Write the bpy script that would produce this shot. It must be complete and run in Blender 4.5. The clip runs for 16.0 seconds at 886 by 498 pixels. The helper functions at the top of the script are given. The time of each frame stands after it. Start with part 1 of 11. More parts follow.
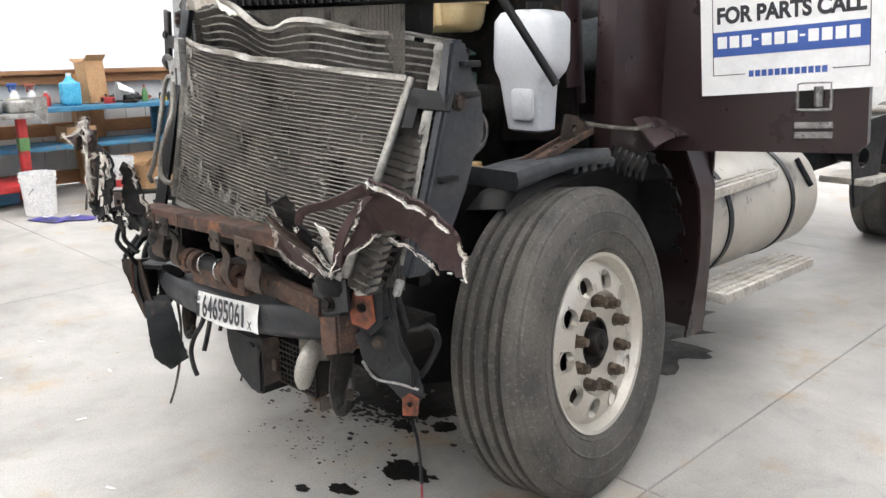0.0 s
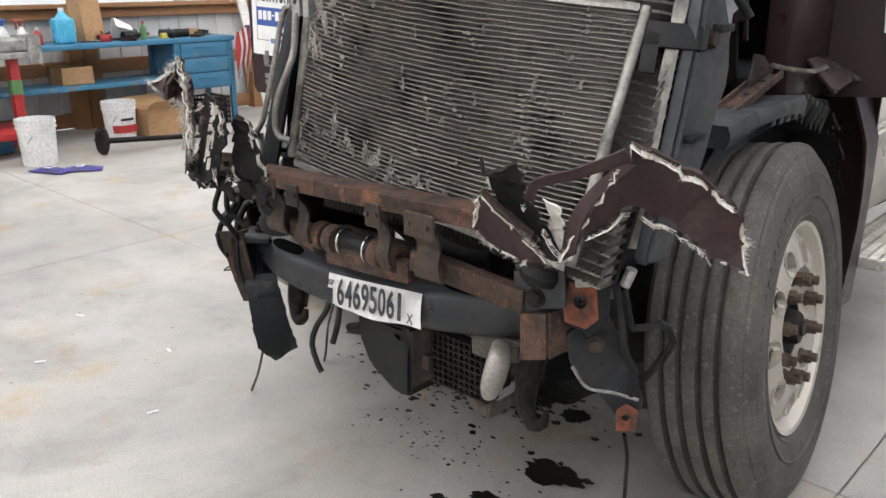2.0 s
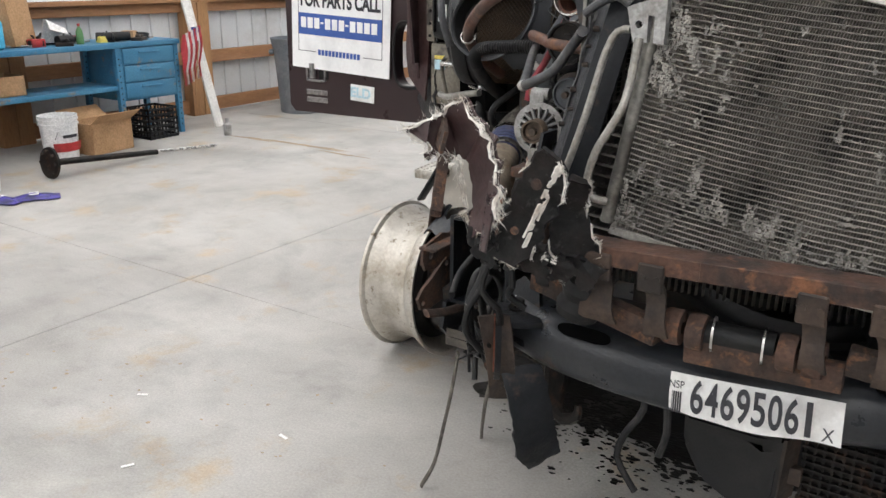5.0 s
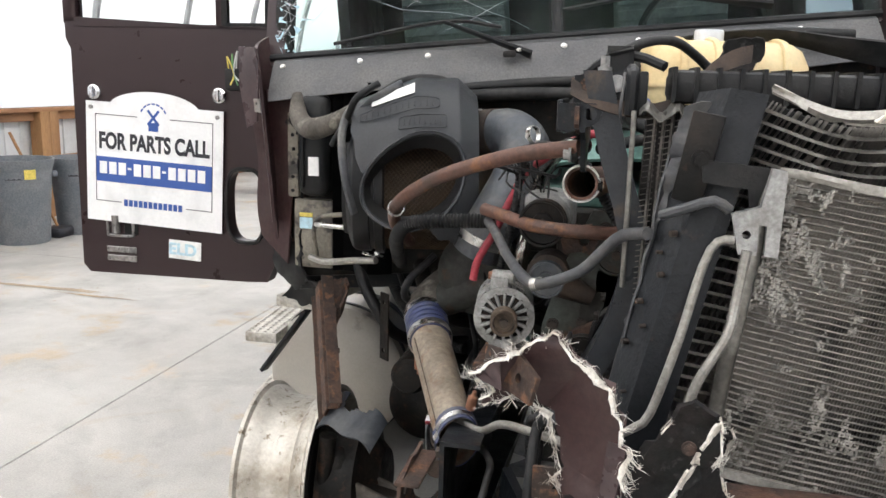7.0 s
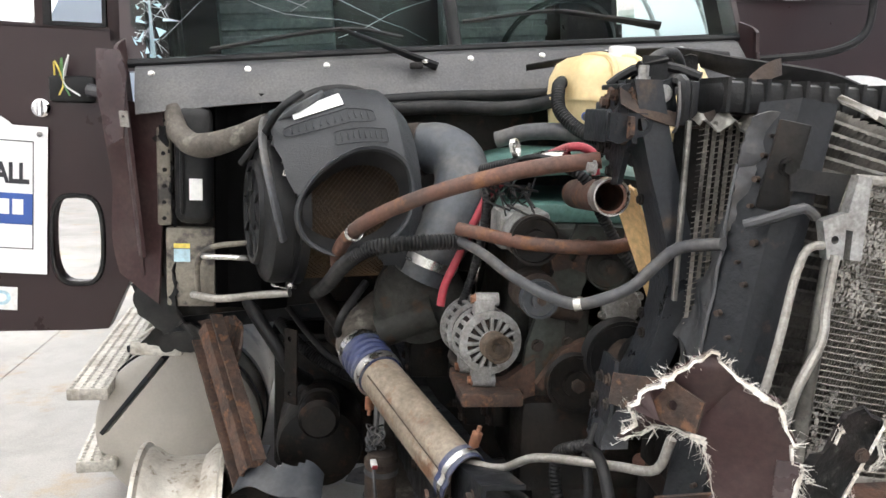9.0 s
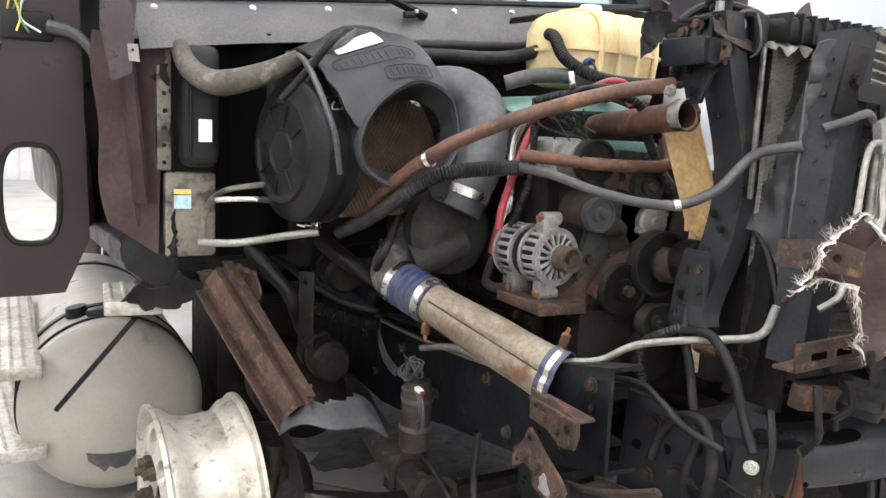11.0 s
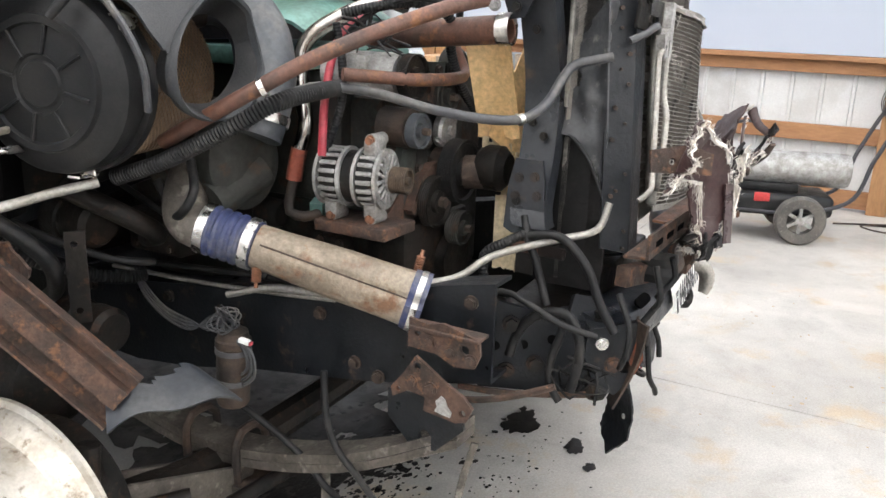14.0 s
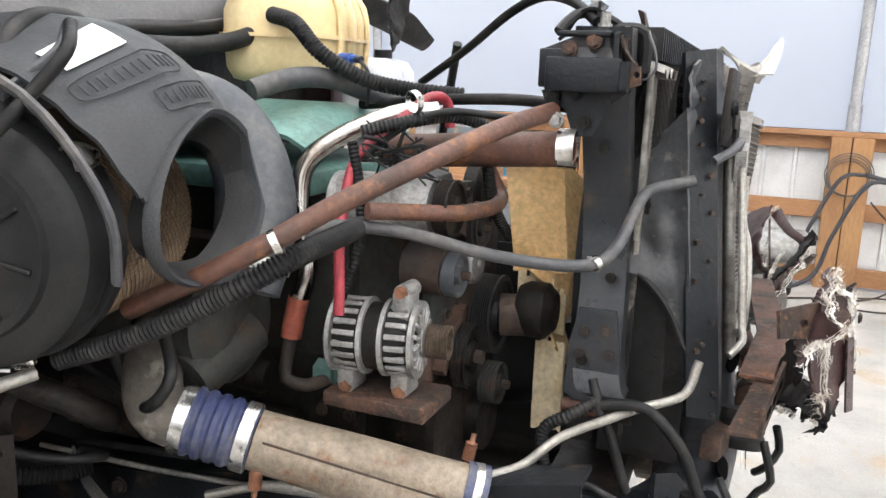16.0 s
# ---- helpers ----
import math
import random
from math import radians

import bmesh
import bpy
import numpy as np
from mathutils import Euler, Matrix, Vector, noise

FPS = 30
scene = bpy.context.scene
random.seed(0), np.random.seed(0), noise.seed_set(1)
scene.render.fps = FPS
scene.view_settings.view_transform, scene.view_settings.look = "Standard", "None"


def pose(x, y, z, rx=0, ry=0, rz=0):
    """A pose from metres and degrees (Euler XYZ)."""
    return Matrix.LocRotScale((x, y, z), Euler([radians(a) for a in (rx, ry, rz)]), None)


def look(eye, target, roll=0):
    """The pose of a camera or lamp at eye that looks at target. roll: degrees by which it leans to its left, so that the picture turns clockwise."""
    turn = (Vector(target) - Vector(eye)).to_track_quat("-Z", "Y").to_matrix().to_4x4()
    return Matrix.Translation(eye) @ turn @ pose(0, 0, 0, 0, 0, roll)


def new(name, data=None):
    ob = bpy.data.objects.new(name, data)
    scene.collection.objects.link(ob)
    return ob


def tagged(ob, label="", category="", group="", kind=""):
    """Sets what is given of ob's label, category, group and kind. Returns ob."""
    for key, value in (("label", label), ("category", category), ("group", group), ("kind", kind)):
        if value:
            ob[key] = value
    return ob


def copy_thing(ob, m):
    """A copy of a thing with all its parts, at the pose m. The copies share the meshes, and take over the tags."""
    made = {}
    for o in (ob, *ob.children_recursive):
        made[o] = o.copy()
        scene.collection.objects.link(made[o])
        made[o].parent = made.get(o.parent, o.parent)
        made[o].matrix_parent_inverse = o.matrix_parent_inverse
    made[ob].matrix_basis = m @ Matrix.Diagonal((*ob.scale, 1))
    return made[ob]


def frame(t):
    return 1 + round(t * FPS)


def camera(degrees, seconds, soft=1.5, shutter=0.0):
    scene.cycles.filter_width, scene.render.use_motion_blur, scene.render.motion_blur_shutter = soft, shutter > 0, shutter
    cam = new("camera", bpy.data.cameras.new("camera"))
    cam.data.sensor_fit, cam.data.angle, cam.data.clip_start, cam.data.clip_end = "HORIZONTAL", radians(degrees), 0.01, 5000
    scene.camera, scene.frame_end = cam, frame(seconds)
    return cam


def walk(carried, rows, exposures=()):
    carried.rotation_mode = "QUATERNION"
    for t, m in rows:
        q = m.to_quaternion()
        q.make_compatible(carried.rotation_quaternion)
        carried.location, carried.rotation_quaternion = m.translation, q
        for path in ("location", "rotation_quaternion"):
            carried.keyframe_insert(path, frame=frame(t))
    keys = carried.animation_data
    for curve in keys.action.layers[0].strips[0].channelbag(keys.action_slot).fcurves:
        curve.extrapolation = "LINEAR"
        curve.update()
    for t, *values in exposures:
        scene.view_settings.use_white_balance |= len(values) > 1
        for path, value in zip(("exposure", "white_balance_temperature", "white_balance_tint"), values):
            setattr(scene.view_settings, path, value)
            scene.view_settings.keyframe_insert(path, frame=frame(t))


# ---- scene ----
cam = camera(56.0, 16.0)
PATH = [
    (0, (2.683, -2.095, 1.481), (1.307, -0.729, 0.993), -0.4),
    (0.5, (2.477, -2.017, 1.44), (1.135, -0.638, 0.896), -0.3),
    (1, (2.341, -1.999, 1.402), (1.018, -0.613, 0.829), -0.2),
    (1.5, (2.142, -2.063, 1.401), (0.832, -0.678, 0.793), -0.1),
    (2, (1.956, -2.149, 1.445), (0.659, -0.76, 0.822), -0.2),
    (2.5, (1.783, -2.177, 1.409), (0.514, -0.765, 0.782), -0.2),
    (3, (1.601, -2.202, 1.423), (0.353, -0.771, 0.796), 0.0),
    (3.5, (1.429, -2.278, 1.419), (0.195, -0.834, 0.794), 0.2),
    (3.7, (1.355, -2.322, 1.429), (0.121, -0.876, 0.806), 0.3),
    (5.8, (0.518, -2.379, 1.536), (-0.284, -0.643, 0.951), 0.9),
    (6, (0.446, -2.37, 1.559), (-0.278, -0.59, 1.003), 1.2),
    (6.5, (0.258, -2.323, 1.589), (-0.307, -0.464, 1.115), 1.5),
    (7, (0.064, -2.223, 1.617), (-0.389, -0.316, 1.217), 1.5),
    (7.5, (-0.093, -2.154, 1.605), (-0.391, -0.209, 1.25), 1.6),
    (8, (-0.26, -2.169, 1.606), (-0.291, -0.197, 1.273), 1.9),
    (8.5, (-0.402, -2.179, 1.598), (-0.252, -0.212, 1.273), 2.0),
    (9, (-0.585, -2.095, 1.572), (-0.325, -0.14, 1.244), 2.1),
    (9.2, (-0.666, -2.052, 1.569), (-0.365, -0.102, 1.242), 2.1),
    (11.3, (-1.495, -1.99, 1.354), (-0.539, -0.26, 1.048), 2.4),
    (11.5, (-1.566, -1.967, 1.353), (-0.564, -0.266, 1.027), 2.3),
    (12, (-1.786, -1.943, 1.309), (-0.549, -0.412, 0.959), 2.4),
    (12.5, (-1.889, -1.923, 1.329), (-0.485, -0.565, 0.9), 2.1),
    (13, (-1.909, -1.79, 1.34), (-0.405, -0.575, 0.827), 2.0),
    (13.5, (-1.895, -1.582, 1.402), (-0.287, -0.527, 0.853), 2.0),
    (14, (-1.88, -1.392, 1.462), (-0.199, -0.461, 0.905), 1.9),
    (14.5, (-1.882, -1.206, 1.531), (-0.137, -0.4, 0.98), 2.1),
    (15, (-1.82, -1.08, 1.567), (-0.045, -0.327, 1.036), 2.3),
    (15.5, (-1.679, -0.984, 1.571), (0.116, -0.24, 1.096), 2.3),
    (16, (-1.585, -0.915, 1.558), (0.223, -0.172, 1.133), 2.1),
]
walk(cam, [(t, look(eye, target, roll)) for t, eye, target, roll in PATH],
     [(0, 1.45), (3.5, 0.88), (7, 1.2), (9, 1.48), (12.5, 1.72), (16, 1.75)])

# ---- world, sun and exposure ----
world = bpy.data.worlds.new("sky")
scene.world = world
world.use_nodes = True
wn = world.node_tree
sky = wn.nodes.new("ShaderNodeTexSky")
sky.sky_type, sky.sun_disc = "NISHITA", False
sky.sun_elevation, sky.sun_rotation = radians(64), radians(202)
sky.air_density, sky.dust_density, sky.ozone_density = 0.7, 7.0, 0.8
wn.links.new(sky.outputs[0], wn.nodes["Background"].inputs[0])
wn.nodes["Background"].inputs[1].default_value = 0.15
sun = bpy.data.lights.new("sun", "SUN")
sun.energy, sun.angle, sun.color = 2.0, radians(20), (1.0, 0.96, 0.9)
new("sun", sun).matrix_world = look((-2, -5, 11), (0, 0, 0))

# ---- materials ----
def node(nt, kind, **sets):
    n = nt.nodes.new(kind)
    for k, v in sets.items():
        n.inputs[k].default_value = v
    return n


def mat(name, base, alt=None, amount=0.45, scale=5.0, rough=0.6, metal=0.0, bump=0.15, fine=70.0, spread=0.16,
        alt2=None, amount2=0.35, scale2=22.0, coat=0.0, stretch=None, shade=0.25, spec=0.5):
    m = bpy.data.materials.new(name)
    m.use_nodes = True
    nt = m.node_tree
    bsdf = nt.nodes["Principled BSDF"]
    tc = nt.nodes.new("ShaderNodeTexCoord")
    src = tc.outputs["Object"]
    if stretch:
        mp = nt.nodes.new("ShaderNodeMapping")
        mp.inputs["Scale"].default_value = stretch
        nt.links.new(src, mp.inputs[0])
        src = mp.outputs[0]

    def noise_at(s, detail):
        n = node(nt, "ShaderNodeTexNoise", Scale=s, Detail=detail, Roughness=0.62)
        nt.links.new(src, n.inputs["Vector"])
        return n.outputs[0]

    def mask(s, share, width, detail=7):
        r = nt.nodes.new("ShaderNodeMapRange")
        r.inputs[1].default_value, r.inputs[2].default_value = 0.68 - 0.36 * share - width / 2, 0.68 - 0.36 * share + width / 2
        nt.links.new(noise_at(s, detail), r.inputs[0])
        return r.outputs[0]

    def mix(fac, a, b, blend="MIX"):
        x = nt.nodes.new("ShaderNodeMix")
        x.data_type, x.blend_type = "RGBA", blend
        for sock, v in ((0, fac), (6, a), (7, b)):
            if hasattr(v, "is_linked"):
                nt.links.new(v, x.inputs[sock])
            else:
                x.inputs[sock].default_value = v if sock == 0 else (*v, 1)
        return x.outputs[2]

    fine_out = noise_at(fine, 4)
    col = mix(0.0, base, base)
    if alt:
        col = mix(mask(scale, amount, spread), base, alt)
    if alt2:
        col = mix(mask(scale2, amount2, 0.1), col, alt2)
    g = nt.nodes.new("ShaderNodeMapRange")
    g.inputs[1].default_value, g.inputs[2].default_value, g.inputs[3].default_value, g.inputs[4].default_value = 0.3, 0.7, 1 - shade, 1 + shade
    nt.links.new(fine_out, g.inputs[0])
    vm = nt.nodes.new("ShaderNodeVectorMath")
    vm.operation = "SCALE"
    nt.links.new(col, vm.inputs[0])
    nt.links.new(g.outputs[0], vm.inputs["Scale"])
    nt.links.new(vm.outputs[0], bsdf.inputs["Base Color"])
    rr = nt.nodes.new("ShaderNodeMapRange")
    rr.inputs[1].default_value, rr.inputs[2].default_value = 0.3, 0.7
    rr.inputs[3].default_value, rr.inputs[4].default_value = max(rough - 0.13, 0.03), min(rough + 0.13, 1)
    nt.links.new(noise_at(scale * 2.3, 5), rr.inputs[0])
    nt.links.new(rr.outputs[0], bsdf.inputs["Roughness"])
    bsdf.inputs["Metallic"].default_value = metal
    bsdf.inputs["Specular IOR Level"].default_value = spec
    if coat:
        bsdf.inputs["Coat Weight"].default_value, bsdf.inputs["Coat Roughness"].default_value = coat, 0.15
    if bump:
        b = node(nt, "ShaderNodeBump", Strength=bump, Distance=0.004)
        nt.links.new(fine_out, b.inputs["Height"])
        nt.links.new(b.outputs[0], bsdf.inputs["Normal"])
    return m


M = dict(
    concrete=mat("concrete", (0.46, 0.448, 0.42), (0.35, 0.336, 0.31), 0.5, 0.9, 0.5, 0, 0.12, 120, 0.3, (0.42, 0.345, 0.25), 0.17, 2.6, shade=0.14),
    joint=mat("joint_filler", (0.24, 0.21, 0.17), (0.32, 0.28, 0.23), rough=0.9),
    oil=mat("oil", (0.012, 0.011, 0.01), rough=0.42, bump=0.1, shade=0.1, spec=0.25),
    dust=mat("dry_mud", (0.36, 0.28, 0.19), (0.3, 0.24, 0.18), rough=0.95),
    black=mat("black_chassis_paint", (0.0045, 0.0058, 0.0078), (0.014, 0.0155, 0.018), 0.30, 6, 0.40, 0.0, 0.45, 90, 0.3, (0.05, 0.033, 0.024), 0.08, 16, spec=0.28),
    grime=mat("greasy_black_metal", (0.0065, 0.0062, 0.0058), (0.02, 0.016, 0.013), 0.35, 9, 0.5, 0.0, 0.5, 80, 0.25, (0.038, 0.021, 0.013), 0.18, 20, spec=0.2),
    casting=mat("grey_green_casting", (0.042, 0.045, 0.04), (0.02, 0.018, 0.016), 0.5, 8, 0.6, 0.1, 0.45, 80, 0.25, (0.045, 0.027, 0.017), 0.2, 18, spec=0.25),
    brown=mat("dirty_brown_iron", (0.060, 0.040, 0.029), (0.022, 0.017, 0.014), 0.5, 8, 0.7, 0.2, 0.5, 90),
    rust=mat("rusted_steel", (0.085, 0.048, 0.034), (0.034, 0.024, 0.019), 0.5, 12, 0.85, 0.1, 0.7, 120, 0.2, (0.13, 0.063, 0.034), 0.22, 30),
    rustpipe=mat("rusted_pipe", (0.125, 0.057, 0.038), (0.06, 0.035, 0.027), 0.45, 7, 0.55, 0.15, 0.35, 90, 0.25, (0.19, 0.085, 0.038), 0.22, 18),
    orange=mat("orange_rust", (0.22, 0.062, 0.03), (0.065, 0.03, 0.02), 0.45, 14, 0.85, 0, 0.5),
    beam=mat("worn_orange_rust_beam", (0.088, 0.044, 0.029), (0.026, 0.019, 0.016), 0.5, 10, 0.8, 0.1, 0.5, 110, 0.2, (0.19, 0.085, 0.042), 0.2, 16),
    alu=mat("dull_aluminium", (0.37, 0.355, 0.325), (0.22, 0.205, 0.18), 0.4, 9, 0.45, 0.6, 0.25, 110, 0.3),
    castalu=mat("cast_aluminium", (0.42, 0.42, 0.41), (0.2, 0.19, 0.175), 0.45, 16, 0.5, 0.55, 0.45, 140, 0.3),
    rim=mat("polished_wheel", (0.60, 0.57, 0.51), (0.50, 0.47, 0.41), 0.35, 3, 0.42, 0.5, 0.08, 100, 0.4, (0.34, 0.29, 0.22), 0.05, 9, shade=0.08),
    barrel=mat("scuffed_wheel_barrel", (0.54, 0.515, 0.46), (0.36, 0.32, 0.26), 0.45, 7, 0.42, 0.45, 0.25, 90, 0.2, (0.21, 0.17, 0.125), 0.13, 30, shade=0.12),
    steel=mat("bright_steel", (0.62, 0.61, 0.58), (0.35, 0.33, 0.3), 0.3, 9, 0.28, 0.95, 0.1),
    chrome=mat("chrome", (0.75, 0.75, 0.75), rough=0.12, metal=1, bump=0),
    tyre=mat("tyre_rubber", (0.062, 0.060, 0.057), (0.115, 0.106, 0.094), 0.45, 6, 0.7, 0, 0.3, 130, 0.3, (0.16, 0.15, 0.135), 0.16, 75, spec=0.3),
    rubber=mat("hose_rubber", (0.0085, 0.0086, 0.009), (0.026, 0.025, 0.024), 0.35, 9, 0.5, 0, 0.3, spec=0.25),
    greyhose=mat("weathered_grey_hose", (0.052, 0.053, 0.057), (0.09, 0.085, 0.078), 0.4, 9, 0.5, 0, 0.2),
    plastic=mat("black_plastic", (0.009, 0.0094, 0.0102), (0.02, 0.0195, 0.019), 0.4, 6, 0.45, 0, 0.2, 200, spec=0.25),
    shield=mat("dark_grey_plastic", (0.026, 0.029, 0.033), (0.038, 0.039, 0.04), 0.4, 4, 0.48, 0, 0.3, 260, 0.4, spec=0.3),
    greyp=mat("blue_grey_plastic", (0.050, 0.057, 0.066), (0.09, 0.09, 0.088), 0.35, 6, 0.5, 0, 0.15),
    maroon=mat("maroon_paint", (0.024, 0.0122, 0.0132), (0.027, 0.0142, 0.0152), 0.4, 3, 0.36, 0, 0.02, 200, 0.6, coat=0.12, shade=0.05, spec=0.35),
    maroon_in=mat("maroon_moulding", (0.036, 0.0165, 0.0165), (0.05, 0.03, 0.028), 0.4, 8, 0.5, 0, 0.3, spec=0.35),
    pink=mat("scuffed_maroon_gloss", (0.06, 0.040, 0.041), (0.04, 0.024, 0.025), 0.45, 4, 0.3, 0, 0.1, coat=0.3),
    fibre=mat("torn_fibreglass", (0.72, 0.69, 0.63), (0.45, 0.4, 0.34), 0.35, 22, 0.9, 0, 0.5, 160),
    fins=mat("dusty_condenser_fins", (0.15, 0.138, 0.122), (0.24, 0.22, 0.192), 0.42, 5, 0.6, 0.3, 0.4, 190, 0.3, (0.05, 0.047, 0.043), 0.25, 9),
    fintube=mat("condenser_tube", (0.30, 0.283, 0.252), (0.15, 0.142, 0.127), 0.45, 7, 0.5, 0.5, 0.3, 150, 0.25),
    scuff=mat("bared_fin_metal", (0.34, 0.322, 0.288), (0.17, 0.16, 0.143), 0.5, 30, 0.6, 0.25, 0.4, 200),
    core=mat("radiator_core", (0.010, 0.0098, 0.0096), (0.022, 0.02, 0.019), 0.4, 8, 0.6, 0.1, 0.4, spec=0.2),
    tube_al=mat("cooler_tube_metal", (0.27, 0.26, 0.235), (0.10, 0.095, 0.085), 0.45, 8, 0.42, 0.7, 0.3),
    tank=mat("yellowed_plastic_tank", (0.72, 0.58, 0.33), (0.62, 0.47, 0.24), 0.35, 4, 0.42, 0, 0.06, shade=0.08),
    milky=mat("milky_plastic", (0.60, 0.62, 0.645), (0.52, 0.545, 0.57), 0.3, 2.5, 0.35, 0, 0.04, 90, 0.4, shade=0.05),
    duct=mat("tan_charge_pipe", (0.27, 0.225, 0.17), (0.15, 0.118, 0.085), 0.5, 7, 0.55, 0.1, 0.45, 90, 0.22, (0.16, 0.085, 0.045), 0.26, 12),
    bluesil=mat("blue_silicone", (0.028, 0.038, 0.10), (0.10, 0.103, 0.12), 0.4, 14, 0.5, 0, 0.3),
    red=mat("red_cable", (0.30, 0.03, 0.045), (0.2, 0.03, 0.035), 0.3, 10, 0.5),
    redpaint=mat("red_paint", (0.4, 0.03, 0.03), (0.2, 0.03, 0.03), 0.3, 8, 0.5),
    coupler=mat("red_coupling", (0.3, 0.075, 0.045), (0.12, 0.05, 0.04), 0.4, 14, 0.6),
    teal=mat("teal_valve_cover", (0.105, 0.215, 0.185), (0.085, 0.16, 0.14), 0.4, 5, 0.5, 0, 0.1),
    fan=mat("amber_fan_plastic", (0.72, 0.50, 0.25), (0.62, 0.41, 0.19), 0.35, 5, 0.5, 0, 0.12),
    fanbroken=mat("pale_broken_plastic", (0.66, 0.56, 0.38), (0.5, 0.4, 0.24), 0.4, 8, 0.6),
    mesh=mat("brass_filter_mesh", (0.075, 0.052, 0.033), (0.035, 0.026, 0.018), 0.45, 5, 0.5, 0.5, 0.9, 420, 0.2, shade=0.6),
    beige=mat("beige_firewall", (0.22, 0.20, 0.16), (0.14, 0.123, 0.097), 0.45, 7, 0.6, 0, 0.2, 90, 0.25, (0.045, 0.04, 0.036), 0.3, 14),
    cowl=mat("grey_cowl_paint", (0.070, 0.070, 0.074), (0.095, 0.092, 0.088), 0.4, 5, 0.45, 0.2, 0.1, 150, 0.35),
    cabgrey=mat("grey_cab_trim", (0.16, 0.165, 0.17), (0.1, 0.1, 0.105), 0.4, 5, 0.8),
    white=mat("white_paint", (0.74, 0.73, 0.7), (0.55, 0.53, 0.49), 0.3, 5, 0.5, 0, 0.1),
    tankw=mat("white_tank_paint", (0.46, 0.435, 0.385), (0.34, 0.315, 0.27), 0.45, 2.5, 0.38, 0, 0.03, 100, 0.4, (0.13, 0.115, 0.10), 0.06, 4, shade=0.05),
    diamond=mat("tread_plate", (0.55, 0.53, 0.48), (0.38, 0.35, 0.3), 0.4, 9, 0.5, 0.6, 0.3),
    sign=mat("sign_board", (0.80, 0.80, 0.79), (0.7, 0.7, 0.69), 0.3, 5, 0.45, 0, 0.03, shade=0.04),
    ink=mat("black_ink", (0.025, 0.025, 0.03), rough=0.6, bump=0),
    blueink=mat("blue_ink", (0.035, 0.09, 0.32), rough=0.5, bump=0, shade=0.05),
    paper=mat("label_paper", (0.76, 0.76, 0.74), (0.62, 0.61, 0.59), 0.3, 14, 0.7, 0, 0.1, shade=0.08),
    yellowp=mat("yellow_sticker", (0.7, 0.56, 0.12), rough=0.6),
    skyp=mat("pale_blue_sticker", (0.42, 0.6, 0.68), rough=0.6),
    badge=mat("badge_metal", (0.3, 0.29, 0.28), (0.2, 0.19, 0.19), 0.4, 30, 0.35, 0.7),
    wood=mat("new_timber", (0.37, 0.20, 0.085), (0.25, 0.125, 0.055), 0.5, 4, 0.75, 0, 0.25, 60, 0.4, stretch=(1, 1, 0.25), shade=0.15),
    woodh=mat("new_timber_rail", (0.36, 0.185, 0.085), (0.25, 0.12, 0.055), 0.5, 4, 0.75, 0, 0.25, 60, 0.4, stretch=(1, 0.22, 1), shade=0.15),
    sheet=mat("white_wall_steel", (0.62, 0.63, 0.63), (0.52, 0.52, 0.51), 0.4, 2, 0.45, 0.1, 0.03, shade=0.06),
    hoop=mat("galvanised_pipe", (0.45, 0.455, 0.46), (0.36, 0.36, 0.37), 0.4, 8, 0.45, 0.7, 0.1),
    bench=mat("blue_bench_paint", (0.035, 0.16, 0.28), (0.055, 0.2, 0.32), 0.4, 5, 0.5, 0, 0.15, 90, 0.3, (0.2, 0.17, 0.13), 0.1, 9),
    card=mat("cardboard", (0.43, 0.26, 0.135), (0.37, 0.22, 0.11), 0.4, 5, 0.85, 0, 0.1),
    bin=mat("grey_bin_plastic", (0.135, 0.15, 0.165), (0.18, 0.19, 0.2), 0.4, 4, 0.6),
    liquid=mat("blue_washer_fluid", (0.08, 0.40, 0.60), rough=0.25, bump=0),
    purple=mat("purple_packaging", (0.06, 0.045, 0.28), (0.03, 0.03, 0.09), 0.4, 14, 0.35),
    bottle=mat("white_bottle", (0.72, 0.72, 0.71), (0.6, 0.6, 0.6), 0.3, 9, 0.4),
    green=mat("green_paint", (0.09, 0.22, 0.08), rough=0.5),
    flagred=mat("flag_red", (0.45, 0.05, 0.06), rough=0.8),
    flagblue=mat("flag_blue", (0.03, 0.05, 0.2), rough=0.8),
    leather=mat("black_torn_moulding", (0.0075, 0.0073, 0.0075), (0.018, 0.013, 0.012), 0.3, 16, 0.75, 0, 0.8, 60, 0.25, (0.05, 0.05, 0.046), 0.08, 40, spec=0.3),
    bluetank=mat("blue_black_plastic", (0.024, 0.028, 0.034), (0.05, 0.052, 0.054), 0.35, 6, 0.5, 0, 0.15),
    net=mat("brass_wire_net", (0.15, 0.10, 0.06), (0.08, 0.053, 0.033), 0.4, 12, 0.45, 0.6, 0.2),
    case=mat("oily_green_case", (0.062, 0.072, 0.064), (0.03, 0.028, 0.023), 0.45, 7, 0.5, 0.1, 0.4, 80, 0.25, (0.07, 0.038, 0.02), 0.2, 14, spec=0.3),
    shroudp=mat("dusty_grey_shroud", (0.055, 0.057, 0.06), (0.03, 0.031, 0.033), 0.45, 5, 0.5, 0, 0.3, 90, 0.25, (0.15, 0.145, 0.135), 0.15, 16),
    beamblack=mat("blue_black_beam_paint", (0.0115, 0.014, 0.018), (0.026, 0.027, 0.029), 0.35, 5, 0.38, 0.0, 0.3, 90, 0.25, (0.055, 0.037, 0.026), 0.12, 12, spec=0.45),
    dustiron=mat("dusty_iron", (0.10, 0.088, 0.073), (0.045, 0.038, 0.032), 0.45, 9, 0.75, 0.1, 0.5, 90, 0.25, (0.17, 0.155, 0.13), 0.2, 22),
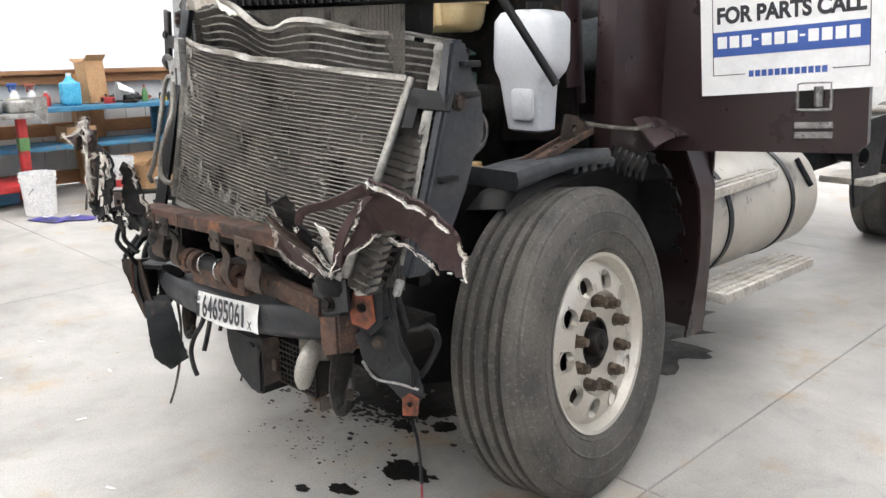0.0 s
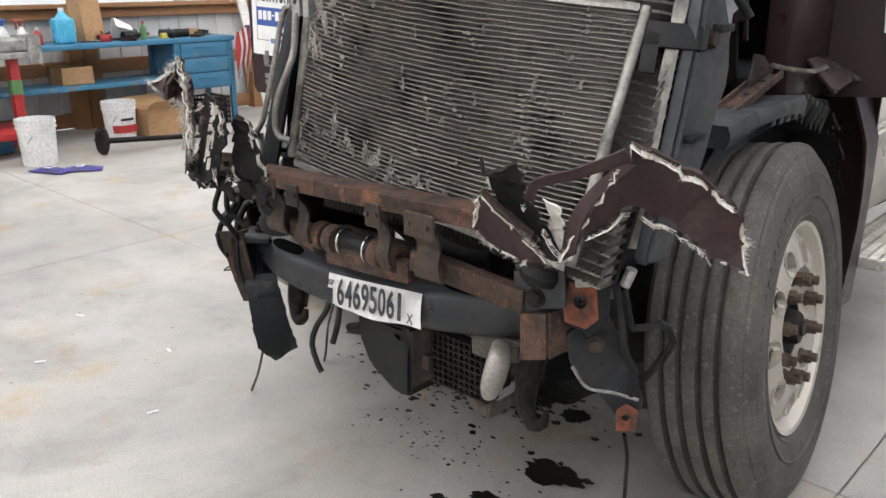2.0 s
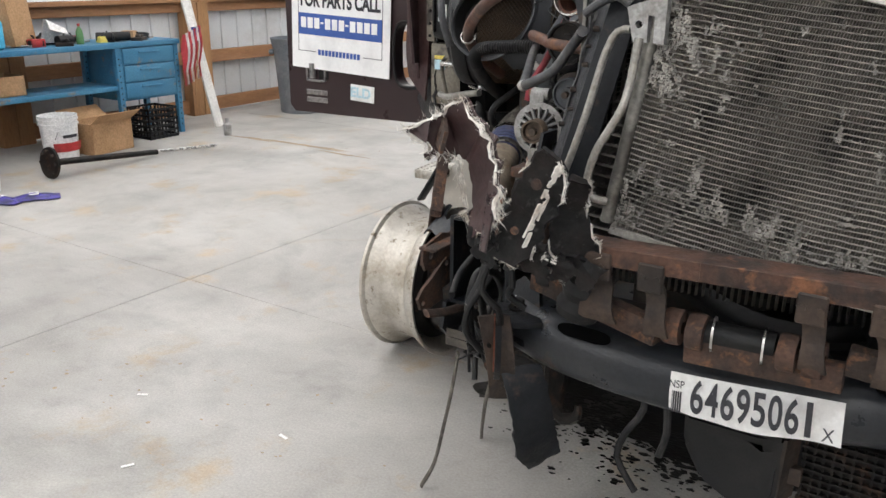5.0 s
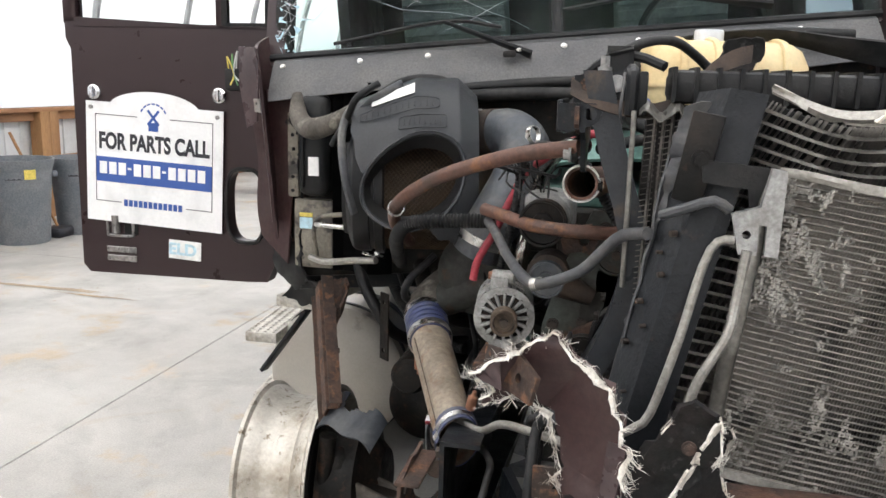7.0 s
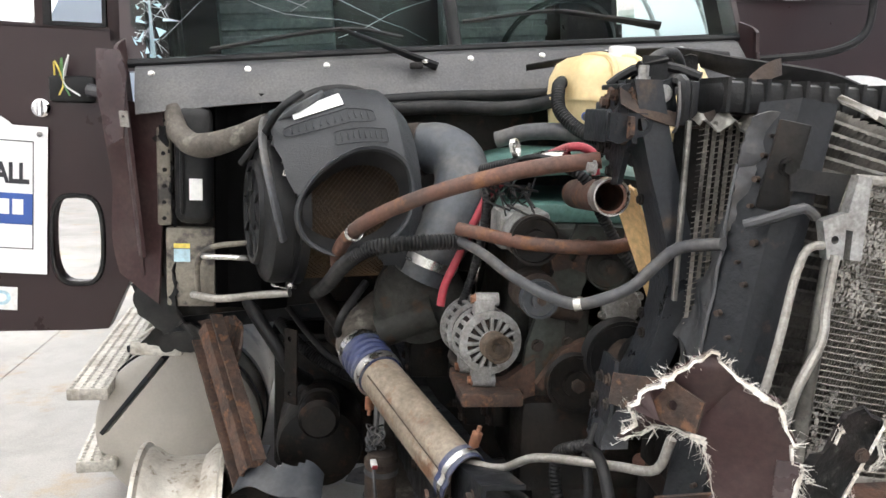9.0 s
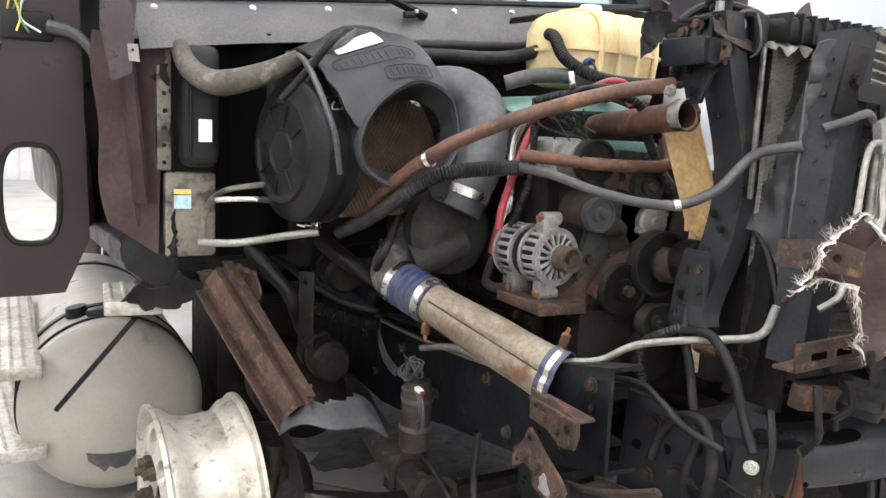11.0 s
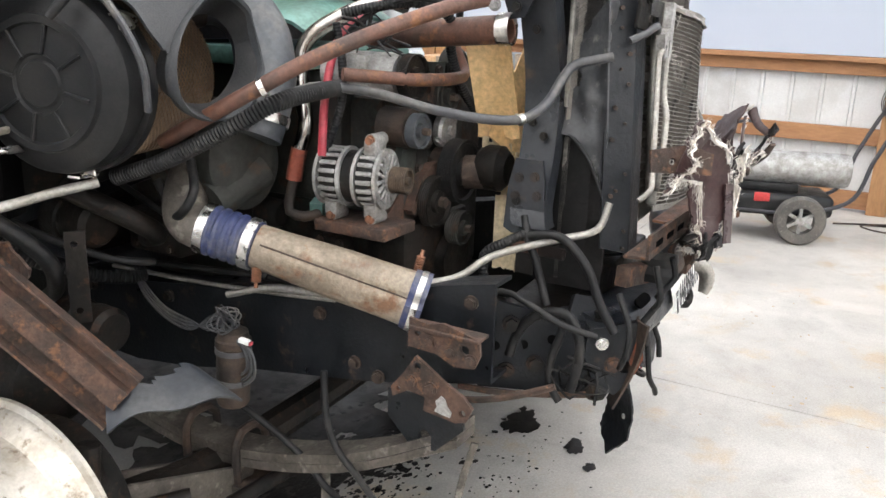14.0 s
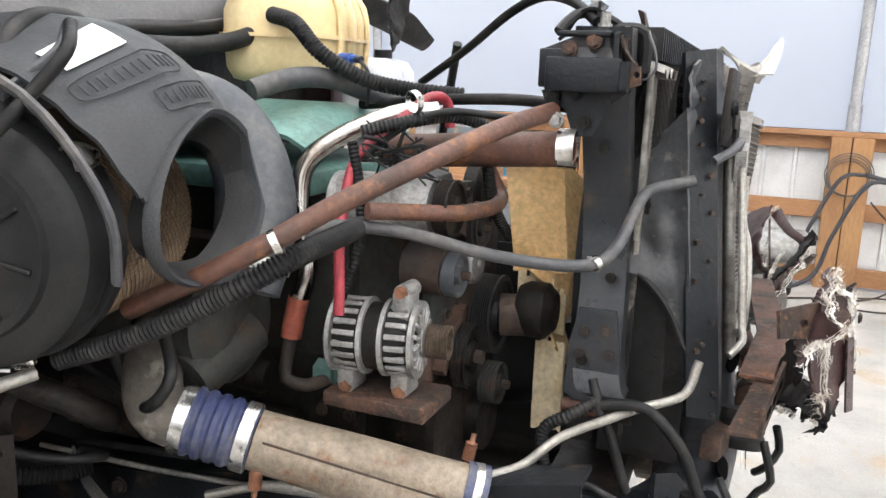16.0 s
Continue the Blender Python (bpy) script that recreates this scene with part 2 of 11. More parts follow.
    lug=mat("brown_lug_steel", (0.12, 0.088, 0.062), (0.06, 0.045, 0.035), 0.45, 30, 0.6, 0.4, 0.3, 140),
    grease=mat("greasy_shaded_floor", (0.03, 0.028, 0.025), (0.085, 0.08, 0.072), 0.45, 5, 0.5, 0, 0.15, 110, 0.25, (0.014, 0.013, 0.012), 0.3, 16, shade=0.15, spec=0.3),
    # near-black for holes, and for the shade sheet at the firewall
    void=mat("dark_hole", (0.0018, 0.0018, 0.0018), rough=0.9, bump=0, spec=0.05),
    polish=mat("polished_pipe", (0.46, 0.43, 0.40), (0.30, 0.26, 0.22), 0.4, 9, 0.2, 1.0, 0.05),
    copper=mat("copper_brown", (0.28, 0.13, 0.075), (0.16, 0.08, 0.05), 0.4, 20, 0.6, 0.3),
)


def mottled(m):
    """Trowel clouds, darker wet stains and a speckle over the plain concrete."""
    nt = m.node_tree
    bsdf = nt.nodes["Principled BSDF"]
    src = bsdf.inputs["Base Color"].links[0].from_socket
    geo = nt.nodes.new("ShaderNodeNewGeometry")
    for scale, lo, hi, keep, gain in ((0.55, 0.42, 0.62, 0.80, 1.04), (2.1, 0.5, 0.72, 1.02, 0.80), (9.0, 0.56, 0.70, 1.0, 0.88), (46.0, 0.60, 0.72, 1.0, 0.86)):
        n = node(nt, "ShaderNodeTexNoise", Scale=scale, Detail=9.0, Roughness=0.68, Distortion=0.6)
        nt.links.new(geo.outputs["Position"], n.inputs["Vector"])
        r = nt.nodes.new("ShaderNodeMapRange")
        r.inputs[1].default_value, r.inputs[2].default_value, r.inputs[3].default_value, r.inputs[4].default_value = lo, hi, keep, gain
        nt.links.new(n.outputs[0], r.inputs[0])
        v = nt.nodes.new("ShaderNodeVectorMath")
        v.operation = "SCALE"
        nt.links.new(src, v.inputs[0])
        nt.links.new(r.outputs[0], v.inputs["Scale"])
        src = v.outputs[0]
    n = node(nt, "ShaderNodeTexNoise", Scale=1.3, Detail=8.0, Roughness=0.7, Distortion=1.2)
    nt.links.new(geo.outputs["Position"], n.inputs["Vector"])
    r = nt.nodes.new("ShaderNodeMapRange")
    r.inputs[1].default_value, r.inputs[2].default_value, r.inputs[4].default_value = 0.58, 0.75, 0.55
    nt.links.new(n.outputs[0], r.inputs[0])
    x = nt.nodes.new("ShaderNodeMix")
    x.data_type = "RGBA"
    x.inputs[7].default_value = (0.36, 0.28, 0.18, 1)
    nt.links.new(r.outputs[0], x.inputs[0])
    nt.links.new(src, x.inputs[6])
    nt.links.new(x.outputs[2], bsdf.inputs["Base Color"])


mottled(M["concrete"])


def glass(name, tint, rough=0.02):
    m = bpy.data.materials.new(name)
    m.use_nodes = True
    b = m.node_tree.nodes["Principled BSDF"]
    b.inputs["Base Color"].default_value = (*tint, 1)
    b.inputs["Roughness"].default_value, b.inputs["Transmission Weight"].default_value, b.inputs["IOR"].default_value = rough, 1.0, 1.12
    return m


M["glass"] = glass("green_tinted_glass", (0.66, 0.8, 0.76))
M["clear"] = glass("clear_glass", (0.92, 0.95, 0.94))
fab = bpy.data.materials.new("white_cover_fabric")
fab.use_nodes = True
fnt = fab.node_tree
fnt.nodes.remove(fnt.nodes["Principled BSDF"])
tr, df, ad = fnt.nodes.new("ShaderNodeBsdfTranslucent"), fnt.nodes.new("ShaderNodeBsdfDiffuse"), fnt.nodes.new("ShaderNodeMixShader")
tr.inputs[0].default_value, df.inputs[0].default_value, ad.inputs[0].default_value = (0.90, 0.945, 0.955, 1), (0.78, 0.8, 0.8, 1), 0.22
fnt.links.new(tr.outputs[0], ad.inputs[1]), fnt.links.new(df.outputs[0], ad.inputs[2])
fnt.links.new(ad.outputs[0], fnt.nodes["Material Output"].inputs[0])
M["fabric"] = fab

# ---- building blocks ----
BASE = {}
rnd = random.Random(7)
V = Vector


def thing(name, at, label, category, group="", kind=""):
    ob = new(name)
    ob.empty_display_size = 0.1
    ob.location = at
    BASE[ob] = V(at)
    return tagged(ob, label, category, group, kind)


def part(name, bm, material, parent=None, label="", smooth=35, at=None):
    """One mesh; its vertices are given in world metres."""
    base = BASE[parent] if parent else V(at or (0, 0, 0))
    bm.transform(Matrix.Translation(-base))
    bmesh.ops.recalc_face_normals(bm, faces=bm.faces)
    me = bpy.data.meshes.new(name)
    bm.to_mesh(me)
    bm.free()
    me.materials.append(M[material])
    if smooth:
        me.shade_smooth()
        me.set_sharp_from_angle(angle=radians(smooth))
    ob = new(name, me)
    if parent:
        ob.parent = parent
    else:
        ob.location = base
    BASE[ob] = base
    if label:
        ob["label"] = label
    return ob


def solo(name, bm, material, at, label, category, group="", kind="", smooth=35):
    return tagged(part(name, bm, material, None, "", smooth, at), label, category, group, kind)


def B():
    return bmesh.new()


def box(bm, lo, hi, mx=None, bevel=0.0, seg=2):
    r = bmesh.ops.create_cube(bm, size=1)
    vs = r["verts"]
    c, d = [(a + b) / 2 for a, b in zip(lo, hi)], [abs(b - a) for a, b in zip(lo, hi)]
    t = Matrix.Translation(c) @ Matrix.Diagonal((*d, 1))
    bmesh.ops.transform(bm, matrix=t, verts=vs)
    if bevel:
        es = list({e for v in vs for e in v.link_edges})
        out = bmesh.ops.bevel(bm, geom=es, offset=bevel, segments=seg, affect="EDGES", profile=0.5)
        vs = list({v for f in out["faces"] for v in f.verts} | {v for v in vs if v.is_valid})
    if mx:
        bmesh.ops.transform(bm, matrix=mx, verts=vs)
    return bm


def along(a, b):
    """A frame at a whose z runs towards b."""
    a, b = V(a), V(b)
    return Matrix.Translation(a) @ (b - a).to_track_quat("Z", "Y").to_matrix().to_4x4()


def rod(bm, a, b, r, seg=14, r2=None):
    a, b = V(a), V(b)
    mx = along(a, b) @ Matrix.Translation((0, 0, (b - a).length / 2))
    bmesh.ops.create_cone(bm, cap_ends=True, segments=seg, radius1=r, radius2=r if r2 is None else r2, depth=(b - a).length, matrix=mx)
    return bm


def ball(bm, c, r, seg=12, squash=(1, 1, 1)):
    bmesh.ops.create_uvsphere(bm, u_segments=seg, v_segments=max(6, seg // 2), radius=r, matrix=Matrix.Translation(c) @ Matrix.Diagonal((*squash, 1)))
    return bm


def curve_pts(pts, step):
    """Catmull-Rom through the points."""
    p = [V(q) for q in pts]
    p = [2 * p[0] - p[1]] + p + [2 * p[-1] - p[-2]]
    out = []
    for i in range(1, len(p) - 2):
        a, b, c, d = p[i - 1:i + 3]
        n = max(2, int((c - b).length / step))
        for k in range(n):
            t = k / n
            out.append(0.5 * (2 * b + (c - a) * t + (2 * a - 5 * b + 4 * c - d) * t * t + (3 * b - a - 3 * c + d) * t ** 3))
    out.append(p[-2])
    return out


def tube(bm, pts, r, seg=10, step=0.025, ribs=0.0, rib_len=0.012, flat=1.0, hollow=False):
    """A round hose or pipe through the points; ribs makes it corrugated; r may be a list, one radius a point."""
    line = curve_pts(pts, rib_len / 2 if ribs else step)
    n = len(line)
    if isinstance(r, (list, tuple)):
        rs = [float(np.interp(i / (n - 1), np.linspace(0, 1, len(r)), r)) for i in range(n)]
    else:
        rs = [r] * n
    up = None
    rings = []
    for i, c in enumerate(line):
        d = (line[min(i + 1, n - 1)] - line[max(i - 1, 0)]).normalized()
        if up is None:
            up = d.orthogonal().normalized()
        up = (up - d * up.dot(d)).normalized()
        side = d.cross(up)
        rr = rs[i] * (1 + (ribs if i % 2 else -ribs))
        rings.append([bm.verts.new(c + (up * math.cos(a) * flat + side * math.sin(a)) * rr) for a in (2 * math.pi * k / seg for k in range(seg))])
    for q, s in zip(rings, rings[1:]):
        for k in range(seg):
            bm.faces.new((q[k], q[(k + 1) % seg], s[(k + 1) % seg], s[k]))
    if hollow:
        for ring in (rings[0], rings[-1]):
            inner = [bm.verts.new(v.co + (sum((w.co for w in ring), V()) / seg - v.co) * 0.16) for v in ring]
            for k in range(seg):
                bm.faces.new((ring[k], ring[(k + 1) % seg], inner[(k + 1) % seg], inner[k]))
            d = (line[1] - line[0]).normalized() if ring is rings[0] else (line[-2] - line[-1]).normalized()
            deep = [bm.verts.new(v.co + d * rs[0] * 1.3) for v in inner]
            for k in range(seg):
                bm.faces.new((inner[k], inner[(k + 1) % seg], deep[(k + 1) % seg], deep[k]))
    else:
        bm.faces.new(rings[0]), bm.faces.new(rings[-1])
    return bm


def lathe(bm, prof, mx, seg=48, close=False):
    """A turned shape: prof lists (radius, height) along mx's z."""
    rings = []
    for r, h in prof:
        if r < 1e-5:
            rings.append([bm.verts.new(mx @ V((0, 0, h)))])
        else:
            rings.append([bm.verts.new(mx @ V((r * math.cos(a), r * math.sin(a), h))) for a in (2 * math.pi * k / seg for k in range(seg))])
    if close:
        rings.append(rings[0])
    for q, s in zip(rings, rings[1:]):
        for k in range(seg):
            j = (k + 1) % seg
            f = [q[0]] if len(q) == 1 else [q[k], q[j]]
            f += [s[0]] if len(s) == 1 else [s[j], s[k]]
            if len(f) > 2:
                bm.faces.new(f)
    return bm


def plate(bm, outline, th, mx, holes=()):
    """A flat plate of that outline (in mx's x and y), th thick, with round holes (x, y, r)."""
    loops = [[V((x, y, 0)) for x, y in outline]]
    for hx, hy, hr in holes:
        loops.append([V((hx + hr * math.cos(a), hy + hr * math.sin(a), 0)) for a in (2 * math.pi * k / 14 for k in range(14))])
    es, vs = [], []
    for lp in loops:
        v = [bm.verts.new(p) for p in lp]
        vs += v
        es += [bm.edges.new((v[i], v[(i + 1) % len(v)])) for i in range(len(v))]
    out = bmesh.ops.triangle_fill(bm, edges=es, use_beauty=True, use_dissolve=False)
    fs = [f for f in out["geom"] if isinstance(f, bmesh.types.BMFace)]
    ext = bmesh.ops.extrude_face_region(bm, geom=fs)
    up = [v for v in ext["geom"] if isinstance(v, bmesh.types.BMVert)]
    bmesh.ops.translate(bm, verts=up, vec=(0, 0, th))
    bmesh.ops.transform(bm, matrix=mx, verts=vs + up)
    return bm


def panel(bm, f, nu, nv, th=0.004, keep=None):
    """A bent sheet: f(u, v) gives the place, th the thickness; keep(u, v) tells which cells stay."""
    vs = [[bm.verts.new(f(i / nu, j / nv)) for j in range(nv + 1)] for i in range(nu + 1)]
    fs = []
    for i in range(nu):
        for j in range(nv):
            if keep is None or keep((i + 0.5) / nu, (j + 0.5) / nv):
                fs.append(bm.faces.new((vs[i][j], vs[i + 1][j], vs[i + 1][j + 1], vs[i][j + 1])))
    for row in vs:
        for v in row:
            if not v.link_faces:
                bm.verts.remove(v)
    if th:
        bmesh.ops.recalc_face_normals(bm, faces=fs)
        bmesh.ops.solidify(bm, geom=fs, thickness=th)
    return bm


def torn(pts, bend, th=0.005, jag=0.006, seed=1, sub=0.012):
    """A torn sheet: its rim runs through the 3D points, with jagged edges; returns the mesh and the rim."""
    rg = random.Random(seed)
    p = [V(q) for q in pts]
    c = sum(p, V()) / len(p)
    nrm = V()
    for i in range(len(p)):
        nrm += (p[i] - c).cross(p[(i + 1) % len(p)] - c)
    nrm.normalize()
    rim = []
    for i in range(len(p)):
        a, b = p[i], p[(i + 1) % len(p)]
        n = max(1, int((b - a).length / sub))
        for k in range(n):
            q = a.lerp(b, k / n)
            rim.append(q + V((rg.uniform(-jag, jag), rg.uniform(-jag, jag), rg.uniform(-jag, jag))))
    bm = B()
    v = [bm.verts.new(q) for q in rim]
    es = [bm.edges.new((v[i], v[(i + 1) % len(v)])) for i in range(len(v))]
    bmesh.ops.triangle_fill(bm, edges=es, use_beauty=True)
    bmesh.ops.subdivide_edges(bm, edges=[e for e in bm.edges if len(e.link_faces) == 2 and e.calc_length() > 0.03], cuts=2, use_grid_fill=False)
    bmesh.ops.triangulate(bm, faces=bm.faces)
    size = max((q - c).length for q in p)
    for w in bm.verts:
        d = (w.co - c).length / size
        w.co += nrm * (bend * (1 - d * d) + 0.008 * noise.noise(w.co * 14))
    bmesh.ops.recalc_face_normals(bm, faces=bm.faces)
    bmesh.ops.solidify(bm, geom=list(bm.faces), thickness=th)
    return bm, rim, c, nrm


def fringe(rim, c, nrm, seed=2, length=0.018, every=1.0, width=0.009):
    """Torn glass strands in clumps and a ragged bare border along a rim."""
    rg = random.Random(seed)
    bm = B()
    n = len(rim)
    for i in range(n):
        a, b = rim[i], rim[(i + 1) % n]
        heavy = 0.5 + noise.noise(V((i * 0.31, seed * 1.7, 0)))
        if (a - b).length > 0.06 or heavy < 0.75 - 0.55 * every:
            continue
        out = (a - c)
        out = (out - nrm * out.dot(nrm)).normalized()
        side = (b - a).normalized() if (b - a).length > 1e-6 else out.orthogonal()
        w = width * (0.25 + 0.9 * abs(noise.noise(V(((i + 1) % n * 0.37, seed, 4))))) * max(0.3, heavy)
        w2 = width * (0.25 + 0.9 * abs(noise.noise(V((i * 0.37, seed, 4))))) * max(0.3, heavy)
        for s in (1, -1):
            m = a.lerp(b, 0.5) - out * (w + w2) * rg.uniform(0.35, 0.6)
            q = [a + out * 0.002 + nrm * 0.004 * s, b + out * 0.002 + nrm * 0.004 * s, b - out * w + nrm * 0.0065 * s, m + nrm * 0.0065 * s, a - out * w2 + nrm * 0.0065 * s]
            bm.faces.new([bm.verts.new(x) for x in q])
        clump = out * rg.uniform(0.2, 1) + side * rg.gauss(0, 0.7) + nrm * rg.gauss(0, 0.5)
        for _ in range(int(rg.uniform(14, 40) * max(0.25, heavy))):
            o = a.lerp(b, rg.random()) - out * rg.uniform(0, w)
            d = (clump + V((rg.gauss(0, 0.3), rg.gauss(0, 0.3), rg.gauss(0, 0.3)))).normalized() * length * rg.uniform(0.15, 1.0) ** 1.6 * (0.5 + heavy)
            e = o + d * 0.55 + V((rg.gauss(0, 0.2), rg.gauss(0, 0.2), rg.gauss(0, 0.2))) * d.length
            t = rg.uniform(0.00035, 0.0008)
            x, y = side * t, nrm * t
            v = [bm.verts.new(z) for z in (o + x, o - x + y, o - y, e + x * 0.8, e - x * 0.8 + y * 0.8, e - y * 0.8, o + d)]
            for f in ((0, 1, 4, 3), (1, 2, 5, 4), (2, 0, 3, 5), (3, 4, 6), (4, 5, 6), (5, 3, 6)):
                bm.faces.new([v[k] for k in f])
    return bm


def bolts(name, ats, axis, material, parent, r=0.012, h=0.012, label=""):
    """Hexagon heads, one part each."""
    for at in ats:
        part(name, bolt(B(), at, axis, r, h), material, parent, label)


def quadbox(bm, pts, th):
    """A plate through four corners, th thick towards its normal."""
    p = [V(q) for q in pts]
    n = (p[1] - p[0]).cross(p[3] - p[0]).normalized() * th
    a, b = [bm.verts.new(q) for q in p], [bm.verts.new(q + n) for q in p]
    bm.faces.new(a), bm.faces.new(b)
    for i in range(4):
        bm.faces.new((a[i], a[(i + 1) % 4], b[(i + 1) % 4], b[i]))
    return bm


def loft(bm, rings, seg=40, power=0.35):
    """Rounded boxes piled up: rings list (x, y, z, half width, half depth)."""
    rows = []
    for x, y, z, hx, hy in rings:
        rows.append([bm.verts.new((x + hx * math.copysign(abs(math.cos(a)) ** power, math.cos(a)), y + hy * math.copysign(abs(math.sin(a)) ** power, math.sin(a)), z)) for a in (2 * math.pi * (k + 0.5) / seg for k in range(seg))])
    for q, s in zip(rows, rows[1:]):
        for k in range(seg):
            bm.faces.new((q[k], q[(k + 1) % seg], s[(k + 1) % seg], s[k]))
    bm.faces.new(rows[0]), bm.faces.new(rows[-1])
    return bm


def bolt(bm, at, axis, r=0.012, h=0.012):
    a = V(at)
    d = V(axis).normalized()
    rod(bm, a - d * 0.002, a + d * h, r, 6)
    rod(bm, a - d * 0.002, a + d * h * 0.25, r * 1.35, 14)
    return bm


def words(name, text, size, mx, material, parent, label="", squeeze=1.0, depth=0.0006, bold=0.0, width=0.0):
    cu = bpy.data.curves.new(name, "FONT")
    cu.body, cu.size, cu.align_x, cu.align_y, cu.extrude, cu.offset = text, size, "CENTER", "CENTER", depth, bold
    tmp = new(name + "_tmp", cu)
    me = bpy.data.meshes.new_from_object(tmp.evaluated_get(bpy.context.evaluated_depsgraph_get()))
    bpy.data.objects.remove(tmp)
    bpy.data.curves.remove(cu)
    bm = B()
    bm.from_mesh(me)
    bpy.data.meshes.remove(me)
    if width:
        xs_ = [v.co.x for v in bm.verts]
        squeeze = width / (max(xs_) - min(xs_))
    bm.transform(mx @ Matrix.Diagonal((squeeze, 1, 1, 1)))
    return part(name, bm, material, parent, label, smooth=0)

# ---- the hall: floor, low walls, hoops and cover ----
XW, XE, YN, YS, KNEE = -6.35, 5.38, 15.6, -11.3, 1.2
floor = thing("floor", (0, 0, 0), "pale grey trowelled concrete floor with saw-cut joints and stains", "floor", kind="structure")
bm = B()
box(bm, (XW - 0.6, YS - 0.6, -0.3), (XE + 0.6, YN + 0.6, -0.012))
part("joint_filler", bm, "joint", floor)
xs, ys = [XW - 0.5, -6.21, -2.42, 1.37, 5.16, XE + 0.5], [YS - 0.5, -7.4, -3.61, 0.17, 3.96, 7.75, 11.54, YN + 0.5]
for i in range(5):
    for j in range(7):
        bm = B()
        box(bm, (xs[i] + 0.0022, ys[j] + 0.0022, -0.1), (xs[i + 1] - 0.0022, ys[j + 1] - 0.0022, 0), bevel=0.003, seg=1)
        part("slab", bm, "concrete", floor, smooth=0)


def blot(bm, x, y, rx, ry, seed, z=0.004, n=40, wild=0.45):
    """A flat spill with a ragged outline."""
    v = []
    for k in range(n):
        a = 2 * math.pi * k / n
        q = V((math.cos(a), math.sin(a), seed * 3.1))
        s = 1 + wild * noise.noise(q * 1.7) + wild * 0.6 * noise.noise(q * 4.3) + wild * 0.4 * noise.noise(q * 9.7)
        v.append(bm.verts.new((x + rx * s * math.cos(a), y + ry * s * math.sin(a), z)))
    c = bm.verts.new((x, y, z + 0.0012))
    for k in range(n):
        bm.faces.new((v[k], v[(k + 1) % n], c))


bm = B()
for x, y, rx, ry, s in ((0.70, -0.32, 0.1, 0.06, 1), (0.635, -0.55, 0.058, 0.034, 2), (0.80, -0.28, 0.022, 0.014, 3), (0.53, -0.64, 0.03, 0.018, 4),
                        (-0.26, 0.08, 0.13, 0.035, 15), (0.02, 0.05, 0.15, 0.05, 16), (0.27, 0.0, 0.13, 0.06, 17), (0.16, 0.0, 0.1, 0.05, 5), (0.42, -0.08, 0.05, 0.035, 6), (0.05, 0.18, 0.12, 0.1, 8),
                        (0.34, 0.1, 0.13, 0.07, 9), (-0.32, 0.2, 0.13, 0.09, 10), (-0.14, 0.38, 0.16, 0.1, 11), (-0.5, 0.45, 0.1, 0.06, 12), (0.55, 0.02, 0.05, 0.04, 13)):
    blot(bm, x, y, rx, ry, s)
rg = random.Random(3)
for k in range(330):
    x, y = (rg.gauss(0.15, 0.26), rg.gauss(0.05, 0.16)) if k < 230 else ((rg.gauss(0.3, 0.14), rg.gauss(-0.42, 0.09)) if k < 310 else (rg.gauss(0.68, 0.1), rg.gauss(-0.4, 0.1)))
    r = rg.uniform(0.003, 0.016) if k < 230 else rg.uniform(0.0015, 0.007)
    blot(bm, x, y, r, r * rg.uniform(0.5, 1), k * 0.37, 0.003, 9)
for k in range(1500):
    t = rg.random()
    w = 0.03 + 0.05 * math.sin(math.pi * t)
    x, y = -0.56 + 0.98 * t + rg.gauss(0, 0.03), 0.125 - 0.12 * t + (rg.gauss(0, w) if k % 3 else -abs(rg.gauss(0, w * 1.9)))
    r = rg.uniform(0.003, 0.008) * (2.0 if k % 5 == 0 else 1)
    blot(bm, x, y, r * rg.uniform(0.8, 1.8), r * rg.uniform(0.6, 1), k * 0.53 + 9, 0.0045, 8, 0.8)
solo("oil_spill", bm, "oil", (0, 0, 0), "black oil puddles and drips on concrete", "oil", kind="stuff", smooth=0)
# oily floor, drawn wider and darker to carry the truck's shade too
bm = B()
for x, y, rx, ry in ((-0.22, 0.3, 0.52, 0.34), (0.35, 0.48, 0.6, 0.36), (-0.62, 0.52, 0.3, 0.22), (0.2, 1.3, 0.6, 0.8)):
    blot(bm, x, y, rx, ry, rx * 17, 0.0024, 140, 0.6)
solo("grease_shade_patch", bm, "grease", (0, 0, 0), "black greasy film with painted shade on the concrete under the engine", "grease", kind="stuff", smooth=0)
bm = B()
rg = random.Random(5)
for k in range(150):
    x, y = rg.choice(((-3.7, 2.9), (-1.5, -0.7), (1.6, -1.3), (-2.2, -1.0), (-4.6, 2.6), (1.9, -0.9), (0.6, -1.6)))
    r = rg.uniform(0.004, 0.011)
    blot(bm, x + rg.gauss(0, 0.45), y + rg.gauss(0, 0.2), r, r * rg.uniform(0.3, 1), k * 0.71, 0.003, 8)
for k, (x, y, rx, ry) in enumerate(((-4.2, 3.0, 0.5, 0.03), (-3.7, 2.9, 0.32, 0.02), (-4.9, 2.95, 0.25, 0.03))):
    blot(bm, x, y, rx, ry, k + 40.5, 0.003, 60, 0.8)
solo("floor_dirt", bm, "dust", (0, 0, 0), "dried mud crumbs and scuffs on concrete", "dirt", kind="stuff", smooth=0)
bm = B()
for x, y, a in ((-1.6, -0.73, 30), (-0.97, -0.65, -10), (-1.25, -1.05, 60), (0.06, -1.1, 20), (-0.55, -0.95, 80)):
    box(bm, (-0.02, -0.006, 0), (0.02, 0.006, 0.003), pose(x, y, 0.001, 0, 0, a), 0.001, 1)
